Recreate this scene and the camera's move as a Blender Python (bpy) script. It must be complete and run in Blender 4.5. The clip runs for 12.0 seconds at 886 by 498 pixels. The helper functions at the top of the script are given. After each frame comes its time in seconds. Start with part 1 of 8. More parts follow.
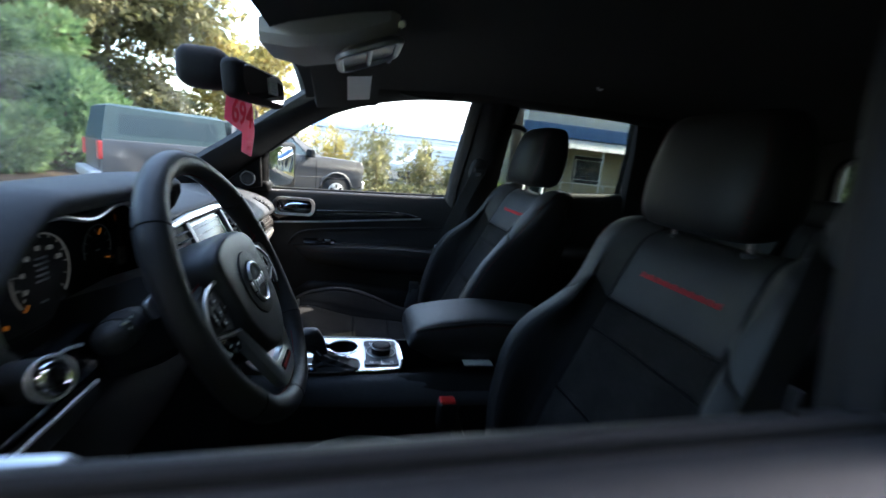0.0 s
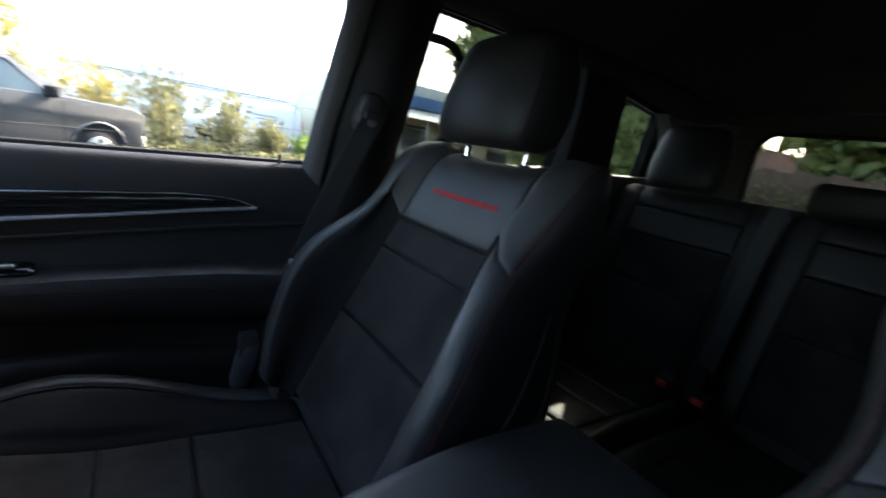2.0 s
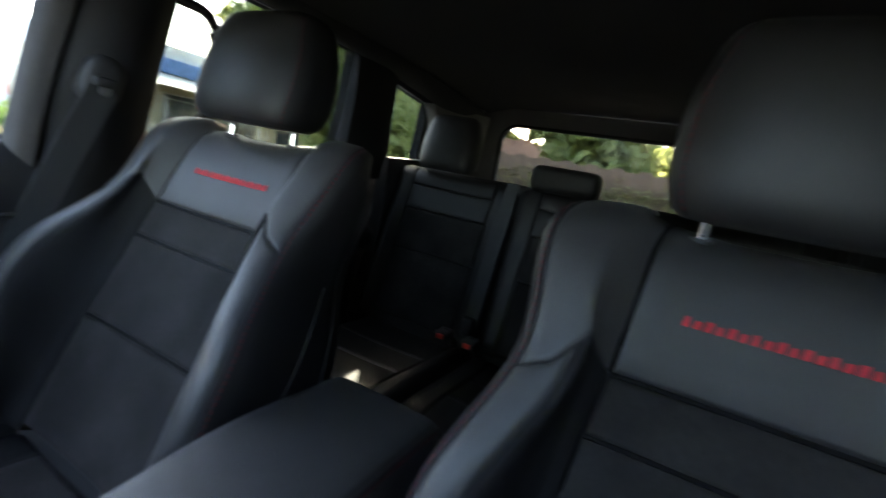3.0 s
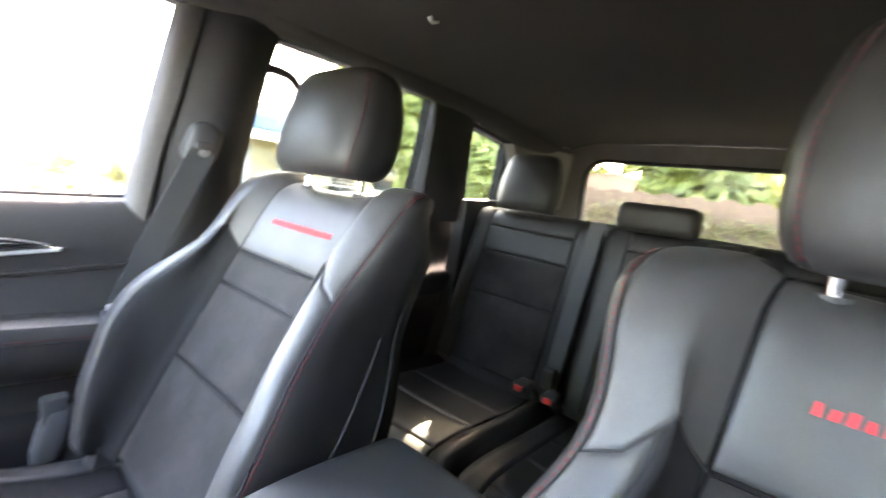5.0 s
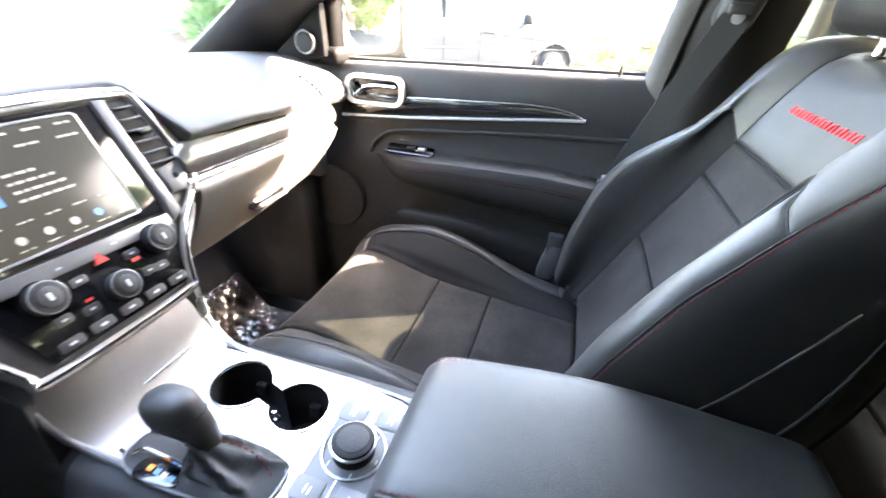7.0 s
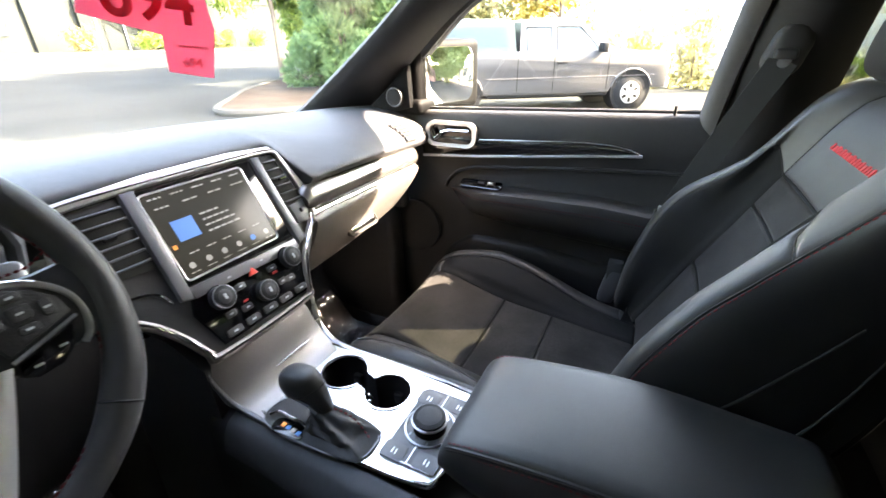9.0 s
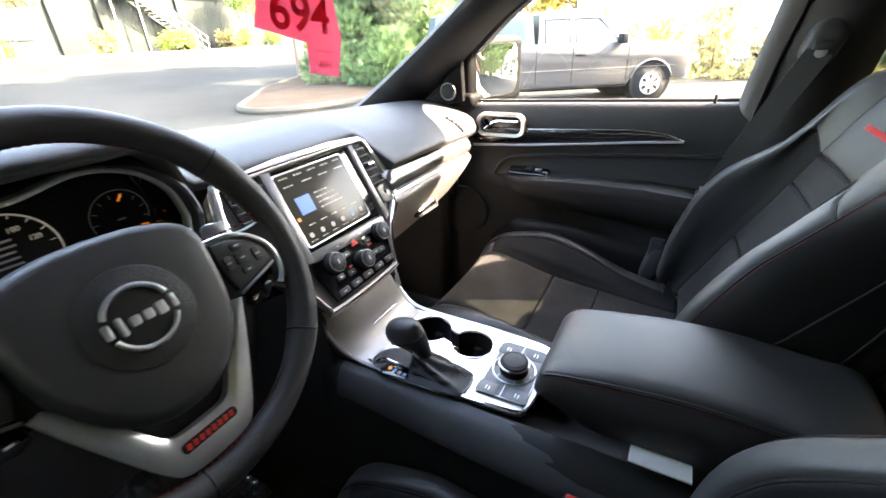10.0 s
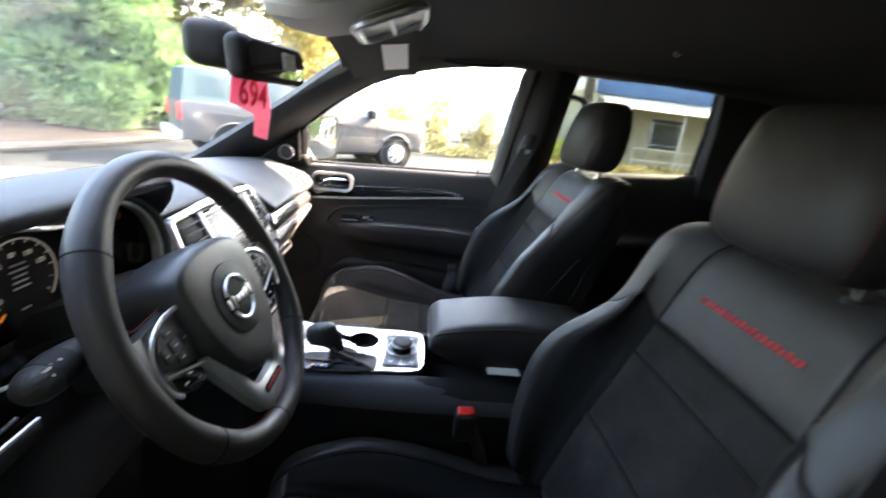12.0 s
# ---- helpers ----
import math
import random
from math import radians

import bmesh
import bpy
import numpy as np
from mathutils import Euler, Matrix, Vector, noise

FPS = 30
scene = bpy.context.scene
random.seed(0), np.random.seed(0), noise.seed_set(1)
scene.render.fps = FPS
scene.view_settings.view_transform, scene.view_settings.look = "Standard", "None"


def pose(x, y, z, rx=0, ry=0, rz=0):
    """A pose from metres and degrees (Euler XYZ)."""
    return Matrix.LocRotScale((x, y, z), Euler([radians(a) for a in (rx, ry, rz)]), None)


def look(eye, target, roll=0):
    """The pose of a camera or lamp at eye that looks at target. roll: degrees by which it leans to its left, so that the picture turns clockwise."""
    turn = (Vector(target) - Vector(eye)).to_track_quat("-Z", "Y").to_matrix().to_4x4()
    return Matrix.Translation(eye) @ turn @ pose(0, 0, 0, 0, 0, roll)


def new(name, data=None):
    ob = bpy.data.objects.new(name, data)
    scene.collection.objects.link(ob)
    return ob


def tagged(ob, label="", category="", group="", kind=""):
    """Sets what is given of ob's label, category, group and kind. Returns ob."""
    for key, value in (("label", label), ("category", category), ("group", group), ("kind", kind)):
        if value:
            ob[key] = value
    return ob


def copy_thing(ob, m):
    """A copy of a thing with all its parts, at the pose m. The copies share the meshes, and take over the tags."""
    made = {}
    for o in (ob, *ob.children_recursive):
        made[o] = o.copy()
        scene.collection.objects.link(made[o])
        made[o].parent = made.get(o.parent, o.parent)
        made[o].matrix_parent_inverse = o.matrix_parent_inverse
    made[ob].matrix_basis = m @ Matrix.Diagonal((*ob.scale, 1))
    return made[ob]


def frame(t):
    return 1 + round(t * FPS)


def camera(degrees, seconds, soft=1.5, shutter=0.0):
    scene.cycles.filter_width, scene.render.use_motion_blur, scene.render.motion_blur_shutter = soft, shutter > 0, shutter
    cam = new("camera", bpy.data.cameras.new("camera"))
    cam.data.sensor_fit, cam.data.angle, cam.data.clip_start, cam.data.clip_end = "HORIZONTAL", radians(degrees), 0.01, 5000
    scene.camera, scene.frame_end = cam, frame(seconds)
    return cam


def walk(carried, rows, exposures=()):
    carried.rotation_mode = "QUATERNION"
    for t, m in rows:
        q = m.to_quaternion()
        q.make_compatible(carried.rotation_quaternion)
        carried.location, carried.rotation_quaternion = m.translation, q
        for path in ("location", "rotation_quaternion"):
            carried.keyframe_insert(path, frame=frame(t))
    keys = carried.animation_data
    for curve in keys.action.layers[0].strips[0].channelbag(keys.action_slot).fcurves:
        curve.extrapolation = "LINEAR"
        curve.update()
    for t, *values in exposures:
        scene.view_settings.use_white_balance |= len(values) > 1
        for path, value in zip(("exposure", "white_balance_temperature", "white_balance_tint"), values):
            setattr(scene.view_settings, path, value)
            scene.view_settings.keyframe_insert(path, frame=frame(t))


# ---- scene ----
cam = camera(92.8, 12.0, shutter=0.4)
PATH = [
    (0, (-0.948, 0.399, 1.348), (0.962, -0.030, 0.936), 6.0),
    (0.5, (-0.625, 0.340, 1.333), (1.298, 0.079, 0.850), 6.9),
    (1, (-0.344, 0.326, 1.303), (1.577, 0.013, 0.843), 7.7),
    (1.5, (-0.173, 0.336, 1.285), (1.673, -0.335, 0.910), 9.5),
    (2, (-0.185, 0.326, 1.279), (1.367, -0.851, 0.825), 9.3),
    (2.5, (-0.212, 0.327, 1.283), (1.048, -1.169, 0.864), 8.3),
    (3, (-0.250, 0.331, 1.283), (0.614, -1.433, 0.909), 10.3),
    (3.2, (-0.264, 0.332, 1.290), (0.432, -1.507, 0.927), 12.3),
    (4.8, (-0.262, 0.289, 1.292), (0.810, -1.386, 1.079), 7.4),
    (5, (-0.258, 0.273, 1.296), (0.989, -1.269, 1.034), 8.0),
    (5.5, (-0.242, 0.213, 1.303), (1.384, -0.829, 0.782), 7.7),
    (6, (-0.234, 0.194, 1.292), (1.544, -0.341, 0.549), 9.2),
    (6.5, (-0.226, 0.188, 1.287), (1.528, 0.245, 0.329), 7.9),
    (7, (-0.244, 0.154, 1.298), (1.426, 0.630, 0.305), 3.5),
    (7.2, (-0.256, 0.135, 1.301), (1.375, 0.736, 0.312), 1.8),
    (8.8, (-0.327, 0.097, 1.346), (1.291, 0.878, 0.468), 0.6),
    (9, (-0.347, 0.106, 1.351), (1.248, 0.922, 0.463), -0.9),
    (9.5, (-0.422, 0.130, 1.356), (1.160, 0.950, 0.449), -0.9),
    (10, (-0.496, 0.153, 1.364), (1.060, 1.023, 0.458), -2.2),
    (10.5, (-0.572, 0.179, 1.368), (0.978, 1.074, 0.476), -1.5),
    (11, (-0.660, 0.214, 1.379), (0.980, 0.960, 0.511), 0.5),
    (11.5, (-0.761, 0.283, 1.376), (1.029, 0.646, 0.560), 3.0),
    (12, (-0.847, 0.319, 1.402), (1.051, 0.154, 0.791), 6.7),
]
EXPOSURES = [(0.0, 3.5, 6250, 12), (0.5, 3.75, 6250, 11), (1.2, 4.0, 6450, 13), (1.5, 4.05, 6550, 14), (1.8, 3.75, 6600, 14), (2.2, 3.9, 6700, 15), (2.5, 4.35, 6850, 16), (3.2, 5.2, 7150, 17), (4.8, 7.6, 8250, 24), (5.5, 7.65, 8200, 23), (6.0, 7.65, 8150, 22), (6.5, 7.4, 8050, 21), (7.2, 6.75, 8000, 20), (8.8, 5.75, 8300, 18), (11.0, 5.6, 8100, 20), (12.0, 5.4, 7700, 20)]
walk(cam, [(t, look(eye, target, roll)) for t, eye, target, roll in PATH], EXPOSURES)

# ---------------------------------------------------------------- light
SUN_TO = Vector((0.375, -0.668, 0.643)).normalized()
world = bpy.data.worlds.new("sky")
scene.world = world
world.use_nodes = True
wn = world.node_tree.nodes
sky = wn.new("ShaderNodeTexSky")
sky.sky_type, sky.sun_disc = "NISHITA", False
sky.sun_elevation = math.asin(SUN_TO.z)
sky.sun_rotation = math.atan2(SUN_TO.x, SUN_TO.y)
sky.air_density, sky.dust_density = 1.0, 2.5
world.node_tree.links.new(sky.outputs[0], wn["Background"].inputs[0])
wn["Background"].inputs[1].default_value = 0.15
sun = new("sun", bpy.data.lights.new("sun", "SUN"))
sun.data.energy, sun.data.angle, sun.data.color = 2.2, radians(0.6), (1.0, 0.95, 0.86)
sun.matrix_world = look(SUN_TO * 60, (0, 0, 0))


# ---------------------------------------------------------------- materials
def material(name, colour, rough=0.6, metal=0.0, vary=0.12, scale=40.0, bump=0.0, bump_scale=400.0, spec=0.5,
             emit=None, power=1.0, blotch=0.0, blotch_scale=3.0, coat=0.0, sheen=0.0):
    """A surface with fine grain, broad blotches and a little relief."""
    m = bpy.data.materials.new(name)
    m.use_nodes = True
    nt = m.node_tree
    b = nt.nodes["Principled BSDF"]
    b.inputs["Roughness"].default_value, b.inputs["Metallic"].default_value = rough, metal
    b.inputs["Specular IOR Level"].default_value = spec
    b.inputs["Coat Weight"].default_value = coat
    b.inputs["Sheen Weight"].default_value = sheen
    tc = nt.nodes.new("ShaderNodeTexCoord")
    if vary or blotch:
        mix = nt.nodes.new("ShaderNodeMix")
        mix.data_type = "RGBA"
        n1 = nt.nodes.new("ShaderNodeTexNoise")
        n1.inputs["Scale"].default_value, n1.inputs["Detail"].default_value = scale, 3
        nt.links.new(tc.outputs["Object"], n1.inputs["Vector"])
        mix.inputs[6].default_value = (*[c * (1 - vary) for c in colour], 1)
        mix.inputs[7].default_value = (*[min(1, c * (1 + vary)) for c in colour], 1)
        nt.links.new(n1.outputs["Fac"], mix.inputs[0])
        out = mix.outputs[2]
        if blotch:
            n2 = nt.nodes.new("ShaderNodeTexNoise")
            n2.inputs["Scale"].default_value, n2.inputs["Detail"].default_value = blotch_scale, 4
            nt.links.new(tc.outputs["Object"], n2.inputs["Vector"])
            ramp = nt.nodes.new("ShaderNodeMapRange")
            ramp.inputs[1].default_value, ramp.inputs[2].default_value = 0.35, 0.65
            ramp.inputs[3].default_value, ramp.inputs[4].default_value = 1 - blotch, 1 + blotch
            nt.links.new(n2.outputs["Fac"], ramp.inputs[0])
            mul = nt.nodes.new("ShaderNodeVectorMath")
            mul.operation = "SCALE"
            nt.links.new(out, mul.inputs[0])
            nt.links.new(ramp.outputs[0], mul.inputs[3])
            out = mul.outputs[0]
        nt.links.new(out, b.inputs["Base Color"])
    else:
        b.inputs["Base Color"].default_value = (*colour, 1)
    if bump:
        v = nt.nodes.new("ShaderNodeTexNoise")
        v.inputs["Scale"].default_value, v.inputs["Detail"].default_value = bump_scale, 2
        nt.links.new(tc.outputs["Object"], v.inputs["Vector"])
        bp = nt.nodes.new("ShaderNodeBump")
        bp.inputs["Strength"].default_value, bp.inputs["Distance"].default_value = bump, 0.002
        nt.links.new(v.outputs["Fac"], bp.inputs["Height"])
        nt.links.new(bp.outputs["Normal"], b.inputs["Normal"])
    if emit:
        b.inputs["Emission Color"].default_value, b.inputs["Emission Strength"].default_value = (*emit, 1), power
    return m


def glass_material(name, tint, rough=0.0, gloss=0.03):
    """A thin pane: it lets light straight through, with a mirror gloss on top."""
    m = bpy.data.materials.new(name)
    m.use_nodes = True
    nt = m.node_tree
    nt.nodes.remove(nt.nodes["Principled BSDF"])
    tr, gl = nt.nodes.new("ShaderNodeBsdfTransparent"), nt.nodes.new("ShaderNodeBsdfGlossy")
    fr, mx = nt.nodes.new("ShaderNodeLayerWeight"), nt.nodes.new("ShaderNodeMixShader")
    pw, ml = nt.nodes.new("ShaderNodeMath"), nt.nodes.new("ShaderNodeMath")
    pw.operation, ml.operation = "POWER", "MULTIPLY_ADD"
    pw.inputs[1].default_value, ml.inputs[1].default_value, ml.inputs[2].default_value = 5.0, 0.6, gloss
    tr.inputs[0].default_value = (*tint, 1)
    gl.inputs["Roughness"].default_value = rough
    nt.links.new(fr.outputs["Facing"], pw.inputs[0])
    nt.links.new(pw.outputs[0], ml.inputs[0])
    nt.links.new(ml.outputs[0], mx.inputs[0])
    nt.links.new(tr.outputs[0], mx.inputs[1])
    nt.links.new(gl.outputs[0], mx.inputs[2])
    nt.links.new(mx.outputs[0], nt.nodes["Material Output"].inputs[0])
    return m


def leaf_material(name, a, b_, rough=0.55):
    """Leaves whose colour changes from leaf to leaf, lit through a little."""
    m = bpy.data.materials.new(name)
    m.use_nodes = True
    nt = m.node_tree
    b = nt.nodes["Principled BSDF"]
    g, mix = nt.nodes.new("ShaderNodeNewGeometry"), nt.nodes.new("ShaderNodeMix")
    mix.data_type = "RGBA"
    mix.inputs[6].default_value, mix.inputs[7].default_value = (*a, 1), (*b_, 1)
    nt.links.new(g.outputs["Random Per Island"], mix.inputs[0])
    nt.links.new(mix.outputs[2], b.inputs["Base Color"])
    b.inputs["Roughness"].default_value = rough
    tl, ad = nt.nodes.new("ShaderNodeBsdfTranslucent"), nt.nodes.new("ShaderNodeMixShader")
    ad.inputs[0].default_value = 0.5
    nt.links.new(mix.outputs[2], tl.inputs[0])
    nt.links.new(b.outputs[0], ad.inputs[1])
    nt.links.new(tl.outputs[0], ad.inputs[2])
    nt.links.new(ad.outputs[0], nt.nodes["Material Output"].inputs[0])
    return m


PINK = leaf_material("pink_card", (0.88, 0.27, 0.36), (0.90, 0.30, 0.39), 0.6)
SLAT = material("dark_grey_slat", (0.045, 0.045, 0.048), 0.4, vary=0.1, scale=90)
BEZEL = material("satin_grey_bezel", (0.42, 0.43, 0.45), 0.28, metal=0.8, vary=0.05, scale=200)
LEATHER = material("black_leather", (0.0235, 0.0229, 0.0226), 0.50, vary=0.16, scale=60, bump=0.14, bump_scale=900, blotch=0.14, blotch_scale=6, spec=0.42)
# LEATHER copy; shade on head restraints and rear bench put into its colour
SHADED_LEATHER = material("shaded_black_leather", (0.0140, 0.0138, 0.0137), 0.5, vary=0.16, scale=60, bump=0.12, bump_scale=900, blotch=0.12, blotch_scale=6, spec=0.28)
SUEDE = material("dark_suede", (0.0185, 0.0172, 0.0164), 0.95, vary=0.42, scale=170, bump=0.4, bump_scale=900, blotch=0.34, blotch_scale=11, sheen=0.05, spec=0.1)
MESH_CLOTH = material("woven_seat_cloth", (0.0062, 0.0062, 0.0066), 0.66, vary=0.45, scale=900, bump=0.5, bump_scale=1300, blotch=0.15, blotch_scale=7, spec=0.17)
SOFT = material("soft_dash_vinyl", (0.050, 0.052, 0.056), 0.58, vary=0.14, scale=90, bump=0.25, bump_scale=900, blotch=0.08, spec=0.25)
SIDE_VINYL = material("black_side_vinyl", (0.011, 0.011, 0.0115), 0.5, vary=0.12, scale=60, bump=0.1, bump_scale=900, spec=0.25)
DOORSOFT = material("soft_door_vinyl", (0.023, 0.023, 0.0235), 0.48, vary=0.14, scale=90, bump=0.14, bump_scale=1100, blotch=0.1, spec=0.3)
PLASTIC = material("black_grained_plastic", (0.026, 0.026, 0.027), 0.55, vary=0.15, scale=120, bump=0.35, bump_scale=600, blotch=0.1, spec=0.28)
TAUPE = material("warm_grey_plastic", (0.115, 0.107, 0.099), 0.5, vary=0.1, scale=120, bump=0.2, bump_scale=600, blotch=0.06)
GLOSS = material("gloss_black_trim", (0.008, 0.008, 0.009), 0.08, vary=0.1, scale=30, coat=0.4)
WOODGRAIN = material("warm_grey_grained_trim", (0.085, 0.078, 0.072), 0.24, metal=0.25, vary=0.35, scale=14, coat=0.5)
HEADLINER = material("black_headliner_cloth", (0.0235, 0.0225, 0.0215), 0.95, vary=0.2, scale=500, bump=0.3, bump_scale=900, blotch=0.07)
PILLAR = material("pillar_plastic", (0.012, 0.012, 0.0135), 0.6, vary=0.1, scale=200, bump=0.3, bump_scale=700, spec=0.25)
GREYTRIM = material("grey_rear_trim", (0.12, 0.115, 0.108), 0.7, vary=0.08, scale=200, bump=0.2, bump_scale=700, spec=0.25)
RIB = material("grey_satin_trim", (0.12, 0.12, 0.125), 0.38, metal=0.4, vary=0.05, scale=300)
MIRROR_BLACK = material("matt_black_mirror_shell", (0.0028, 0.0028, 0.003), 0.6, vary=0.1, scale=80, spec=0.08)
SEAL = material("grey_door_seal", (0.060, 0.058, 0.057), 0.8, vary=0.1, scale=100, bump=0.2, bump_scale=500, spec=0.2)
CARPET = material("black_carpet", (0.018, 0.016, 0.015), 1.0, vary=0.5, scale=700, bump=0.8, bump_scale=800)
CHROME = material("chrome", (0.82, 0.83, 0.85), 0.1, metal=1.0, vary=0.03, scale=50)
SATIN = material("satin_silver", (0.55, 0.56, 0.58), 0.32, metal=1.0, vary=0.05, scale=300)
BRUSHED = material("silver_console_plate", (0.72, 0.73, 0.75), 0.36, metal=0.85, vary=0.05, scale=400)
GREYMETAL = material("dark_silver_paint", (0.27, 0.25, 0.24), 0.46, metal=0.55, vary=0.06, scale=400)
RED = material("red_thread", (0.10, 0.006, 0.009), 0.8, vary=0.2, scale=900, spec=0.2)
EMBROIDERY = material("red_embroidery", (0.55, 0.02, 0.03), 0.7, vary=0.25, scale=900, bump=0.5, bump_scale=1500)
RED_PLASTIC = material("red_button_plastic", (0.6, 0.03, 0.025), 0.35, vary=0.05, scale=60)
INK = leaf_material("dark_red_print", (0.80, 0.05, 0.11), (0.84, 0.06, 0.12), 0.6)
FAINT_INK = leaf_material("faint_red_print", (0.92, 0.24, 0.32), (0.94, 0.25, 0.33), 0.6)
FITTING = material("grey_belt_fitting", (0.055, 0.058, 0.062), 0.45, vary=0.1, scale=90)
BELT = material("grey_webbing", (0.034, 0.036, 0.037), 0.75, vary=0.3, scale=800, bump=0.5, bump_scale=1500, spec=0.25)
WHITE = material("white_label", (0.75, 0.75, 0.73), 0.5, vary=0.04, scale=40)
LENS = material("frosted_lamp_lens", (0.55, 0.54, 0.50), 0.25, vary=0.08, scale=30)
RUBBER = material("black_rubber", (0.010, 0.010, 0.011), 0.7, vary=0.2, scale=100, spec=0.25)
PRINT = material("grey_print", (0.35, 0.36, 0.38), 0.6, vary=0.05, scale=60)
MIRROR = material("mirror_glass", (0.9, 0.9, 0.9), 0.02, metal=1.0, vary=0.0)
GAUGE = material("matt_black_gauge_face", (0.006, 0.006, 0.007), 0.5, vary=0.1, scale=60, spec=0.15)
SCREEN = material("dark_screen_glass", (0.012, 0.013, 0.013), 0.2, vary=0.0, spec=0.10, emit=(0.55, 0.58, 0.5), power=0.0016)
LIT = material("lit_white_mark", (0.3, 0.3, 0.3), 0.4, vary=0.0, emit=(0.85, 0.88, 0.8), power=0.0038)
LIT_TEXT = material("dim_screen_text", (0.2, 0.2, 0.2), 0.4, vary=0.0, emit=(0.85, 0.86, 0.76), power=0.0036)
LIT_BLUE = material("lit_blue_mark", (0.05, 0.15, 0.4), 0.4, vary=0.0, emit=(0.08, 0.35, 0.9), power=0.0075)
LIT_ORANGE = material("lit_orange_mark", (0.4, 0.15, 0.02), 0.4, vary=0.0, emit=(1.0, 0.32, 0.04), power=0.0120)
LIT_RED = material("lit_red_mark", (0.4, 0.02, 0.02), 0.4, vary=0.0, emit=(1.0, 0.05, 0.03), power=0.0120)
CLEAR = glass_material("clear_glass", (0.93, 0.96, 0.94))
TINT = glass_material("privacy_glass", (0.42, 0.44, 0.40))
TINT_REAR = glass_material("rear_privacy_glass", (0.58, 0.60, 0.56))
FILM = glass_material("clear_plastic_film", (0.85, 0.85, 0.85), 0.11, 0.22)
HUB_VINYL = material("black_hub_vinyl", (0.026, 0.026, 0.028), 0.45, vary=0.12, scale=90, bump=0.12, bump_scale=1100, blotch=0.08)
WHEEL_SILVER = material("silver_wheel_trim", (0.60, 0.61, 0.64), 0.30, metal=0.75, vary=0.05, scale=300)
SILVER_PAINT = material("bright_silver_paint", (0.62, 0.63, 0.65), 0.3, metal=0.35, vary=0.04, scale=200)
WHEEL_LEATHER = material("smooth_wheel_leather", (0.034, 0.033, 0.034), 0.46, vary=0.14, scale=60, bump=0.16, bump_scale=900, blotch=0.12, blotch_scale=8, spec=0.3)
KEY_GREY = material("grey_console_key", (0.09, 0.09, 0.095), 0.5, metal=0.1, vary=0.06, scale=200)
CARPAINT = material("silver_car_paint", (0.52, 0.54, 0.57), 0.3, metal=0.6, vary=0.03, scale=800, coat=0.8)


# ---------------------------------------------------------------- mesh helpers
def world_of(ob):
    m = ob.matrix_parent_inverse @ ob.matrix_basis
    return world_of(ob.parent) @ m if ob.parent else ob.matrix_basis.copy()


def part(name, bm, mat, parent=None, label="", sharp=40, thing_kind=""):
    """Links a bmesh as one mesh object under a thing or a part."""
    bmesh.ops.recalc_face_normals(bm, faces=bm.faces)
    for f in bm.faces:
        f.smooth = True
    for e in bm.edges:
        if len(e.link_faces) == 2 and e.calc_face_angle(0) > radians(sharp):
            e.smooth = False
    me = bpy.data.meshes.new(name)
    bm.to_mesh(me)
    bm.free()
    me.materials.append(mat)
    ob = new(name, me)
    if parent:
        ob.parent = parent
        ob.matrix_parent_inverse = world_of(parent).inverted()
    return tagged(ob, label, kind=thing_kind)


def thing(name, label, category, at=(0, 0, 0), group="", kind=""):
    """An Empty at the base of a thing."""
    ob = new(name)
    ob.location = at
    ob.empty_display_size = 0.05
    return tagged(ob, label, category, group, kind)


def box(x0, x1, y0, y1, z0, z1, bevel=0.0, seg=3, bm=None, m=None):
    bm2 = bmesh.new()
    bmesh.ops.create_cube(bm2, size=1.0)
    for v in bm2.verts:
        v.co = Vector(((x0 + x1) / 2 + v.co.x * (x1 - x0), (y0 + y1) / 2 + v.co.y * (y1 - y0), (z0 + z1) / 2 + v.co.z * (z1 - z0)))
    if bevel:
        bmesh.ops.bevel(bm2, geom=list(bm2.edges), offset=bevel, segments=seg, profile=0.5, affect="EDGES")
    if m:
        bm2.transform(m)
    return joined(bm, bm2)


def joined(bm, bm2):
    if bm is None:
        return bm2
    me = bpy.data.meshes.new("tmp")
    bm2.to_mesh(me)
    bm.from_mesh(me)
    bpy.data.meshes.remove(me)
    bm2.free()
    return bm


def crom(p, t):
    """A smooth curve through the points p at t from 0 to len(p) - 1."""
    n = len(p)
    i = min(max(int(t), 0), n - 2)
    f = t - i
    a, b, c, d = (np.array(p[min(max(k, 0), n - 1)], float) for k in (i - 1, i, i + 1, i + 2))
    return 0.5 * (2 * b + (c - a) * f + (2 * a - 5 * b + 4 * c - d) * f * f + (3 * b - a - 3 * c + d) * f ** 3)


def smooth_line(p, n):
    return [Vector(crom(p, k * (len(p) - 1) / n)) for k in range(n + 1)]


def loft(rings, caps=True, closed=True, bm=None):
    """Faces between rings of equally many points."""
    bm2 = bmesh.new()
    vs = [[bm2.verts.new(p) for p in r] for r in rings]
    n = len(rings[0])
    for a, b in zip(vs, vs[1:]):
        for i in range(n if closed else n - 1):
            j = (i + 1) % n
            bm2.faces.new((a[i], a[j], b[j], b[i]))
    if caps and closed:
        bm2.faces.new(vs[0][::-1])
        bm2.faces.new(vs[-1])
    return joined(bm, bm2)


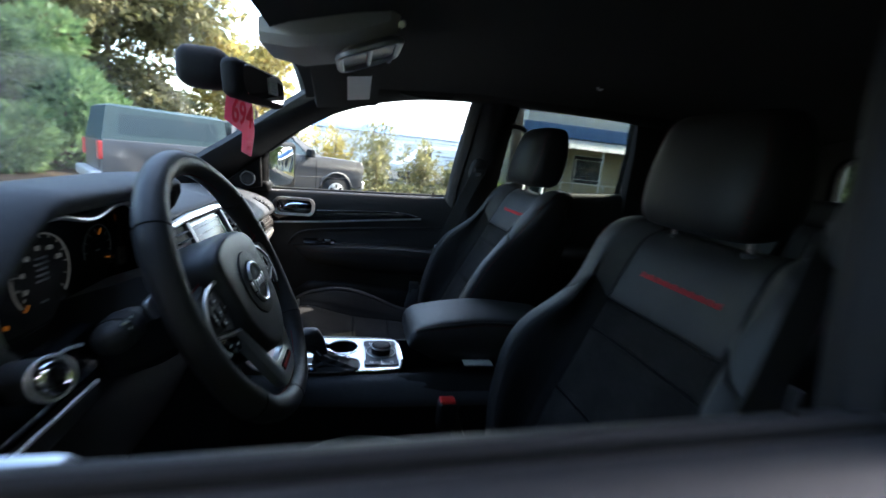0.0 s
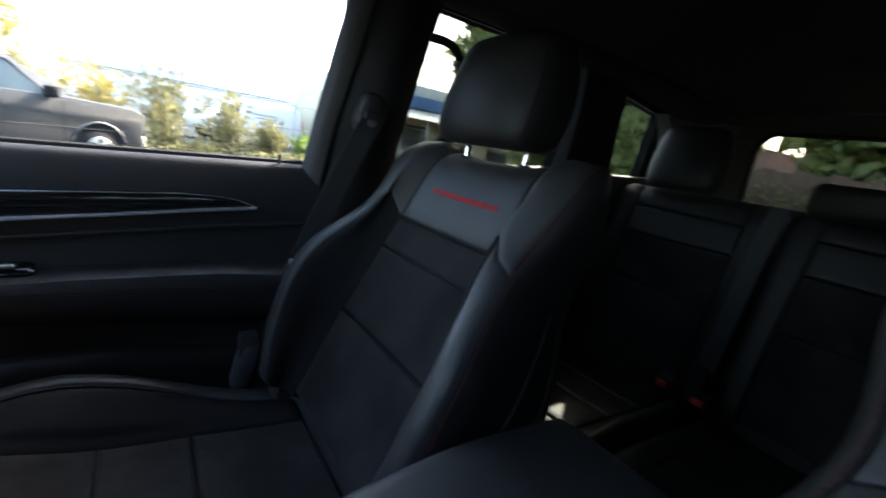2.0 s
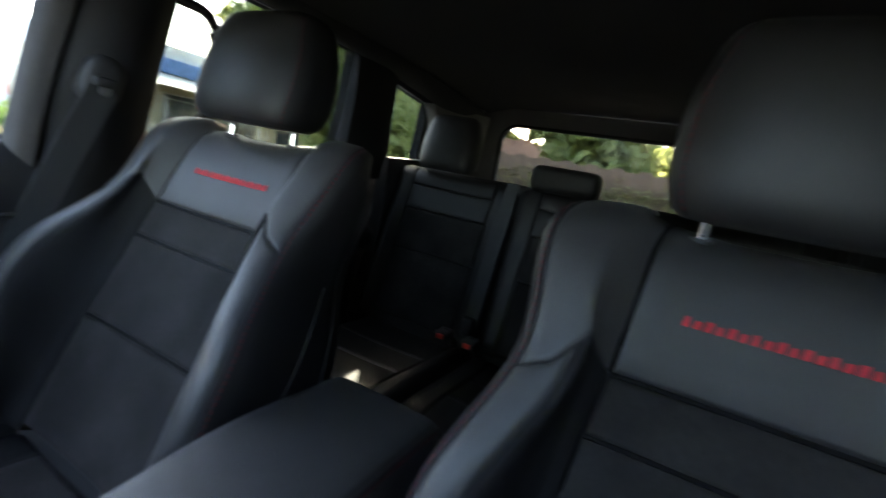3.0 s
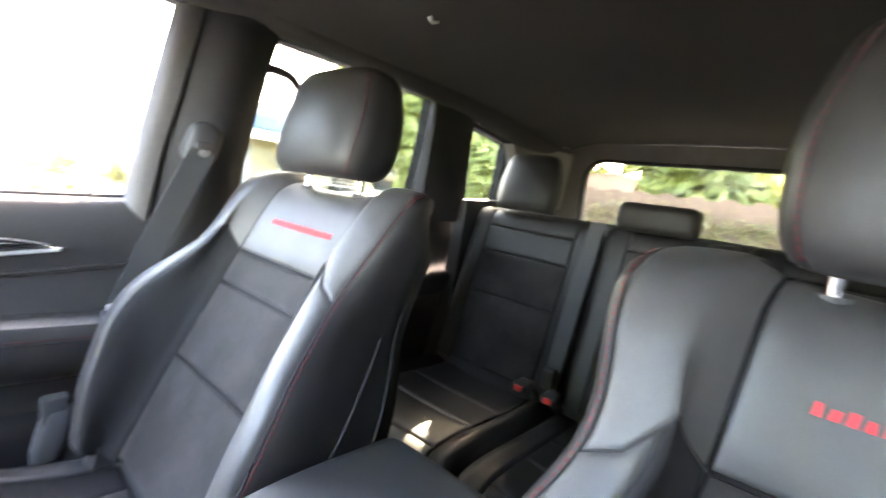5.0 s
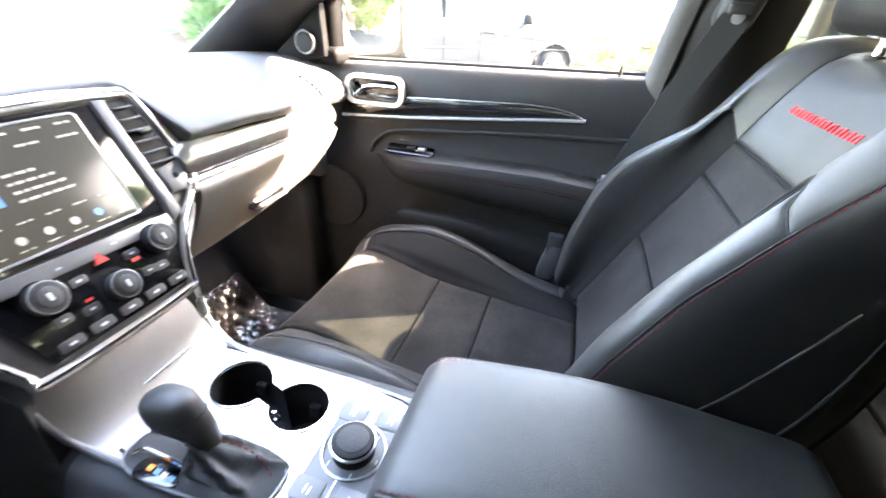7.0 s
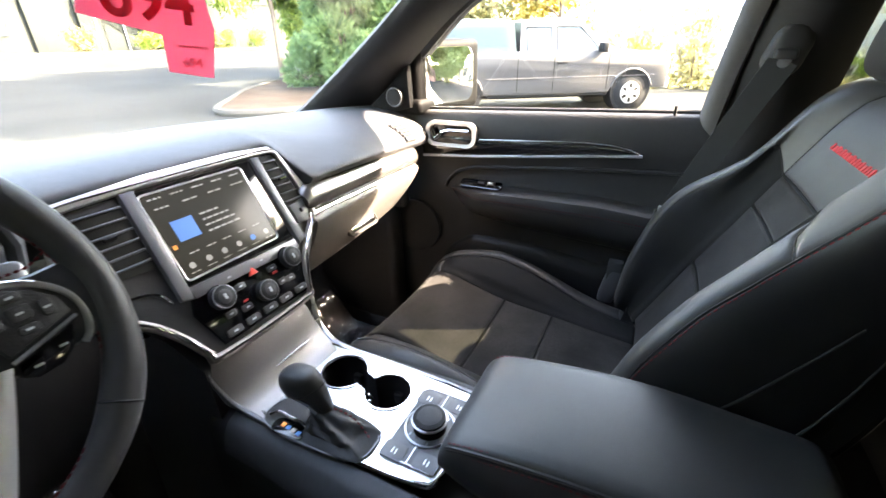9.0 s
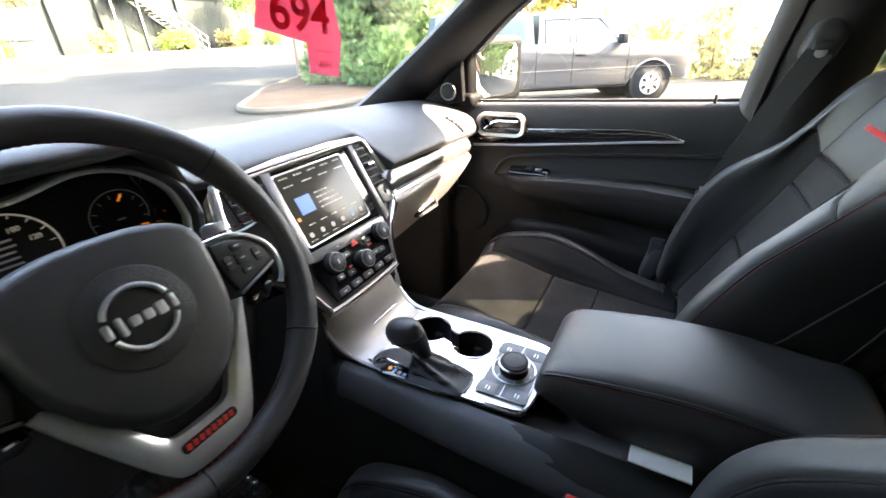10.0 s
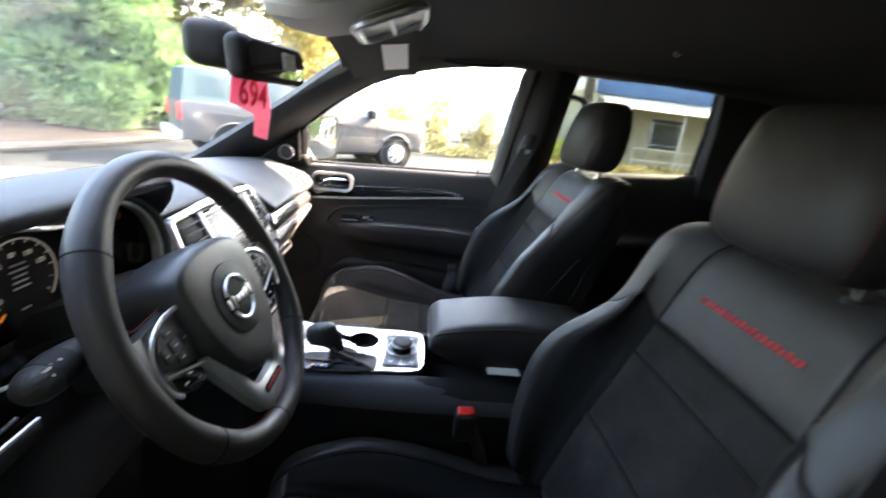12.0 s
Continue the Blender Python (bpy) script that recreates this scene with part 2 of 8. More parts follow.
def tube(pts, r, seg=8, closed=False, bm=None, flat=1.0, up=None):
    """A pipe along points; flat squeezes it across up."""
    pts = [Vector(p) for p in pts]
    n = len(pts)
    rings = []
    for i, p in enumerate(pts):
        a, b = pts[(i - 1) % n if closed else max(i - 1, 0)], pts[(i + 1) % n if closed else min(i + 1, n - 1)]
        d = (b - a).normalized()
        u = Vector(up) if up else (Vector((0, 0, 1)) if abs(d.z) < 0.9 else Vector((1, 0, 0)))
        s = d.cross(u).normalized()
        w = s.cross(d).normalized()
        rr = r[i] if isinstance(r, (list, tuple)) else r
        rings.append([p + s * math.cos(k * 2 * math.pi / seg) * rr + w * math.sin(k * 2 * math.pi / seg) * rr * flat for k in range(seg)])
    if closed:
        rings.append(rings[0])
        bm2 = loft(rings, caps=False)
        bmesh.ops.remove_doubles(bm2, verts=bm2.verts, dist=1e-6)
        return joined(bm, bm2)
    return joined(bm, loft(rings))


def prism(outline, depth, m, bevel=0.0, seg=2, bm=None):
    """An outline in x, y pushed down by depth along z, then placed by m."""
    bm2 = bmesh.new()
    f = bm2.faces.new([bm2.verts.new((x, y, 0)) for x, y in outline])
    r = bmesh.ops.extrude_face_region(bm2, geom=[f])
    for v in r["geom"]:
        if isinstance(v, bmesh.types.BMVert):
            v.co.z -= depth
    if bevel:
        bmesh.ops.recalc_face_normals(bm2, faces=bm2.faces)
        es = [e for e in bm2.edges if all(abs(v.co.z) < 1e-6 for v in e.verts)]
        bmesh.ops.bevel(bm2, geom=es, offset=bevel, segments=seg, profile=0.5, affect="EDGES")
    bm2.transform(m)
    return joined(bm, bm2)


def disc(r, depth, m, seg=28, bevel=0.0, bm=None, squash=1.0):
    return prism([(r * math.cos(k * 2 * math.pi / seg), squash * r * math.sin(k * 2 * math.pi / seg)) for k in range(seg)], depth, m, bevel, bm=bm)


def ring(r, w, m, seg=40, squash=1.0, bm=None, turn=(0, 360)):
    full = turn[1] - turn[0] >= 360
    n = seg if full else seg + 1
    pts = [m @ Vector((r * math.cos(radians(turn[0] + (turn[1] - turn[0]) * k / seg)), squash * r * math.sin(radians(turn[0] + (turn[1] - turn[0]) * k / seg)), 0)) for k in range(n)]
    return tube(pts, w, 8, closed=full, bm=bm, up=m.to_3x3() @ Vector((0, 0, 1)))


def rounded(w, h, r, n=5):
    """The outline of a rounded rectangle round the origin."""
    out = []
    for cx, cy, a in ((w / 2 - r, h / 2 - r, 0), (-w / 2 + r, h / 2 - r, 90), (-w / 2 + r, -h / 2 + r, 180), (w / 2 - r, -h / 2 + r, 270)):
        for k in range(n + 1):
            t = radians(a + 90 * k / n)
            out.append((cx + r * math.cos(t), cy + r * math.sin(t)))
    return out


def sheet(fn, nu, nv, thick, bm=None):
    """A solid sheet over fn(u, v) with u, v from 0 to 1; thick is a vector that leads to its back."""
    bm2 = bmesh.new()
    f = [[bm2.verts.new(fn(i / nu, j / nv)) for j in range(nv + 1)] for i in range(nu + 1)]
    b = [[bm2.verts.new(v.co + Vector(thick)) for v in r] for r in f]
    for i in range(nu):
        for j in range(nv):
            bm2.faces.new((f[i][j], f[i + 1][j], f[i + 1][j + 1], f[i][j + 1]))
            bm2.faces.new((b[i][j], b[i][j + 1], b[i + 1][j + 1], b[i + 1][j]))
    for i in range(nu):
        bm2.faces.new((f[i][0], b[i][0], b[i + 1][0], f[i + 1][0]))
        bm2.faces.new((f[i][nv], f[i + 1][nv], b[i + 1][nv], b[i][nv]))
    for j in range(nv):
        bm2.faces.new((f[0][j], f[0][j + 1], b[0][j + 1], b[0][j]))
        bm2.faces.new((f[nu][j], b[nu][j], b[nu][j + 1], f[nu][j + 1]))
    return joined(bm, bm2)


def ease(a, b, x):
    t = min(max((x - a) / (b - a), 0), 1)
    return t * t * (3 - 2 * t)


def table(rows, x):
    """Looks a value up between rows of (x, value)."""
    return float(np.interp(x, [r[0] for r in rows], [r[1] for r in rows]))


def soft_table(rows, x):
    """Like table(), but rounded off between the rows."""
    return sum(table(rows, x + d) * w for d, w in ((-0.028, 0.2), (-0.014, 0.2), (0, 0.2), (0.014, 0.2), (0.028, 0.2)))


def lettering(text, height, m, mat, parent, name="lettering"):
    """Text in the built-in font as a flat mesh."""
    cu = bpy.data.curves.new("t", "FONT")
    cu.body, cu.size, cu.extrude, cu.align_x, cu.offset = text, height, 0.0003, "CENTER", height * 0.018
    ob = bpy.data.objects.new("t", cu)
    scene.collection.objects.link(ob)
    bpy.context.view_layer.update()
    me = bpy.data.meshes.new_from_object(ob.evaluated_get(bpy.context.evaluated_depsgraph_get()))
    bpy.data.objects.remove(ob)
    bm = bmesh.new()
    bm.from_mesh(me)
    bpy.data.meshes.remove(me)
    bm.transform(m)
    return part(name, bm, mat, parent)


def stitches(points, r=0.0009, dash=0.0048, gap=0.0028):
    """A row of short sewn threads along a line."""
    pts = [Vector(p) for p in points]
    arc = [0.0]
    for a, b in zip(pts, pts[1:]):
        arc.append(arc[-1] + (b - a).length)

    def at(s):
        k = min(max(int(np.searchsorted(arc, s)) - 1, 0), len(pts) - 2)
        return pts[k].lerp(pts[k + 1], (s - arc[k]) / max(arc[k + 1] - arc[k], 1e-9))
    bm = bmesh.new()
    s = 0.0
    while s + dash < arc[-1]:
        a, b = at(s), at(s + dash)
        d = (b - a).normalized()
        u = d.cross(Vector((0.31, 0.52, 0.79))).normalized() * r
        w = d.cross(u)
        ra = [bm.verts.new(a + q * 0.6) for q in (u, w, -u, -w)]
        rm = [bm.verts.new(a.lerp(b, 0.5) + q) for q in (u, w, -u, -w)]
        rb = [bm.verts.new(b + q * 0.6) for q in (u, w, -u, -w)]
        for lo, hi in ((ra, rm), (rm, rb)):
            for k in range(4):
                bm.faces.new((lo[k], lo[(k + 1) % 4], hi[(k + 1) % 4], hi[k]))
        bm.faces.new(ra[::-1])
        bm.faces.new(rb)
        s += dash + gap
    return bm


def soften(pts, times=2, keep=0.78):
    """Rounds the corners of a closed outline."""
    for _ in range(times):
        q = []
        for (x0, y0), (x1, y1) in zip(pts, list(pts[1:]) + [pts[0]]):
            q += [(x0 * keep + x1 * (1 - keep), y0 * keep + y1 * (1 - keep)), (x0 * (1 - keep) + x1 * keep, y0 * (1 - keep) + y1 * keep)]
        pts = q
    return pts



# ---------------------------------------------------------------- car shell
def sill_z(y):
    return 1.197 - 0.035 * min(max(y, -0.2), 0.8) if y > -0.05 else 1.199 - 0.075 * (y + 0.05)


def glass_x(z):
    return 0.742 - (z - 1.195) * 0.235


FRONT_ARC = [(p.x, p.y) for p in smooth_line([(0.868, 1.170, 0), (0.745, 1.28, 0), (0.69, 1.325, 0), (0.60, 1.399, 0), (0.525, 1.447, 0), (0.45, 1.485, 0), (0.328, 1.526, 0), (0.20, 1.553, 0), (0.08, 1.566, 0), (-0.012, 1.572, 0), (-0.034, 1.564, 0), (-0.037, 1.545, 0)], 44)]


def floor_pan():
    def fn(u, v):
        x, y = -0.74 + 1.48 * u, -1.62 + 2.75 * v
        z = 0.44 + 0.09 * ease(0.2, 0.07, abs(x)) + 0.22 * ease(-0.8, -1.0, y) + 0.22 * ease(0.95, 1.15, y)
        return Vector((x, y, z))
    fl = part("floor", sheet(fn, 40, 40, (0, 0, -0.04)), CARPET)
    return tagged(fl, "black carpeted car floor with a centre tunnel", "floor", kind="structure")


def headliner():
    def edge(y):
        return table([(-1.55, 0.56), (-1.1, 0.58), (0.1, 0.58), (0.45, 0.55), (0.62, 0.50)], y)

    def fn(u, v):
        y = -1.60 + 2.16 * v
        w = edge(y)
        x = -w + 2 * w * u
        z = table([(-1.60, 1.604), (-1.2, 1.632), (-0.6, 1.638), (0.0, 1.635), (0.35, 1.605), (0.56, 1.545)], y) - 0.05 * (abs(x) / w) ** 4
        return Vector((x, y, z))
    ce = part("ceiling", sheet(fn, 24, 40, (0, 0, 0.012)), HEADLINER)
    return tagged(ce, "black cloth headliner, slightly arched", "ceiling", kind="structure")


def roof_skin():
    def fn(u, v):
        y = -1.75 + 2.35 * v
        x = -0.70 + 1.40 * u
        z = table([(-1.75, 1.62), (-1.2, 1.70), (-0.4, 1.74), (0.2, 1.70), (0.6, 1.60)], y) - 0.07 * (abs(x) / 0.70) ** 4
        return Vector((x, y, z))
    ro = part("roof", sheet(fn, 16, 24, (0, 0, -0.006)), CARPAINT)
    return tagged(ro, "silver painted car roof panel", "roof", kind="structure")


def strip_between(name, a, b, bulge, thick, mat, label, n=24, across=6, parent=None):
    """A curved trim between two edge lines, bulging into the cabin."""
    la, lb = smooth_line(a, n), smooth_line(b, n)

    def fn(u, v):
        i = min(int(round(v * n)), n)
        p = la[i].lerp(lb[i], u)
        return p + Vector(bulge) * math.sin(math.pi * u)
    ob = part(name, sheet(fn, across, n, thick), mat, parent)
    if not parent:
        tagged(ob, label, "trim", kind="structure")
    return ob


def side_shell(s):
    """Pillars, roof rail and quarter trim of one side; s is 1 for the passenger's side."""
    def m(pts):
        return [(s * x, y, z) for x, y, z in pts]
    out = (s * 0.05, 0, 0.0)
    # windscreen pillar
    strip_between("trim", m([(0.615, 1.10, 1.15), (0.605, 1.02, 1.192), (0.60, 0.79, 1.352), (0.585, 0.55, 1.53), (0.55, 0.42, 1.585)]),
                  m([(0.69, 0.93, 1.13), (0.695, 0.752, 1.275), (0.685, 0.605, 1.397), (0.668, 0.45, 1.486), (0.655, 0.30, 1.532)]),
                  (-s * 0.022, -0.014, 0.0), (s * 0.03, 0.015, 0.012), PILLAR, "dark grained plastic trim of the windscreen pillar")
    # rail over the doors
    strip_between("trim", m([(0.548, 0.43, 1.583), (0.565, 0.1, 1.598), (0.565, -0.5, 1.6), (0.56, -1.2, 1.57), (0.545, -1.55, 1.53)]),
                  m([(0.655, 0.31, 1.530), (0.655, 0.1, 1.562), (0.652, -0.2, 1.572), (0.648, -0.72, 1.564), (0.62, -1.3, 1.5)]),
                  (-s * 0.012, 0, -0.014), (s * 0.03, 0, 0.03), HEADLINER, "black cloth covered roof rail above the side windows")
    # pillar between the doors
    pb = strip_between("trim", m([(0.648, -0.045, 1.572), (0.664, -0.028, 1.48), (0.696, -0.002, 1.32), (0.724, 0.010, 1.2), (0.735, 0.0, 0.95), (0.735, -0.02, 0.5)]),
                       m([(0.64, -0.2, 1.574), (0.655, -0.185, 1.48), (0.685, -0.17, 1.32), (0.715, -0.17, 1.2), (0.735, -0.2, 0.95), (0.735, -0.22, 0.5)]),
                       (-s * 0.045, 0, 0), (s * 0.06, 0, 0), PILLAR, "dark plastic trim of the pillar between the doors")
    # grey door seal in front of it; the driver's side has its shade put in as black
    se = strip_between("trim", m([(0.664, -0.010, 1.564), (0.69, 0.012, 1.42), (0.716, 0.030, 1.28), (0.735, 0.038, 1.20)]),
                       m([(0.632, -0.048, 1.566), (0.654, -0.026, 1.42), (0.684, -0.004, 1.28), (0.706, 0.008, 1.16)]),
                       (-s * 0.008, 0.006, 0), (s * 0.02, -0.01, 0), SEAL if s > 0 else PILLAR, ("grey" if s > 0 else "black") + " door seal along the pillar, darkened on the shaded driver's side")
    # pillar behind the rear door
    strip_between("trim", m([(0.65, -0.716, 1.578), (0.665, -0.737, 1.45), (0.69, -0.752, 1.28), (0.70, -0.758, 1.2)]),
                  m([(0.63, -0.900, 1.562), (0.645, -0.918, 1.45), (0.66, -0.943, 1.285), (0.67, -0.955, 1.2)]),
                  (-s * 0.02, 0, 0), (s * 0.05, 0, 0), PILLAR, "dark trim of the pillar behind the rear door")
    # quarter panel below and behind the small window
    strip_between("trim", m([(0.64, -0.93, 1.283), (0.645, -1.1, 1.29), (0.63, -1.3, 1.30), (0.6, -1.56, 1.30)]),
                  m([(0.66, -0.85, 0.55), (0.66, -1.1, 0.55), (0.65, -1.3, 0.55), (0.62, -1.6, 0.55)]),
                  (-s * 0.03, 0, 0), (s * 0.05, 0, 0), PLASTIC, "black plastic side panel of the luggage space")
    strip_between("trim", m([(0.632, -1.17, 1.52), (0.63, -1.22, 1.45), (0.628, -1.26, 1.30)]),
                  m([(0.54, -1.545, 1.54), (0.555, -1.555, 1.45), (0.57, -1.57, 1.29)]),
                  (-s * 0.02, 0, 0), (s * 0.05, 0, 0), GREYTRIM, "grey plastic trim of the rearmost pillar")
    # outer skin under the windows
    def skin(u, v):
        y = -1.76 + 2.91 * u
        z = 0.42 + (sill_z(min(max(y, -0.9), 0.8)) - 0.43) * v
        return Vector((s * (0.86 + 0.07 * math.sin(math.pi * (0.15 + 0.75 * v)) - 0.05 * ease(0.85, 1.0, v)), y, z))
    sk = part("wall_right" if s > 0 else "wall_left", sheet(skin, 30, 14, (-s * 0.006, 0, 0)), CARPAINT)
    tagged(sk, "silver painted outer side of the car", "car side", kind="structure")


def plate_holes(outline, holes):
    """A flat face in x, y with holes cut by further outlines."""
    bm = bmesh.new()
    es = []
    for lp in [outline] + holes:
        vs = [bm.verts.new((x, y, 0)) for x, y in lp]
        es += [bm.edges.new((vs[k], vs[(k + 1) % len(vs)])) for k in range(len(vs))]
    bmesh.ops.triangle_fill(bm, use_beauty=True, edges=es)
    return bm


def greenhouse(s):
    """The outer body frame round the side windows."""
    out = [(1.10, 1.16), (0.80, 1.37), (0.56, 1.545), (0.40, 1.62), (0.0, 1.665), (-0.6, 1.67), (-1.2, 1.64), (-1.62, 1.57), (-1.76, 1.16)]
    h1 = [(0.012, 1.185), (0.66, 1.172)] + FRONT_ARC
    h2 = [(-0.15, 1.20), (-0.185, 1.45), (-0.2, 1.573), (-0.45, 1.577), (-0.718, 1.576), (-0.739, 1.45), (-0.755, 1.235)]
    h3 = [(-0.902, 1.548), (-0.945, 1.275), (-1.26, 1.295), (-1.205, 1.518)]
    bm = plate_holes(out, [h1, h2, h3])
    for v in bm.verts:
        y, z = v.co.x, v.co.y
        v.co = Vector((s * (glass_x(z) + 0.035), y, z))
    g = part("wall_upper_right" if s > 0 else "wall_upper_left", sheet_of(bm, (s * 0.02, 0, 0)), RUBBER)
    tagged(g, "black body frame round the side windows", "car side", kind="structure")
    bm = plate_holes(out, [h1, h2, h3])
    for v in bm.verts:
        y, z = v.co.x, v.co.y
        v.co = Vector((s * (glass_x(z) + 0.02), y, z))
    g = part("trim", sheet_of(bm, (s * 0.012, 0, 0)), PILLAR)
    tagged(g, "black inner lining round the side windows", "trim", kind="structure")
    c = part("wall_rear_right" if s > 0 else "wall_rear_left", box(min(s * 0.575, s * 0.80), max(s * 0.575, s * 0.80), -1.78, -1.62, 0.5, 1.58, 0.03), CARPAINT)
    tagged(c, "silver rear corner of the car body", "car corner", kind="structure")


def front_door(s):
    """Inner door with its armrest, handle and trim strips; s is 1 for the passenger's side."""
    d = thing("door_1" if s > 0 else "door_2",
              "black car door with chrome handle and armrest" + (", window closed" if s > 0 else ", window wound down"), "car door", (s * 0.74, 0.4, 0.45), kind="structure")
    prof = [(0.80, 1.188), (0.76, 1.199), (0.735, 1.2), (0.722, 1.188), (0.712, 1.155), (0.709, 1.12), (0.712, 1.09), (0.715, 1.06), (0.712, 1.025),
            (0.704, 0.99), (0.70, 0.95), (0.705, 0.88), (0.706, 0.80), (0.70, 0.70), (0.695, 0.60), (0.70, 0.46)]

    def fn(u, v):
        y = -0.015 + 0.87 * u
        x, z = crom(prof, v * (len(prof) - 1))
        k = ease(0.7, 1.1, z)
        return Vector((s * (x + 0.02 * ease(0.70, 0.86, y)), y, z + k * (sill_z(y) - 1.197)))
    part("panel", sheet(fn, 30, 60, (s * 0.03, 0, 0)), DOORSOFT, d)
    # armrest: a deep wedge that runs out to a tip at the front
    def arm_top(y):
        return table([(0.03, 0.98), (0.2, 0.992), (0.4, 0.989), (0.55, 0.982), (0.618, 0.975)], y)

    def arm_low(y):
        return table([(0.03, 0.866), (0.13, 0.871), (0.33, 0.882), (0.48, 0.896), (0.56, 0.91), (0.6, 0.945), (0.618, 0.968)], y)
    rings, lip = [], []
    for k in range(33):
        y = 0.03 + 0.588 * math.sin(math.pi / 2 * k / 32)
        t = ease(0.625, 0.50, y)
        zt, zl, dd = arm_top(y), arm_low(y), 0.012 + 0.052 * t
        h = zt - zl
        rings.append([Vector((s * (0.716 - dd * a), y, zt - h * q)) for a, q in ((0, -0.06), (0.3, -0.05), (0.72, -0.03), (0.93, 0.03), (1.0, 0.16), (1.0, 0.34), (0.93, 0.55), (0.78, 0.75), (0.55, 0.9), (0.3, 0.985), (0, 1.0))])
        lip.append((s * (0.716 - dd * 1.006), y, zt - h * 0.22))
    part("armrest", loft(rings), LEATHER, d)
    part("stitching", stitches(lip[:-3]), RED, d)
    part("stitching", stitches([(x, y, z - 0.007) for x, y, z in lip[:-4]]), RUBBER, d)
    # upper crease of the armrest bowl, sweeping down to the tip
    part("bowl_edge", tube(smooth_line([(s * 0.711, 0.0, 1.078), (s * 0.711, 0.2, 1.066), (s * 0.71, 0.40, 1.05), (s * 0.708, 0.56, 1.033), (s * 0.704, 0.612, 1.005), (s * 0.70, 0.628, 0.975)], 40), 0.0045, 8), DOORSOFT, d)
    # lower bulge over the pocket, with a crease that sweeps to the rear
    rings = []
    for k in range(29):
        y = -0.01 + 0.665 * k / 28
        t = ease(0.66, 0.5, y)
        zt = table([(-0.01, 0.79), (0.17, 0.806), (0.37, 0.832), (0.55, 0.828), (0.62, 0.782), (0.655, 0.73)], y)
        rings.append([Vector((s * (0.714 - dx * (0.3 + 0.7 * t)), y, max(zt - dz * (0.4 + 0.6 * t), 0.48))) for dx, dz in ((0, -0.012), (0.018, -0.006), (0.03, 0.006), (0.034, 0.03), (0.034, 0.10), (0.05, 0.19), (0.045, 0.28), (0, 0.30))])
    # black instead of the door vinyl stands in for shade in the pocket hollow
    part("lower_panel", loft(rings), SIDE_VINYL, d)
    part("map_pocket", box(min(s * 0.64, s * 0.70), max(s * 0.64, s * 0.70), 0.02, 0.5, 0.50, 0.64, 0.02), PLASTIC, d)
    sp = Matrix.Translation((s * 0.692, 0.735, 0.835)) @ Matrix.Rotation(-s * math.pi / 2, 4, "Y")
    part("speaker_grille", disc(0.085, 0.012, sp, bevel=0.004), PLASTIC, d)
    # gloss strip that runs out to a point, with bright lines
    def low_line(y):
        return table([(0.13, 1.110), (0.232, 1.101), (0.355, 1.088), (0.531, 1.071), (0.72, 1.058)], y)

    def wedge(u, v):
        y = 0.70 - 0.57 * u
        top = table([(0.13, 1.1105), (0.165, 1.122), (0.2, 1.128), (0.26, 1.130), (0.36, 1.125), (0.53, 1.116), (0.72, 1.11)], y)
        z = top + (low_line(y) - top) * v
        return Vector((s * (0.704 - 0.004 * math.sin(math.pi * v)), y, z))
    part("trim_strip", sheet(wedge, 40, 4, (s * 0.02, 0, 0)), GLOSS, d)
    part("chrome_strip", tube([(s * 0.7005, y, low_line(y) - 0.002) for y in np.linspace(0.70, 0.132, 30)], 0.0036, 8), WHEEL_SILVER, d)
    part("bright_line", tube([wedge(u, 0.04) + Vector((-s * 0.003, 0, 0)) for u in np.linspace(0.3, 0.97, 24)], 0.001, 5), SATIN, d)
    # handle: bright frame, dark bowl, lever, lock knob
    hm = Matrix.Translation((s * 0.692, 0.612, 1.122)) @ Matrix.Rotation(-s * math.pi / 2, 4, "Y") @ Matrix.Rotation(math.pi / 2, 4, "Z")
    fr = bmesh.new()
    o, i = rounded(0.148, 0.066, 0.025), rounded(0.127, 0.049, 0.018)
    vo, vi = [fr.verts.new((x, y, 0.0)) for x, y in o], [fr.verts.new((x, y, -0.003)) for x, y in i]
    vb, vh = [fr.verts.new((x, y, -0.02)) for x, y in o], [fr.verts.new((x, y, -0.02)) for x, y in i]
    n = len(o)
    for k in range(n):
        j = (k + 1) % n
        fr.faces.new((vo[k], vo[j], vi[j], vi[k]))
        fr.faces.new((vb[j], vb[k], vh[k], vh[j]))
        fr.faces.new((vo[j], vo[k], vb[k], vb[j]))
        fr.faces.new((vi[k], vi[j], vh[j], vh[k]))
    bmesh.ops.bevel(fr, geom=[e for e in fr.edges if all(v.co.z > -0.004 for v in e.verts) and len(e.link_faces) == 2 and e.calc_face_angle(0) > 0.5], offset=0.003, segments=2, affect="EDGES")
    fr.transform(hm)
    hf = part("handle_frame", fr, SATIN, d, "satin chrome handle surround")
    part("handle_bowl", prism(rounded(0.126, 0.048, 0.017), 0.004, hm @ Matrix.Translation((0, 0, -0.017))), GLOSS, hf)
    sg = -1 if s > 0 else 1
    lever = [Vector((x, y, z)) for x, y, z in ((-0.055, -0.012, -0.004), (0.0, -0.012, 0.0), (0.02, -0.008, 0.003), (0.03, 0.002, 0.004), (0.042, 0.012, 0.0), (0.05, 0.0, -0.004), (0.058, -0.012, -0.006))]
    part("lever", tube([hm @ Vector((sg * -p.x, p.y, p.z)) for p in lever], 0.0085, 8, flat=0.6), CHROME, hf)
    part("lock_knob", disc(0.008, 0.012, Matrix.Translation((s * 0.69, 0.70, 1.105)) @ Matrix.Rotation(-s * math.pi / 2, 4, "Y"), 12, 0.002), CHROME, d)
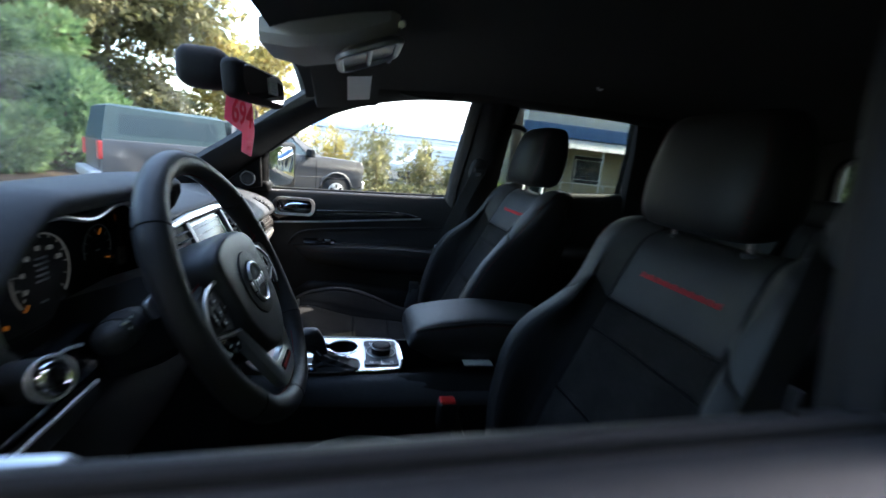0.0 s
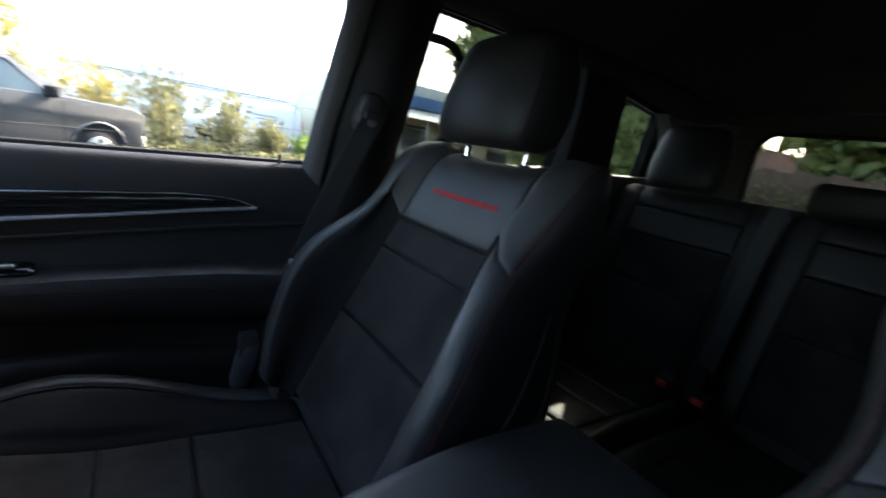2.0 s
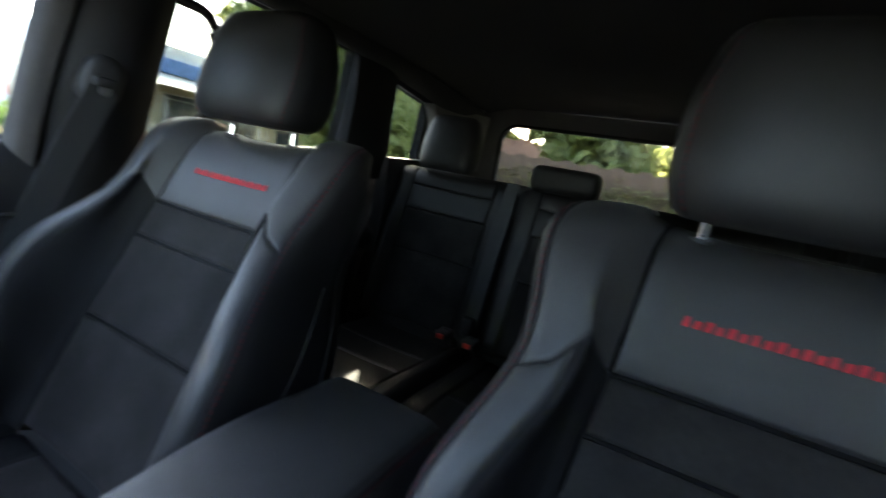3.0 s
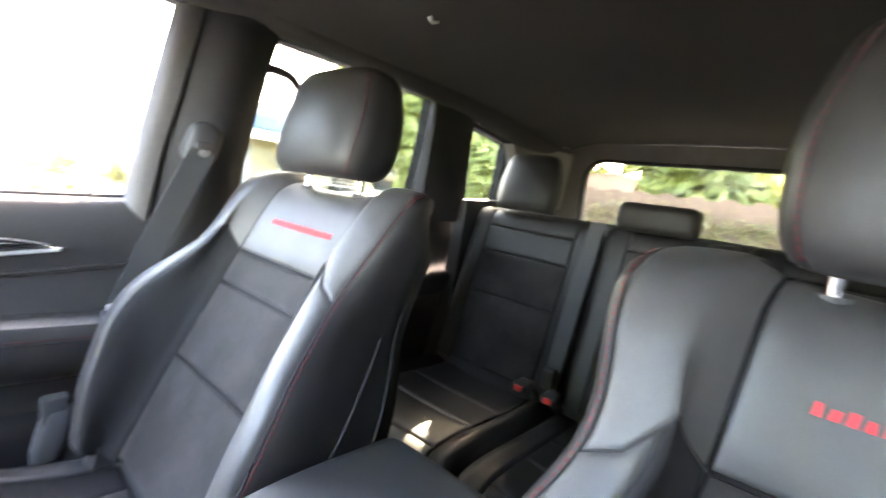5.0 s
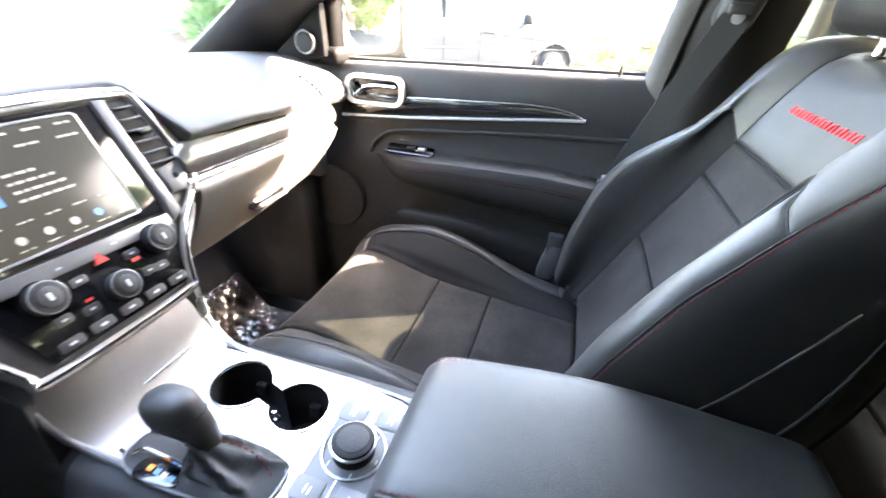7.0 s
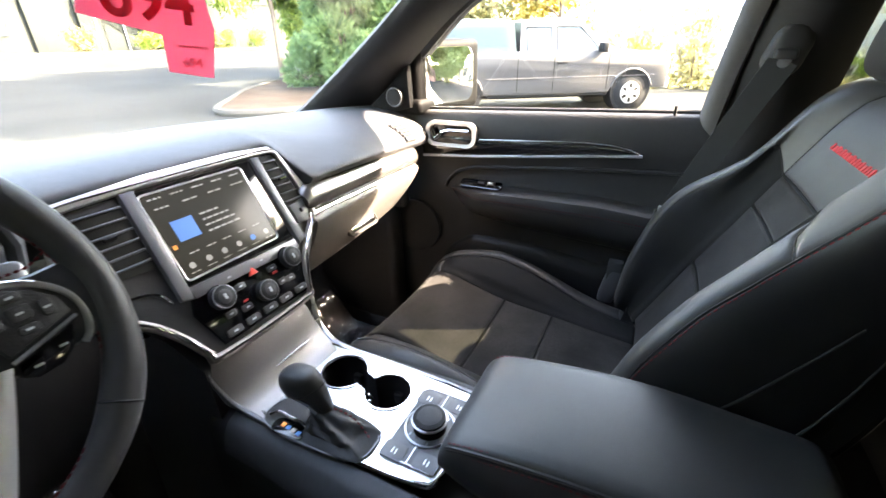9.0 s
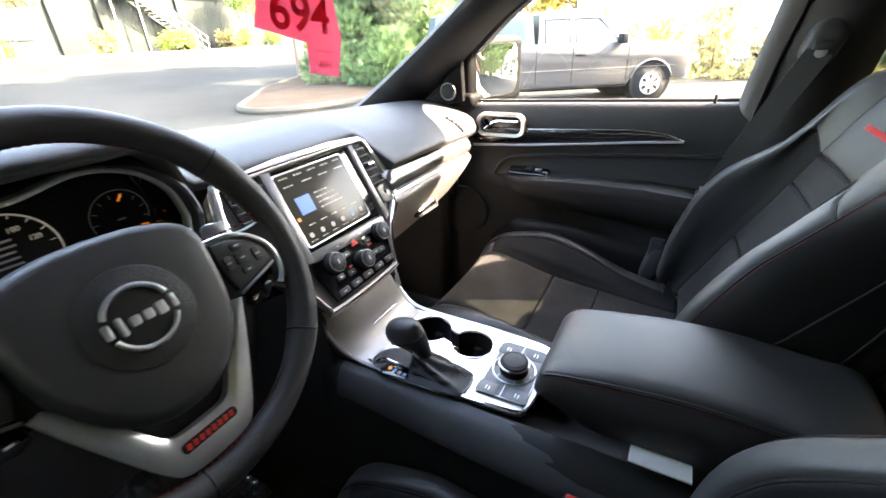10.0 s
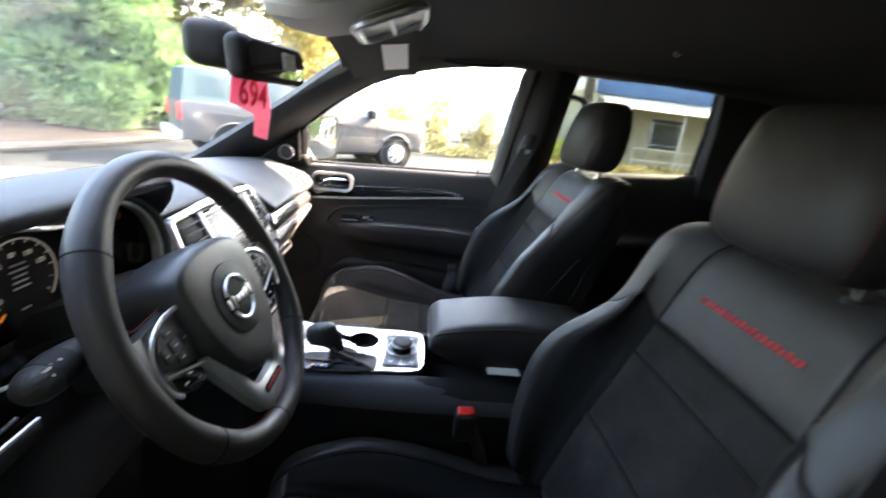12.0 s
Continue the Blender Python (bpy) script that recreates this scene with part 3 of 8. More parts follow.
    # switches
    sw = part("switch_panel", prism(rounded(0.12, 0.03, 0.01), 0.008, Matrix.Translation((s * 0.684, 0.515, 1.0)) @ Matrix.Rotation(-s * 0.5, 4, "Y") @ Matrix.Rotation(math.pi / 2, 4, "Z"), 0.002), GLOSS, d)
    part("switch", box(min(s * 0.678, s * 0.69), max(s * 0.678, s * 0.69), 0.475, 0.495, 1.0, 1.007, 0.002), SATIN, sw)
    part("switch", box(min(s * 0.678, s * 0.69), max(s * 0.678, s * 0.69), 0.503, 0.523, 1.0, 1.007, 0.002), PLASTIC, sw)
    # corner panel with the small loudspeaker
    sail = [(0.90, 1.145), (0.83, 1.205), (0.765, 1.264), (0.728, 1.292), (0.722, 1.187)]
    part("corner_panel", prism(sail, 0.02, Matrix(((0, 0, -s, s * 0.676), (1, 0, 0, 0), (0, 1, 0, 0), (0, 0, 0, 1))), 0.006), MIRROR_BLACK, d)
    tw = Matrix.Translation((s * 0.668, 0.767, 1.214)) @ Matrix.Rotation(-s * math.pi / 2, 4, "Y")
    t1 = part("tweeter", disc(0.026, 0.014, tw, 24, 0.004), PILLAR, d)
    part("tweeter_rim", ring(0.0235, 0.002, tw @ Matrix.Translation((0, 0, 0.0005)), 30), RIB, t1)
    part("tweeter_grille", disc(0.02, 0.01, tw @ Matrix.Translation((0, 0, 0.002)), 24, 0.002), RUBBER, t1)
    part("lock_pin", disc(0.0035, 0.03, Matrix.Translation((s * 0.735, 0.085, sill_z(0.085) + 0.022)), 10, 0.001), RUBBER, d)
    # rubber lip along the sill
    part("sill_seal", tube([(s * 0.752, y, sill_z(y) + 0.004) for y in np.linspace(0.03, 0.7, 14)], 0.008, 8), RUBBER, d)
    if s > 0:
        win = [(0.012, sill_z(0.012) - 0.02), (0.70, sill_z(0.7) - 0.02)] + FRONT_ARC
        bm = bmesh.new()
        bm.faces.new([bm.verts.new((s * (glass_x(z) + 0.012), y, z)) for y, z in win])
        pane = part("window_pane", sheet_of(bm, (s * 0.004, 0, 0)), CLEAR, d)
        pane.visible_shadow = False
    return d


def sheet_of(bm, thick):
    """Gives a single flat face a thickness."""
    r = bmesh.ops.extrude_face_region(bm, geom=list(bm.faces))
    for v in r["geom"]:
        if isinstance(v, bmesh.types.BMVert):
            v.co += Vector(thick)
    return bm


def rear_door(s):
    d = thing("door_3" if s > 0 else "door_4", "black rear car door with tinted window, closed", "car door", (s * 0.74, -0.45, 0.45), kind="structure")
    prof = [(0.80, 1.22), (0.76, 1.235), (0.73, 1.235), (0.712, 1.2), (0.708, 1.1), (0.70, 1.03), (0.645, 1.0), (0.65, 0.95), (0.70, 0.88), (0.70, 0.6), (0.70, 0.46)]

    def fn(u, v):
        y = -0.215 - 0.80 * u
        x, z = crom(prof, v * (len(prof) - 1))
        return Vector((s * x, y, z + ease(0.9, 1.2, z) * (sill_z(y) + 0.018 - 1.23)))
    part("panel", sheet(fn, 16, 40, (s * 0.03, 0, 0)), DOORSOFT, d)
    win = [(-0.15, sill_z(-0.15)), (-0.19, 1.45), (-0.2, 1.57), (-0.45, 1.573), (-0.715, 1.572), (-0.736, 1.45), (-0.752, sill_z(-0.752))]
    bm = bmesh.new()
    bm.faces.new([bm.verts.new((s * (glass_x(z) + 0.014), y, z)) for y, z in win])
    part("window_pane", sheet_of(bm, (s * 0.004, 0, 0)), TINT, d)
    q = [(-0.900, 1.544), (-0.945, 1.28), (-1.26, 1.30), (-1.2, 1.515)]
    bm = bmesh.new()
    bm.faces.new([bm.verts.new((s * 0.685, y, z)) for y, z in q])
    qw = part("window_3" if s > 0 else "window_4", sheet_of(bm, (s * 0.004, 0, 0)), TINT_REAR)
    tagged(qw, "small tinted quarter window of the car", "window", kind="structure")


def tailgate():
    g = thing("door_5", "grey trimmed tailgate with a wide rear window", "tailgate", (0, -1.6, 0.5), kind="structure")
    # upper frame bowed like the roof, with rounded corners
    def edge(inner):
        w, zt, zb, r = (0.488, 1.518, 1.18, 0.075) if inner else (0.60, 1.585, 1.10, 0.09)
        o = rounded(2 * w, zt - zb, r, 6)
        return [(x, zz + (zt + zb) / 2 + (0.025 * (1 - (x / w) ** 2) if zz > 0 else 0)) for x, zz in o]
    a, b = edge(True), edge(False)
    bm = bmesh.new()
    va = [bm.verts.new((x, -1.54 - 0.25 * (1.53 - z) * 0.35 - 0.05 * (x / 0.6) ** 2 * 0, z)) for x, z in a]
    vb = [bm.verts.new((x, -1.53 - 0.25 * (1.53 - z) * 0.35, z)) for x, z in b]
    vc = [bm.verts.new(v.co + Vector((0, -0.06, 0))) for v in va]
    vd = [bm.verts.new(v.co + Vector((0, -0.06, 0))) for v in vb]
    n = len(a)
    for k in range(n):
        j = (k + 1) % n
        bm.faces.new((va[k], va[j], vb[j], vb[k]))
        bm.faces.new((va[j], va[k], vc[k], vc[j]))
        bm.faces.new((vb[k], vb[j], vd[j], vd[k]))
        bm.faces.new((vc[k], vd[k], vd[j], vc[j]))
    part("window_frame", bm, GREYTRIM, g, "light grey rear window surround")
    bm = bmesh.new()
    bm.faces.new([bm.verts.new((x, -1.575 - 0.25 * (1.53 - z) * 0.35, z)) for x, z in a])
    p = part("window_pane", sheet_of(bm, (0, -0.004, 0)), TINT_REAR, g)
    part("seal", tube([(x * 0.995, -1.548 - 0.25 * (1.53 - z) * 0.35, z * 0.998 + 0.002) for x, z in a], 0.011, 6, closed=True), RUBBER, g)
    part("lower_panel", box(-0.66, 0.66, -1.68, -1.60, 0.5, 1.12, 0.02), PLASTIC, g)
    return g


def windscreen():
    def fn(u, v):
        x = (-0.64 + 1.28 * u) * (1 - 0.1 * v)
        k = 1 - (x / 0.64) ** 2
        y = 1.03 + 0.16 * k - (0.63 - 0.08 * k) * v
        z = 1.15 + 0.41 * v + 0.02 * math.sin(math.pi * v)
        return Vector((x, y, z))
    w = part("window_1", sheet(fn, 20, 12, (0, 0.003, 0.004)), CLEAR)
    w.visible_shadow = False
    tagged(w, "clear curved windscreen of the car", "window", kind="structure")

    def hood(u, v):
        x = -0.85 + 1.7 * u
        y = 1.28 + 1.05 * v
        return Vector((x, y, 1.10 - 0.03 * v - 0.10 * v ** 3 - 0.05 * (abs(x) / 0.85) ** 4 + 0.0))
    h = part("bonnet", sheet(hood, 20, 14, (0, 0, -0.02)), CARPAINT)
    tagged(h, "silver painted car bonnet", "bonnet", kind="structure")
    c = part("cowl", box(-0.75, 0.75, 1.16, 1.28, 1.04, 1.085, 0.01), PLASTIC)
    tagged(c, "black plastic cowl below the windscreen", "cowl", kind="structure")
    f = part("wall_front", box(-0.74, 0.74, 1.12, 1.16, 0.45, 1.10, 0.01), CARPET)
    tagged(f, "dark lined bulkhead of the footwell", "wall", kind="structure")
    b = part("nose", box(-0.86, 0.86, 1.2, 2.42, 0.45, 0.93, 0.12, 4), CARPAINT)
    tagged(b, "silver front end of the car", "car front", kind="structure")


def door_mirror(s):
    d = thing("door_mirror", "silver and black door mirror", "mirror", (s * 0.86, 0.72, 1.2), group="door mirrors")
    rot = Matrix.Translation((s * 0.862, 0.695, 1.253)) @ Matrix.Rotation(s * radians(-18), 4, "Z")
    bm = box(-0.118 - 0.018 * (1 + s), 0.118 + 0.018 * (1 - s), -0.02, 0.10, -0.092, 0.102, 0.022, 5)
    bm.transform(rot)
    part("housing", bm, MIRROR_BLACK, d, "black mirror housing")
    g = prism(rounded(0.200, 0.150, 0.034), 0.004, rot @ Matrix.Translation((-s * 0.016, -0.0215, 0.006)) @ Matrix.Rotation(math.pi / 2, 4, "X"), 0.002)
    part("mirror_glass", g, MIRROR, d)
    part("foot", box(min(s * 0.69, s * 0.80), max(s * 0.69, s * 0.80), 0.70, 0.79, 1.165, 1.205, 0.015), MIRROR_BLACK, d)


floor_pan(), headliner(), roof_skin()
for side in (1, -1):
    side_shell(side)
    greenhouse(side)
    front_door(side)
    rear_door(side)
tailgate(), windscreen()
for side in (1, -1):
    door_mirror(side)


# ---------------------------------------------------------------- seats
class Padding:
    """Upholstery: a section that runs along a path in the y, z plane."""

    def __init__(self, path, sec, flip, x0=0.0):
        d = [crom(path, k * (len(path) - 1) / 300) for k in range(301)]
        self.arc = np.concatenate([[0], np.cumsum([np.hypot(*(b - a)) for a, b in zip(d, d[1:])])])
        self.d, self.sec, self.flip, self.x0 = np.array(d), sec, flip, x0

    def at(self, s, v, off=0.0, squeeze=1.0):
        y, z = np.interp(v, self.arc, self.d[:, 0]), np.interp(v, self.arc, self.d[:, 1])
        e = 0.006
        ty = np.interp(v + e, self.arc, self.d[:, 0]) - np.interp(v - e, self.arc, self.d[:, 0])
        tz = np.interp(v + e, self.arc, self.d[:, 1]) - np.interp(v - e, self.arc, self.d[:, 1])
        k = math.hypot(ty, tz) or 1
        ny, nz = (-tz / k, ty / k) if self.flip else (tz / k, -ty / k)
        x, n = crom(self.sec(v), abs(s))
        n += off
        return Vector((self.x0 + math.copysign(x, s) * squeeze if s else self.x0, y + ny * n, z + nz * n))

    def patch(self, s0, s1, v0, v1, nu=10, nv=14, shape=None, du=0.006, dv=0.006):
        """A cushion panel whose rim sinks into its seam; shape(a) shifts v0 along the rim."""
        vm = (v0 + v1) / 2 + (shape[0](0.5) + shape[1](0.5)) / 2 if shape else (v0 + v1) / 2
        chain = [self.at(s0 + (s1 - s0) * k / 6, vm) for k in range(7)]
        lu = sum((q - p).length for p, q in zip(chain, chain[1:]))
        lv = abs(v1 - v0 + ((shape[1](0.5) - shape[0](0.5)) if shape else 0))
        ru, rv = min(0.008 / lu, 0.3), min(0.008 / lv, 0.3)
        gu, gv = 0.0007 / lu, 0.0007 / lv
        us = [gu, ru * 0.3, ru * 0.65, ru] + list(np.linspace(ru, 1 - ru, nu + 2)[1:-1]) + [1 - ru, 1 - ru * 0.65, 1 - ru * 0.3, 1 - gu]
        vs = [gv, rv * 0.3, rv * 0.65, rv] + list(np.linspace(rv, 1 - rv, nv + 2)[1:-1]) + [1 - rv, 1 - rv * 0.65, 1 - rv * 0.3, 1 - gv]
        bm = bmesh.new()
        g = []
        for a in us:
            row = []
            lo = v0 + (shape[0](a) if shape else 0)
            hi = v1 + (shape[1](a) if shape else 0)
            for b in vs:
                ka, kb = max(0, 1 - min(a, 1 - a) / ru), max(0, 1 - min(b, 1 - b) / rv)
                sink = max(du * ka ** 1.8, dv * kb ** 1.8)
                row.append(bm.verts.new(self.at(s0 + (s1 - s0) * a, lo + (hi - lo) * b, -sink)))
            g.append(row)
        for i in range(len(us) - 1):
            for j in range(len(vs) - 1):
                bm.faces.new((g[i][j], g[i + 1][j], g[i + 1][j + 1], g[i][j + 1]))
        loop = [(i, 0) for i in range(len(us))] + [(len(us) - 1, j) for j in range(1, len(vs))] + [(i, len(vs) - 1) for i in range(len(us) - 2, -1, -1)] + [(0, j) for j in range(len(vs) - 2, 0, -1)]
        low = []
        for i, j in loop:
            a, b = us[i], vs[j]
            lo = v0 + (shape[0](a) if shape else 0)
            hi = v1 + (shape[1](a) if shape else 0)
            low.append(bm.verts.new(self.at(s0 + (s1 - s0) * a, lo + (hi - lo) * b, -0.02)))
        for k in range(len(loop)):
            (i, j), (i2, j2) = loop[k], loop[(k + 1) % len(loop)]
            bm.faces.new((g[i][j], g[i2][j2], low[(k + 1) % len(loop)], low[k]))
        return bm

    def core(self, smax, v0, v1, nv=30, ns=26, back=None):
        """The body under the panels."""
        rings = []
        for j in range(nv + 1):
            v = v0 + (v1 - v0) * j / nv
            rings.append([self.at(smax * (2 * i / ns - 1) or 1e-9, v, -0.026, 1.0 if abs(2 * i / ns - 1) * smax < 5.2 else 0.965) for i in range(ns + 1)])
        return loft(rings)

    def seam(self, s, v0, v1, r=0.0009, off=0.0008, n=40):
        return stitches([self.at(s, v0 + (v1 - v0) * k / n, off) for k in range(n + 1)], r)


def head_restraint(parent, x, y, z, w=0.145, h=0.215, d=0.062, mat=LEATHER, lean=0.16, posts=0.077, stitch=True):
    """A boxy padded head restraint: a slightly domed front, flat darker sides, on two posts."""
    rings = []
    for k in range(23):
        t = 0.5 - 0.5 * math.cos(math.pi * k / 22)
        e = min(abs(2 * t - 1), 0.992)
        cap = (1 - e ** 5) ** 0.5
        a = w * (0.94 + 0.06 * math.sin(math.pi * min(t * 1.25, 1))) * ((0.72 + 0.28 * cap) if t > 0.5 else (0.86 + 0.14 * cap)) * (1 - 0.07 * ease(0.55, 1.0, t))
        b = d * (1.02 - 0.20 * ease(0.35, 1.0, t)) * (0.50 + 0.50 * cap)
        cy = y - lean * (t - 0.3) * h
        ringp = []
        for q in range(36):
            c, sn = math.cos(q * math.tau / 36), math.sin(q * math.tau / 36)
            px, py = math.copysign(abs(c) ** 0.40, c) * a, math.copysign(abs(sn) ** 0.46, sn) * b
            if sn > 0:
                py -= 0.016 * (px / a) ** 2 * (0.4 + 0.6 * math.sin(math.pi * t))
            ringp.append(Vector((x + px, cy + py, z + h * t)))
        rings.append(ringp)
    hr = part("head_restraint", loft(rings), mat, parent)
    for sx in (1, -1):
        idx = [(0 if sx > 0 else 18) + q for q in range(-4, 5)]
        bm = bmesh.new()
        grid = [[bm.verts.new(rg[i % 36] + Vector((sx * 0.0012, 0, 0))) for i in idx] for rg in rings[2:-2]]
        for ra, rb in zip(grid, grid[1:]):
            for k in range(8):
                bm.faces.new((ra[k], ra[k + 1], rb[k + 1], rb[k]))
        part("side_panel", sheet_of(bm, (-sx * 0.003, 0, 0)), SIDE_VINYL, hr)
        if stitch:
            fi = (4 if sx > 0 else 14)
            part("stitching", stitches([rg[fi] + Vector((sx * 0.0012, 0.001, 0)) for rg in rings[3:-3]]), RED, hr)
            part("seam_line", tube([rg[fi] + Vector((sx * 0.0006, 0.0004, 0)) for rg in rings[2:-2]], 0.0012, 5), RUBBER, hr)
    for sx in (1, -1) if posts else ():
        part("post", tube([(x + sx * posts, y - 0.005, z - 0.055), (x + sx * posts, y - 0.01, z + 0.03)], 0.0065, 10), CHROME, hr, "chrome post")
        part("post_sleeve", tube([(x + sx * posts, y - 0.005, z - 0.06), (x + sx * posts, y - 0.007, z - 0.022)], 0.012, 10), PLASTIC, hr)
    return hr


def front_seat(cx, dz):
    """A bolstered front seat with suede inserts."""
    st = thing("front_seat", "black leather front seat with suede inserts and red stitching", "car seat", (cx, 0.25, 0.46 + dz), group="front seats")
    # backrest
    c, s = math.cos(radians(25.5)), math.sin(radians(25.5))

    def on(v, n=0.0):
        return (0.083 - s * v + c * n, 0.759 + dz + c * v + s * n)
    path = [on(-0.03), on(0.08), on(0.2), on(0.32), on(0.44), on(0.515, -0.002), on(0.552, -0.012), on(0.574, -0.035), on(0.582, -0.062)]

    def sec(v):
        W = soft_table([(0, 0.245), (0.1, 0.264), (0.2, 0.280), (0.28, 0.280), (0.35, 0.258), (0.42, 0.228), (0.47, 0.228), (0.53, 0.240), (0.585, 0.240), (0.63, 0.215), (0.66, 0.185)], v)
        B = soft_table([(0, 0.045), (0.12, 0.086), (0.24, 0.104), (0.32, 0.096), (0.38, 0.070), (0.44, 0.048), (0.50, 0.040), (0.56, 0.032), (0.62, 0.016)], v)
        T = table([(0, 0.115), (0.45, 0.105), (0.58, 0.07), (0.66, 0.03)], v)
        m0 = table([(0, 0.160), (0.2, 0.163), (0.37, 0.147), (0.44, 0.137), (0.57, 0.128), (0.64, 0.115)], v)
        q = ease(0.32, 0.50, v)
        return [(0, -0.004), (m0 * 0.5, -0.003), (m0, 0.003 + 0.1 * B * q), (m0 + 0.026, (0.26 + 0.42 * q) * B + 0.003), (W - 0.068, (0.80 + 0.2 * q) * B), (W - 0.042, 0.985 * B), (W - 0.014, (0.90 - 0.12 * q) * B), (W + 0.001, (0.42 - 0.2 * q) * B), (W - 0.004, -T * 0.6), (W - 0.03, -T)]
    back = Padding(path, sec, False, cx)

    def cut(q):
        return 0.438 + 0.032 * math.sin(math.pi * min((q - 2) / 3, 1)) - 0.03 * ease(4.2, 7, q)
    part("backrest_frame", back.core(9, 0.005, 0.655), LEATHER, st)
    for nm, v0, v1, mat in (("lower_insert", 0.04, 0.225, SUEDE), ("middle_insert", 0.225, 0.373, SUEDE), ("upper_insert", 0.373, 0.438, SUEDE), ("shoulder_panel", 0.438, 0.645, LEATHER)):
        part(nm, back.patch(-2, 2, v0, v1, 12, 8), mat, st)
    for sx in (1, -1):
        part("bolster_face", back.patch(sx * 2, sx * 4.45, 0.03, 0.0, 10, 22, (lambda a: 0, lambda a: cut(2 + 2.45 * a)), 0.005, 0.003), MESH_CLOTH, st)
        part("bolster_edge", back.patch(sx * 4.45, sx * 6.05, 0.03, 0.0, 10, 22, (lambda a: 0, lambda a: cut(4.45 + 1.6 * a)), 0.004, 0.003), LEATHER, st)
        part("shoulder", back.patch(sx * 2, sx * 6.05, 0.0, 0.645, 14, 12, (lambda a: cut(2 + 4.05 * a), lambda a: 0), 0.005, 0.003), LEATHER, st)
        part("side_panel", back.patch(sx * 6.05, sx * 8.9, 0.03, 0.64, 11, 24, None, 0.003, 0.004), SIDE_VINYL, st)
        part("stitching", back.seam(sx * 6.2, 0.05, 0.60), RED, st)
        part("seam_line", tube([back.at(sx * 6.05, 0.05 + 0.57 * k / 40, -0.001) for k in range(41)], 0.0016, 5), RUBBER, st)
        part("seam_line", tube([back.at(sx * 4.45, 0.05 + (cut(4.45) - 0.05) * k / 40, -0.003) for k in range(41)], 0.0016, 5), RUBBER, st)
        part("seam_line", tube([back.at(sx * (2 + 4.05 * k / 24), cut(2 + 4.05 * k / 24), -0.003) for k in range(25)], 0.0016, 5), RUBBER, st)
        for q, v1, r0 in ((7.2, 0.40, 0.0016), (7.9, 0.46, 0.002)):
            part("piping", tube([back.at(sx * (q + 0.5 * (k / 40) ** 2), 0.04 + (v1 - 0.04) * k / 40, 0.0005) for k in range(41)], r0, 6), BELT, st)
    for v in (0.225, 0.373, 0.438):
        part("seam_line", tube([back.at(-2 + 4 * k / 20 or 1e-9, v, -0.0040) for k in range(21)], 0.0030, 6), MIRROR_BLACK, st)
    for sx in (1, -1):
        part("seam_line", tube([back.at(sx * 2, 0.04 + 0.59 * k / 40, -0.0042) for k in range(41)], 0.0028, 6), MIRROR_BLACK, st)
    # embroidery: a row of short slanted bars
    w9 = 0.178 / 19
    for k in range(19):
        bm = bmesh.new()
        x0 = -0.089 + k * w9
        vs = []
        for xx, vv in ((0.0004, 0.4880), (w9 * 0.66, 0.4880), (w9 * (0.80 if k % 3 else 0.62), 0.4980 - 0.002 * (k % 2)), (0.0022, 0.4980 - 0.002 * (k % 2))):
            px = x0 + xx
            p = back.at(2 * px / 0.14, vv + 0.016, 0.0016)
            vs.append(bm.verts.new((cx - px, p.y, p.z)))
        bm.faces.new(vs)
        part("embroidered_mark", sheet_of(bm, (0, -0.002, -0.001)), EMBROIDERY, st)
    # same leather as the seat, darkened in colour for the shade up there
    head_restraint(st, cx + 0.012, -0.180, 1.283 + dz, w=0.124, h=0.182, d=0.062, mat=SHADED_LEATHER)
    # cushion
    cp = [(0.04, 0.735), (0.14, 0.738), (0.26, 0.745), (0.38, 0.757), (0.47, 0.778), (0.53, 0.790), (0.575, 0.782), (0.603, 0.752), (0.61, 0.71), (0.60, 0.66)]
    cp = [(y, z + dz) for y, z in cp]

    def csec(v):
        R = soft_table([(0, 0.006), (0.1, 0.010), (0.18, 0.024), (0.24, 0.048), (0.30, 0.068), (0.37, 0.074), (0.43, 0.062), (0.49, 0.030), (0.55, 0.008), (0.7, 0.0)], v)
        W = table([(0, 0.235), (0.2, 0.26), (0.4, 0.265), (0.52, 0.255), (0.6, 0.235), (0.72, 0.225)], v)
        m0 = table([(0, 0.115), (0.2, 0.135), (0.45, 0.142), (0.55, 0.15), (0.72, 0.15)], v)
        D = table([(0, 0.16), (0.5, 0.15), (0.6, 0.10), (0.72, 0.05)], v)
        return [(0, -0.006), (m0 * 0.5, -0.005), (m0, 0.0), (m0 + 0.022, 0.4 * R), (W - 0.062, 0.88 * R), (W - 0.042, R), (W - 0.014, 0.72 * R), (W, -0.03), (W - 0.003, -D * 0.7), (W - 0.02, -D)]
    cu = Padding(cp, csec, True, cx)
    side_of = 1 if cx > 0 else -1
    L = float(cu.arc[-1])
    part("cushion_frame", cu.core(9, 0.005, L - 0.003), LEATHER, st)
    for nm, v0, v1, mat in (("cushion_insert", 0.03, 0.215, SUEDE), ("cushion_insert", 0.215, 0.335, SUEDE), ("cushion_insert", 0.335, 0.575, SUEDE), ("cushion_front", 0.575, L - 0.02, LEATHER)):
        part(nm, cu.patch(-2, 2, v0, v1, 12, 8), mat, st)
    for sx in (1, -1):
        part("cushion_bolster", cu.patch(sx * 2, sx * 4.1, 0.03, 0.53, 8, 22), MESH_CLOTH if sx * side_of > 0 else LEATHER, st)
        part("cushion_edge", cu.patch(sx * 4.1, sx * 7.2, 0.03, 0.60, 8, 22), LEATHER, st)
        part("seam_line", tube([cu.at(sx * 4.1, 0.04 + 0.49 * k / 40, -0.0015) for k in range(41)], 0.0018, 5), RUBBER, st)
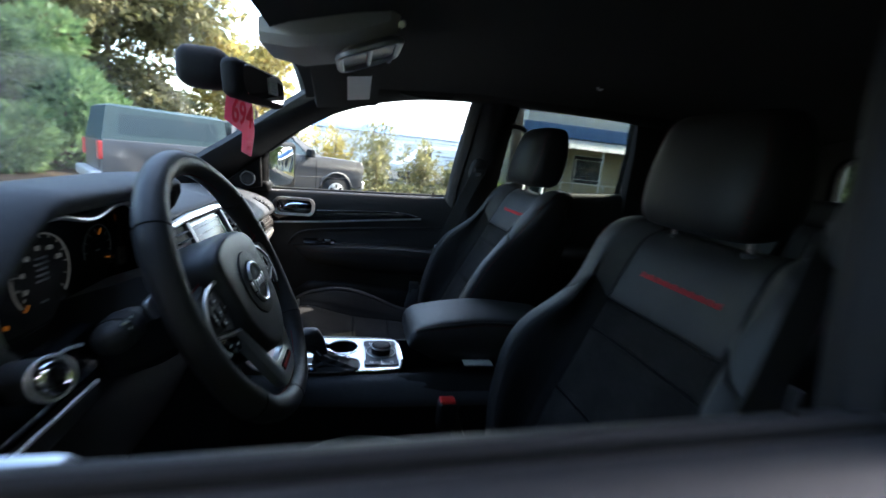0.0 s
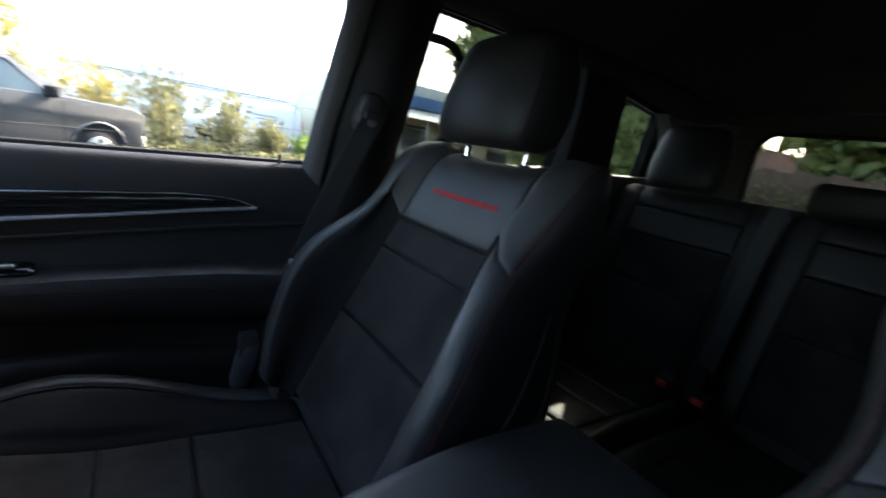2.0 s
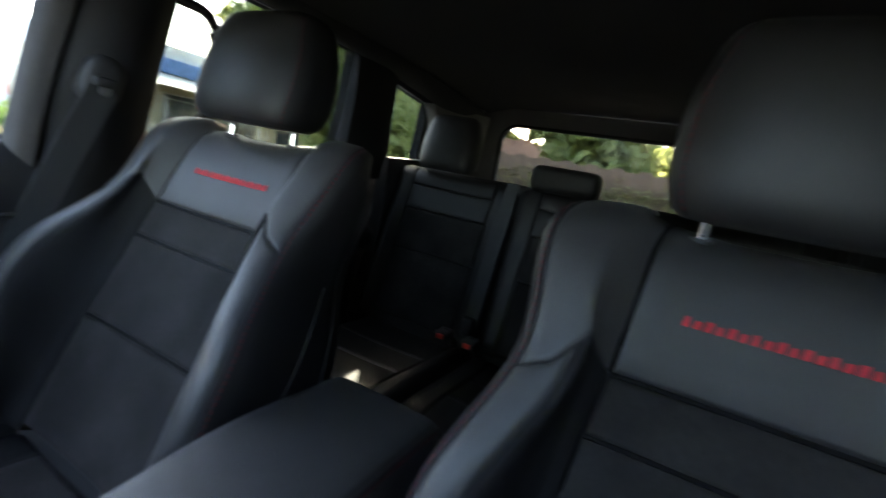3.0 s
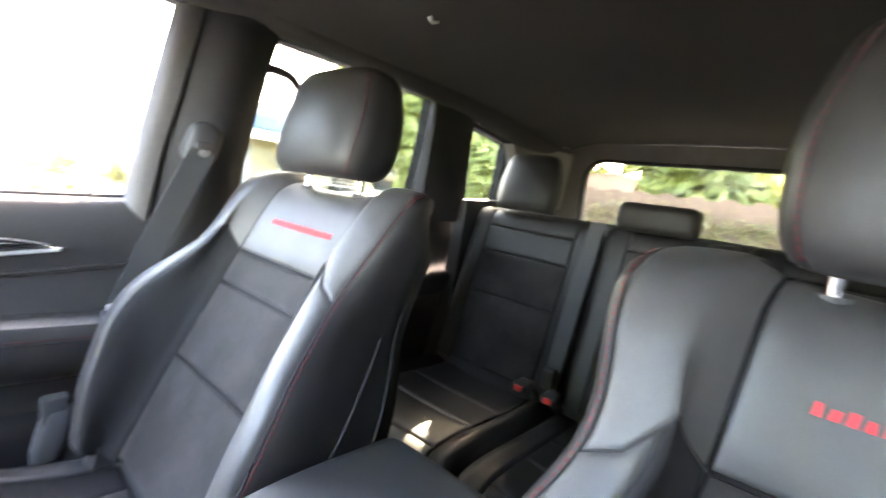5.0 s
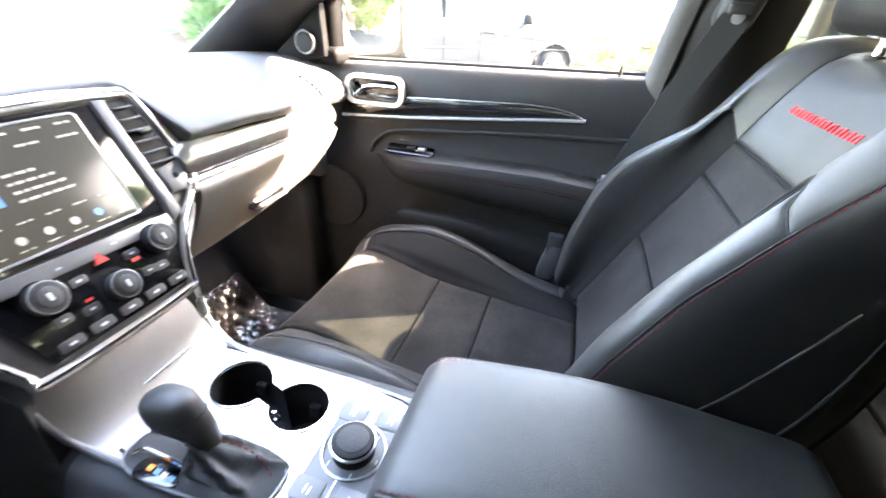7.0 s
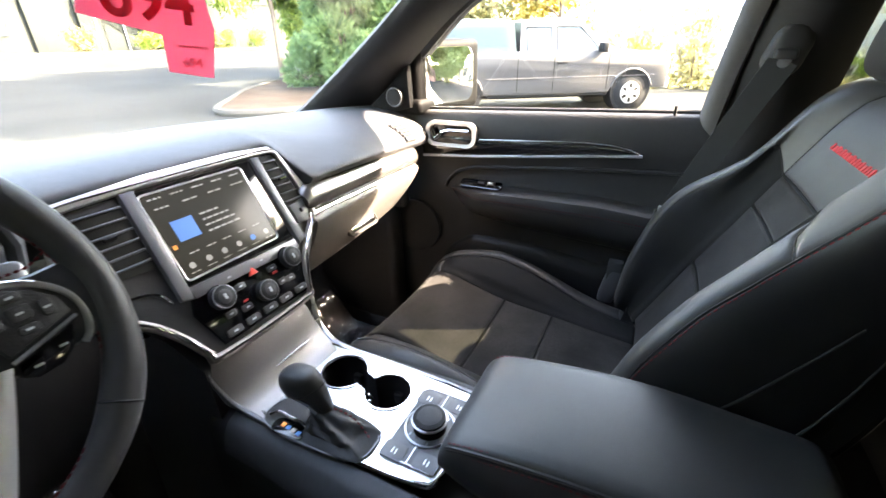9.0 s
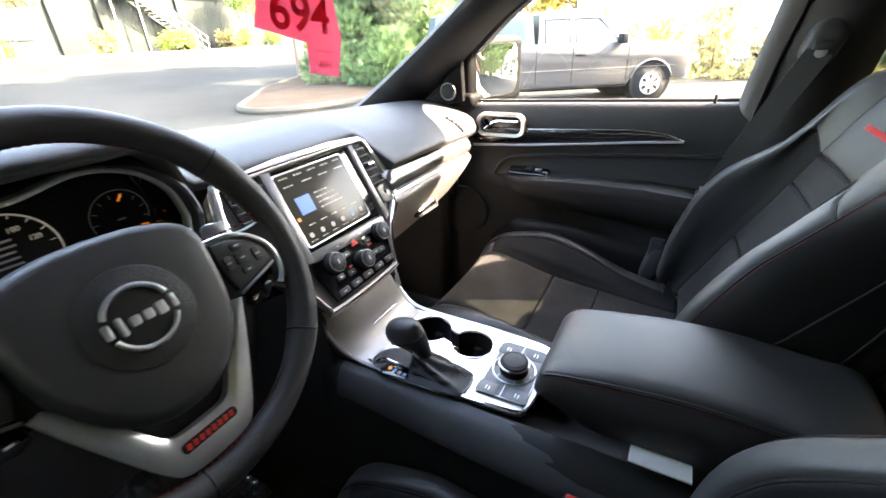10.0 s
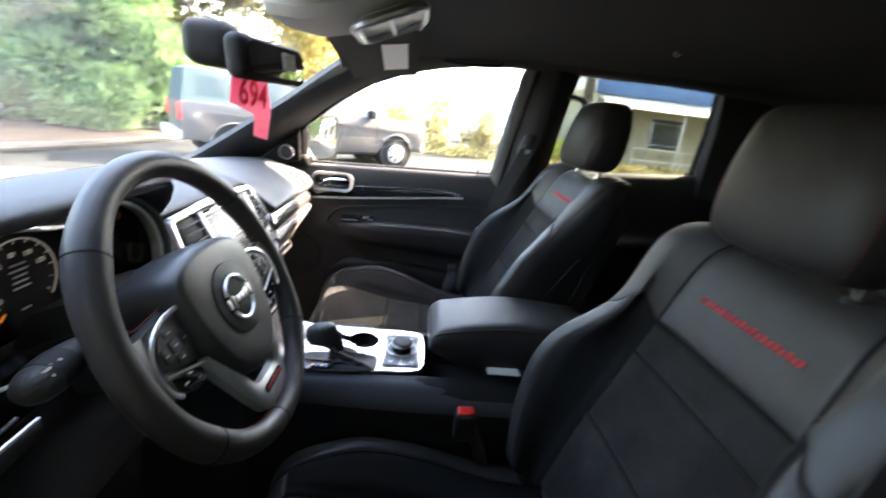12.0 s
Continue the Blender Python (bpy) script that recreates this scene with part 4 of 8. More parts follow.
        part("cushion_side", cu.patch(sx * 7.2, sx * 8.9, 0.03, 0.60, 4, 20), SIDE_VINYL, st)
        part("cushion_corner", cu.patch(sx * 2, sx * 4.1, 0.53, L - 0.02, 6, 10), LEATHER, st)
        part("stitching", cu.seam(sx * 4.25, 0.05, 0.56, 0.0006), BELT, st)
    for v in (0.215, 0.335):
        part("seam_line", tube([cu.at(-2 + 4 * k / 20 or 1e-9, v, -0.0040) for k in range(21)], 0.0030, 6), MIRROR_BLACK, st)
    # base and rails
    part("base_shield", box(cx - 0.235, cx + 0.235, 0.02, 0.52, 0.53 + dz, 0.66 + dz, 0.03), PLASTIC, st)
    for sx in (1, -1):
        part("rail", box(cx + sx * 0.19 - 0.025, cx + sx * 0.19 + 0.025, -0.05, 0.56, 0.445, 0.54 + dz, 0.01), PLASTIC, st)
    return st


passenger_seat = front_seat(0.376, 0.013)
lean = Matrix.Translation((0, -0.09, 1.19)) @ Matrix.Rotation(radians(-7), 4, "X") @ Matrix.Translation((0, 0.09, -1.19))
driver_seat = copy_thing(passenger_seat, lean @ pose(-0.380, 0.25, 0.46 - 0.013))
tagged(driver_seat, "black leather driver's seat with suede inserts and red stitching")


def rear_bench():
    rb = thing("rear_bench", "black leather rear bench with three head restraints", "car seat", (0, -0.75, 0.5))
    c, s = math.cos(radians(17)), math.sin(radians(17))

    def on(v, n=0.0):
        return (-0.86 - s * v + c * n, 0.73 + c * v + s * n)
    path = [on(-0.02), on(0.12), on(0.26), on(0.4), on(0.5), on(0.545, -0.005), on(0.57, -0.03), on(0.575, -0.07)]
    cp = [(-0.90, 0.72), (-0.78, 0.722), (-0.64, 0.735), (-0.5, 0.748), (-0.42, 0.745), (-0.375, 0.72), (-0.36, 0.67), (-0.365, 0.6)]

    def maker(W, bol, m0):
        def sec(v):
            B = bol * table([(0, 0.5), (0.15, 1), (0.35, 1), (0.5, 0.5), (0.65, 0.2)], v)
            return [(0, -0.004), (m0 * 0.5, -0.003), (m0, 0.002), (m0 + 0.02, 0.5 * B), (m0 + (W - m0) * 0.5, B), (W - 0.02, 0.8 * B), (W - 0.004, 0.2 * B - 0.01), (W, -0.03), (W - 0.003, -0.06), (W - 0.02, -0.09)]
        return sec
    for x0, W in ((0.415, 0.235), (0.0, 0.172), (-0.415, 0.235)):
        b = Padding(path, maker(W, 0.022 if x0 else 0.006, W - 0.075), False, x0)
        q = Padding(cp, maker(W, 0.02 if x0 else 0.004, W - 0.07), True, x0)
        Lb, Lc = float(b.arc[-1]), float(q.arc[-1])
        # bench leather carries the dimness of the rear cabin in its colour
        bk = part("backrest", b.core(9, 0.004, Lb - 0.003), SHADED_LEATHER, rb)
        cu = part("cushion", q.core(9, 0.004, Lc - 0.003), SHADED_LEATHER, rb)
        for v0, v1, mt in ((0.04, 0.28, SUEDE), (0.28, 0.43, SUEDE), (0.43, 0.52, SHADED_LEATHER), (0.52, Lb - 0.02, SHADED_LEATHER)):
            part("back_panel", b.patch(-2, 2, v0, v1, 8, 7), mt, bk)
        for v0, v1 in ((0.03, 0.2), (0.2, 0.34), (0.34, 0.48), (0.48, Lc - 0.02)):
            part("cushion_panel", q.patch(-2, 2, v0, v1, 8, 7), SHADED_LEATHER, cu)
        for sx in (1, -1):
            part("back_bolster", b.patch(sx * 2, sx * 7, 0.03, Lb - 0.02, 7, 16), SHADED_LEATHER, bk)
            part("cushion_bolster", q.patch(sx * 2, sx * 7, 0.03, Lc - 0.02, 7, 16), SHADED_LEATHER, cu)
    head_restraint(rb, 0.46, -1.03, 1.272, w=0.108, h=0.192, d=0.05, mat=SHADED_LEATHER, stitch=False, posts=0)
    head_restraint(rb, -0.46, -1.03, 1.272, w=0.108, h=0.192, d=0.05, mat=SHADED_LEATHER, stitch=False, posts=0)
    part("head_restraint", box(-0.068, 0.142, -1.085, -0.985, 1.262, 1.345, 0.024, 4), SHADED_LEATHER, rb)
    part("back_shell", box(-0.65, 0.65, -1.16, -1.04, 0.55, 1.27, 0.03), PLASTIC, rb)
    return rb


rear_bench()


def rear_belt(x, sx):
    bl = thing("seat_belt_stalk", "black rear seat belt buckle with a red button", "seat belt", (x, -0.82, 0.74), group="rear buckles")
    part("stalk", tube(smooth_line([(x, -0.87, 0.72), (x, -0.845, 0.76), (x + sx * 0.01, -0.80, 0.80)], 10), 0.014, 8, flat=0.6), BELT, bl)
    part("buckle", box(x + sx * 0.01 - 0.022, x + sx * 0.01 + 0.022, -0.825, -0.765, 0.775, 0.80, 0.006), PLASTIC, bl)
    part("button", box(x + sx * 0.01 - 0.011, x + sx * 0.01 + 0.011, -0.767, -0.76, 0.782, 0.797, 0.002), RED_PLASTIC, bl, "red release button")


rear_belt(0.235, 1)
rear_belt(0.165, -1)
wb = thing("seat_belt", "black rear centre seat belt hanging over the seat back", "seat belt", (0.2, -0.9, 0.75))
part("webbing", sheet(lambda u, v: Vector((0.19 + 0.045 * (u - 0.5), -0.835 - 0.165 * v + 0.012 * math.sin(v * 3), 0.75 + 0.52 * v)), 2, 16, (0, -0.002, 0)), BELT, wb)
part("buckle", box(0.172, 0.21, -0.85, -0.82, 0.79, 0.85, 0.008), PLASTIC, wb)


def front_belt(s):
    b = thing("seat_belt", "grey front seat belt hanging from the door pillar", "seat belt", (s * 0.66, 0.0, 0.6), group="front belts")
    am = Matrix.Translation((s * 0.645, -0.066, 1.325)) @ Matrix.Rotation(-s * math.pi / 2, 4, "Y") @ Matrix.Rotation(math.pi / 2 - s * 0.25, 4, "Z")
    part("anchor_cover", loft([[am @ Vector((x * k, y * k, z)) for x, y in rounded(0.060, 0.088, 0.028, 6)] for k, z in ((1.0, -0.03), (1.0, -0.004), (0.93, 0.006), (0.75, 0.011), (0.35, 0.013))]), PLASTIC, b)
    part("anchor_bolt", disc(0.011, 0.006, am @ Matrix.Translation((0, 0.016, 0.016)), 18, 0.002), SATIN, b)
    part("guide", box(min(s * 0.626, s * 0.648), max(s * 0.626, s * 0.648), -0.08, -0.045, 1.312, 1.33, 0.006), PLASTIC, b, "worn black belt guide")

    def web(u, v):
        c = crom([(0.635, -0.06, 1.31), (0.655, 0.0, 1.15), (0.66, 0.06, 0.98), (0.655, 0.10, 0.82), (0.652, 0.11, 0.62)], v * 4)
        return Vector((s * (c[0] - 0.006), c[1] + 0.045 * (u - 0.5), c[2] + 0.012 * (u - 0.5)))
    part("webbing", sheet(web, 3, 24, (s * 0.002, 0, 0)), BELT, b)
    part("tongue", box(min(s * 0.628, s * 0.645), max(s * 0.628, s * 0.645), 0.062, 0.086, 0.992, 1.012, 0.005), PLASTIC, b)
    part("tongue_plate", box(min(s * 0.63, s * 0.636), max(s * 0.63, s * 0.636), 0.068, 0.08, 1.01, 1.022, 0.002), SATIN, b)
    # lower buckle end beside the cushion
    bk = thing("belt_end_fitting", "grey belt end fitting with a chrome bolt beside the seat", "seat belt", (s * 0.652, 0.14, 0.7), group="belt end fittings")
    part("cover", loft([[Vector((s * 0.656 + x * k, 0.142 + dy + y * k, z)) for x, y in rounded(0.030, 0.046, 0.012, 4)] for k, dy, z in ((0.8, 0.012, 0.745), (1.0, 0.008, 0.765), (1.05, 0.0, 0.80), (0.95, -0.006, 0.83), (0.7, -0.008, 0.845))]), FITTING, bk)
    part("strap", box(min(s * 0.643, s * 0.668), max(s * 0.643, s * 0.668), 0.125, 0.16, 0.805, 0.86, 0.004), BELT, bk)


front_belt(1)
front_belt(-1)
for s in (1, -1):
    lp = part("seat_belt_loop", tube(smooth_line([(s * 0.632, -0.175, 1.50), (s * 0.60, -0.215, 1.485), (s * 0.585, -0.235, 1.42), (s * 0.59, -0.235, 1.33), (s * 0.625, -0.20, 1.27)], 24), 0.018, 8, flat=0.5), RUBBER)
    tagged(lp, "black webbing loop hanging behind the door pillar", "strap", group="pillar loops")


# ---------------------------------------------------------------- dashboard
def base_y(x):
    return 1.03 + 0.16 * (1 - (x / 0.64) ** 2) if abs(x) < 0.64 else 1.03


def hood_weight(x):
    return ease(-0.69, -0.5, x) * ease(-0.160, -0.25, x)


def centre_weight(x, v=1.0):
    far = 1 - ease(0.15, 0.75, v)
    return ease(-0.3, -0.17, x) * ease(0.215 + 0.34 * far, 0.175 - 0.06 * far, x)


P_SIDE = [(1.06, 1.168), (0.95, 1.185), (0.83, 1.183), (0.745, 1.168), (0.69, 1.148), (0.662, 1.132), (0.664, 1.12), (0.69, 1.113)]
P_MID = [(1.15, 1.168), (1.0, 1.2), (0.88, 1.216), (0.80, 1.216), (0.755, 1.208), (0.726, 1.196), (0.73, 1.184), (0.76, 1.176)]
P_HOOD = [(1.08, 1.168), (0.95, 1.2), (0.85, 1.245), (0.75, 1.28), (0.685, 1.286), (0.655, 1.279), (0.658, 1.266), (0.70, 1.26)]


def dash_point(x, v):
    h, c = hood_weight(x), centre_weight(x, v)
    a, b, d = (crom(p, v * 7) for p in (P_SIDE, P_MID, P_HOOD))
    y, z = a * (1 - h) * (1 - c) + b * c * (1 - h) + d * h
    y += (base_y(x) - (P_SIDE[0][0] * (1 - c) + P_MID[0][0] * c)) * max(0, 1 - v * 2.2)
    z -= 0.022 * ease(0.3, 0.7, x) * ease(0.2, 0.8, v)
    return Vector((x, y + 0.018 * ease(0.3, 0.65, x) * ease(0.5, 0.8, v), z))


dash = thing("dashboard", "black soft-touch dashboard with silver centre stack and dark trim", "dashboard", (0, 0.95, 0.9))
part("top_pad", sheet(lambda u, v: dash_point(-0.69 + 1.38 * u, v), 90, 36, (0, 0.004, -0.005)), SOFT, dash)
part("demister_slot", sheet(lambda u, v: dash_point(-0.4 + 0.8 * u, 0.06 + 0.018 * v) + Vector((0, 0, 0.002)), 30, 2, (0, 0, -0.01)), RUBBER, dash)


# passenger's trim strip, bright line and glove box
def strip_at(u, v):
    x = 0.185 + 0.475 * u
    tall = (0.048 - 0.006 * u) * (0.45 + 0.55 * math.sqrt(max(0.0, 1 - (1 - min(u / 0.05, 1)) ** 2)))
    z = 1.094 - 0.017 * u + tall * (0.5 - v)
    return Vector((x, 0.668 + 0.022 * u - 0.012 * v - 0.012 * math.sin(math.pi * v) ** 0.7 + 0.03 * ease(0.90, 1.0, u), z))


part("trim_strip", sheet(strip_at, 48, 12, (0, 0.02, 0)), WOODGRAIN, dash, "glossy warm grey grained trim strip")
part("chrome_strip", tube([(0.185 + 0.46 * t, 0.652 + 0.022 * t + 0.03 * ease(0.90, 1.0, t), 1.067 - 0.014 * t) for t in np.linspace(0, 1, 30)], 0.004, 6), SATIN, dash)


def glove_at(u, v):
    x = 0.195 + 0.455 * u
    y, z = crom([(0.652, 1.062), (0.645, 1.045), (0.665, 1.0), (0.70, 0.945), (0.735, 0.90), (0.80, 0.865)], v * 5)
    return Vector((x, y + 0.022 * u + 0.03 * ease(0.90, 1.0, u), z - 0.012 * u + 0.05 * u * u * v))


glove = part("glove_box", sheet(glove_at, 24, 24, (0, 0.03, 0)), TAUPE, dash, "warm grey glove box door, closed")
gm = Matrix(((1, 0, 0, 0.382), (0, 0.55, -0.835, 0.694), (0, 0.835, 0.55, 0.972), (0, 0, 0, 1)))
part("handle_bowl", prism(rounded(0.10, 0.036, 0.008), 0.01, gm, 0.002), PLASTIC, glove)
part("latch_bezel", tube([gm @ Vector((x, y, 0.0015)) for x, y in rounded(0.104, 0.040, 0.009)], 0.0022, 6, closed=True), PLASTIC, glove)
part("latch_plate", prism(rounded(0.088, 0.018, 0.004), 0.004, gm @ Matrix.Translation((0, 0.006, 0.0035)), 0.0012), TAUPE, glove)
part("handle", prism(rounded(0.085, 0.012, 0.004), 0.006, gm @ Matrix.Translation((0, -0.008, 0.006)), 0.002), CHROME, glove, "chrome pull handle")
part("lock", disc(0.007, 0.006, gm @ Matrix.Translation((0.0, 0.009, 0.005)), 14, 0.001), CHROME, glove)
part("lower_panel", box(0.19, 0.64, 0.87, 0.98, 0.82, 0.87, 0.015), PLASTIC, dash)
part("end_panel", box(0.645, 0.688, 0.74, 1.0, 0.90, 1.13, 0.02), PLASTIC, dash)
part("footwell_side", box(0.64, 0.71, 0.78, 1.12, 0.47, 0.9, 0.03), PLASTIC, dash)
part("footwell_side", box(-0.71, -0.64, 0.78, 1.12, 0.47, 0.9, 0.03), PLASTIC, dash)
# side demister vent near the door
sv = part("side_vent", sheet(lambda u, v: dash_point(0.572 + 0.05 * u, 0.46 + 0.25 * v) + Vector((0, -0.0012, 0.0016)), 6, 12, (0, 0.004, -0.004)), RUBBER, dash, "black side window vent with slats")
for k in range(6):
    t = (k + 0.3) / 6
    part("vent_slat", tube([dash_point(0.574 + 0.046 * q, 0.465 + 0.235 * t) + Vector((0, -0.002, 0.003)) for q in (0, 0.5, 1)], 0.0034, 6), SOFT, sv)

# ---- centre stack
TH = radians(27)
STK = Matrix(((1, 0, 0, 0.012), (0, math.sin(TH), -math.cos(TH), 0.6575), (0, math.cos(TH), math.sin(TH), 1.07), (0, 0, 0, 1)))


def stk(u, v, n=0.0):
    return STK @ Matrix.Translation((u, v, n))


right = [(0.0, 0.127), (0.10, 0.127), (0.155, 0.125), (0.168, 0.115), (0.183, 0.07), (0.19, 0.035), (0.175, -0.01), (0.135, -0.05), (0.112, -0.085), (0.097, -0.118), (0.088, -0.128), (0.0, -0.131)]
outline = right + [(-x, y) for x, y in right[-2:0:-1]]
face = part("stack_face", prism(outline, 0.03, stk(0, 0, -0.002), 0.004), PLASTIC, dash, "dark grey centre stack face")
fr_pts = [stk(*p) @ Vector((0, 0, 0.001)) for p in smooth_line([(x, y, 0) for x, y in outline] + [(outline[0][0], outline[0][1], 0)], 110)[:-1] for p in [(p.x, p.y)]]
part("stack_frame", tube(fr_pts, 0.0062, 8, closed=True, flat=0.8, up=STK.to_3x3() @ Vector((0, 0, 1))), GREYMETAL, dash, "dark silver stack surround")
part("stack_line", tube([p + STK.to_3x3() @ Vector((0, 0, 0.0045)) for p in fr_pts], 0.0021, 6, closed=True), CHROME, dash, "thin chrome line round the stack")
part("screen_surround", prism([(-0.071, 0.118), (0.115, 0.117), (0.116, -0.026), (-0.075, -0.022)], 0.006, stk(0, 0, 0.003), 0.001), GLOSS, face, "gloss black screen surround")
sc = part("screen", prism(rounded(0.160, 0.124, 0.005), 0.004, stk(0.010, 0.048, 0.0042), 0.0008), SCREEN, face, "touch screen, switched on")
part("screen_bezel", tube([stk(0.010, 0.048) @ Vector((x, y, 0.004)) for x, y in rounded(0.163, 0.127, 0.006)], 0.0015, 6, closed=True), SATIN, face, "thin silver screen edge")
band = [(-0.172, 0.112), (-0.166, 0.130), (-0.05, 0.1375), (0.08, 0.1375), (0.16, 0.131), (0.172, 0.112), (0.158, 0.1195), (0.08, 0.1225), (-0.05, 0.1225), (-0.155, 0.1185)]
for side_band, lab in (([(-0.160, 0.132), (-0.174, 0.118), (-0.184, 0.085), (-0.189, 0.05), (-0.180, 0.012), (-0.162, -0.016), (-0.156, -0.012), (-0.171, 0.015), (-0.1775, 0.05), (-0.172, 0.085), (-0.163, 0.115)], "broad satin silver frame beside the air vent"),
                       ([(0.150, 0.132), (0.172, 0.120), (0.186, 0.078), (0.1955, 0.042), (0.192, 0.006), (0.178, -0.022), (0.173, -0.016), (0.183, 0.010), (0.1815, 0.034), (0.1745, 0.076), (0.1635, 0.117)], "broad satin silver frame beside the air vent")):
    part("stack_side_band", prism(side_band, 0.012, stk(0, 0, 0.0075), 0.0025), SATIN, face, lab)
part("vent_wheel_panel", prism([(0.140, 0.0235), (0.179, 0.030), (0.180, 0.010), (0.166, -0.012), (0.143, -0.010)][::-1], 0.008, stk(0, 0, 0.006), 0.002), RIB, face, "grey panel with a vent thumbwheel")
part("vent_wheel", tube([stk(0.160, 0.013) @ Vector((0, 0, 0.0045)), stk(0.160, 0.006) @ Vector((0, 0, 0.0045))], 0.004, 12), RUBBER, face)
part("stack_top_band", prism(band[::-1], 0.012, stk(0, 0, 0.007), 0.003), SATIN, face, "broad satin silver band above the screen")
for rib in ([(-0.090, 0.121), (-0.071, 0.121), (-0.073, 0.03), (-0.077, -0.04), (-0.093, -0.036), (-0.092, 0.03)], [(0.115, 0.1195), (0.131, 0.119), (0.134, 0.03), (0.139, -0.036), (0.122, -0.042), (0.118, 0.03)]):
    part("screen_rib", prism(rib[::-1], 0.010, stk(0, 0, 0.008), 0.003), RIB, face, "grey satin rib beside the screen")
part("under_bar", prism([(-0.078, -0.0235), (-0.075, -0.041), (0.118, -0.0465), (0.117, -0.030)], 0.008, stk(0, 0, 0.0065), 0.002), RIB, face, "grey satin bar under the screen")


def mark(u0, u1, v0, v1, mat, parent, n=0.0043):
    part("screen_mark", box(u0, u1, v0, v1, n, n + 0.0006, m=STK), mat, parent)


random.seed(4)


def text_line(u, v, width, h):
    """Unreadable writing: a run of word-long bars."""
    end = u + width
    while u < end:
        w = min(random.uniform(0.004, 0.011), end - u)
        mark(u, u + w, v - h * 0.36, v + h * 0.36, LIT_TEXT, sc)
        u += w + 0.0022


for k in range(5):
    text_line(-0.062 + k * 0.032, 0.103, 0.018, 0.003)
for k in range(4):
    text_line(-0.06 + k * 0.04, 0.089, 0.022, 0.003)
mark(-0.052, -0.020, 0.037, 0.067, LIT_BLUE, sc)
for v, w in ((0.064, 0.03), (0.055, 0.045), (0.046, 0.05), (0.037, 0.055)):
    text_line(-0.008, v, w, 0.0036)
for k in range(5):
    text_line(-0.05 + 0.027 * k, 0.018, 0.014, 0.0022)
for k in range(6):
    c0 = -0.055 + 0.026 * k
    part("screen_mark", disc(0.0045, 0.0005, stk(c0, 0.002, 0.0048), 16), LIT_TEXT if k != 4 else LIT_BLUE, sc)
    text_line(c0 - 0.007, -0.008, 0.014, 0.0018)
mark(-0.066, -0.060, 0.030, 0.036, LIT_ORANGE, sc)
# vents left and right of the screen
for sx in (1, -1):
    ol = [(0.1335, 0.118), (0.161, 0.119), (0.172, 0.075), (0.179, 0.034), (0.138, 0.026)] if sx > 0 else [(-0.156, 0.117), (-0.092, 0.1185), (-0.095, 0.018), (-0.150, 0.022)]
    vt = part("air_vent", prism(ol[::-1], 0.012, stk(0, 0, 0.0015), 0.0008), RUBBER, face, "black air vent with slats")
    for k in range(6):
        t = (k + 0.6) / 6.2
        v = 0.116 - 0.092 * t
        ua, ub = (0.1345 + 0.004 * t, 0.1605 + 0.017 * t) if sx > 0 else (-0.1545 + 0.004 * t, -0.0935 - 0.002 * t)
        part("slat", box(ua, ub, -0.0012, 0.0012, 0, 0.0075, 0.0006, 1, m=stk(0, v, 0.0012) @ Matrix.Rotation(radians(14), 4, "X")), SLAT, vt)
    uc = 0.155 if sx > 0 else -0.125
    part("vent_tab", box(uc - 0.008, uc + 0.008, -0.003, 0.003, 0, 0.006, 0.002, m=stk(0, 0.072, 0.004)), RUBBER, vt)
    part("tab_edge", box(uc - 0.007, uc + 0.007, -0.0008, 0.0008, 0, 0.001, m=stk(0, 0.072, 0.0102)), CHROME, vt)
# knobs and buttons
for u, v, r in ((0.085, -0.053, 0.0175), (-0.048, -0.056, 0.0175), (0.018, -0.081, 0.0165)):
    kb = part("knob", disc(r, 0.022, stk(u, v, 0.022), 28, 0.003), RUBBER, face, "black control knob with chrome ring")
    part("knob_ring", ring(r * 0.93, 0.0012, stk(u, v, 0.0203), 30), RIB, kb)
    part("knob_skirt", disc(r * 1.12, 0.006, stk(u, v, 0.008), 28, 0.002), GLOSS, kb)
    part("knob_cap", disc(r * 0.62, 0.004, stk(u, v, 0.0235), 24, 0.001), PLASTIC, kb)
    part("knob_mark", box(-0.002, 0.002, -0.004, 0.004, 0, 0.0004, m=stk(u, v, 0.0238)), PRINT, kb)
panel_pts = [(-0.075, -0.028), (0.1, -0.028), (0.112, -0.06), (0.092, -0.118), (-0.072, -0.118), (-0.088, -0.06)]
part("climate_panel", prism(panel_pts, 0.008, stk(0, 0, 0.003), 0.002), GLOSS, face)
for k in range(5):
    u = -0.052 + 0.033 * k
    bt = part("button", prism(rounded(0.025, 0.011, 0.003), 0.006, stk(u, -0.108, 0.0065), 0.001), PLASTIC, face)
    part("button_mark", box(-0.0035, 0.0035, -0.0013, 0.0013, 0, 0.0004, m=stk(u, -0.108, 0.0067)), PRINT, bt)
for u, v in ((-0.045, -0.084), (-0.018, -0.088), (0.056, -0.082), (0.072, -0.084), (0.05, -0.055), (-0.012, -0.056), (0.04, -0.036), (-0.02, -0.036)):
    bt = part("button", prism(rounded(0.018, 0.010, 0.003), 0.006, stk(u, v, 0.006), 0.001), PLASTIC, face)
    part("button_mark", box(-0.0028, 0.0028, -0.0011, 0.0011, 0, 0.0004, m=stk(u, v, 0.0062)), PRINT, bt)
part("hazard_button", prism([(-0.008, -0.005), (0.008, -0.005), (0, 0.008)], 0.004, stk(0.018, -0.045, 0.007), 0.001), RED_PLASTIC, face, "red triangle warning button")
part("lit_mark", box(-0.005, 0.005, -0.002, 0.002, 0, 0.0006, m=stk(0.05, -0.063, 0.006)), RED_PLASTIC, face)
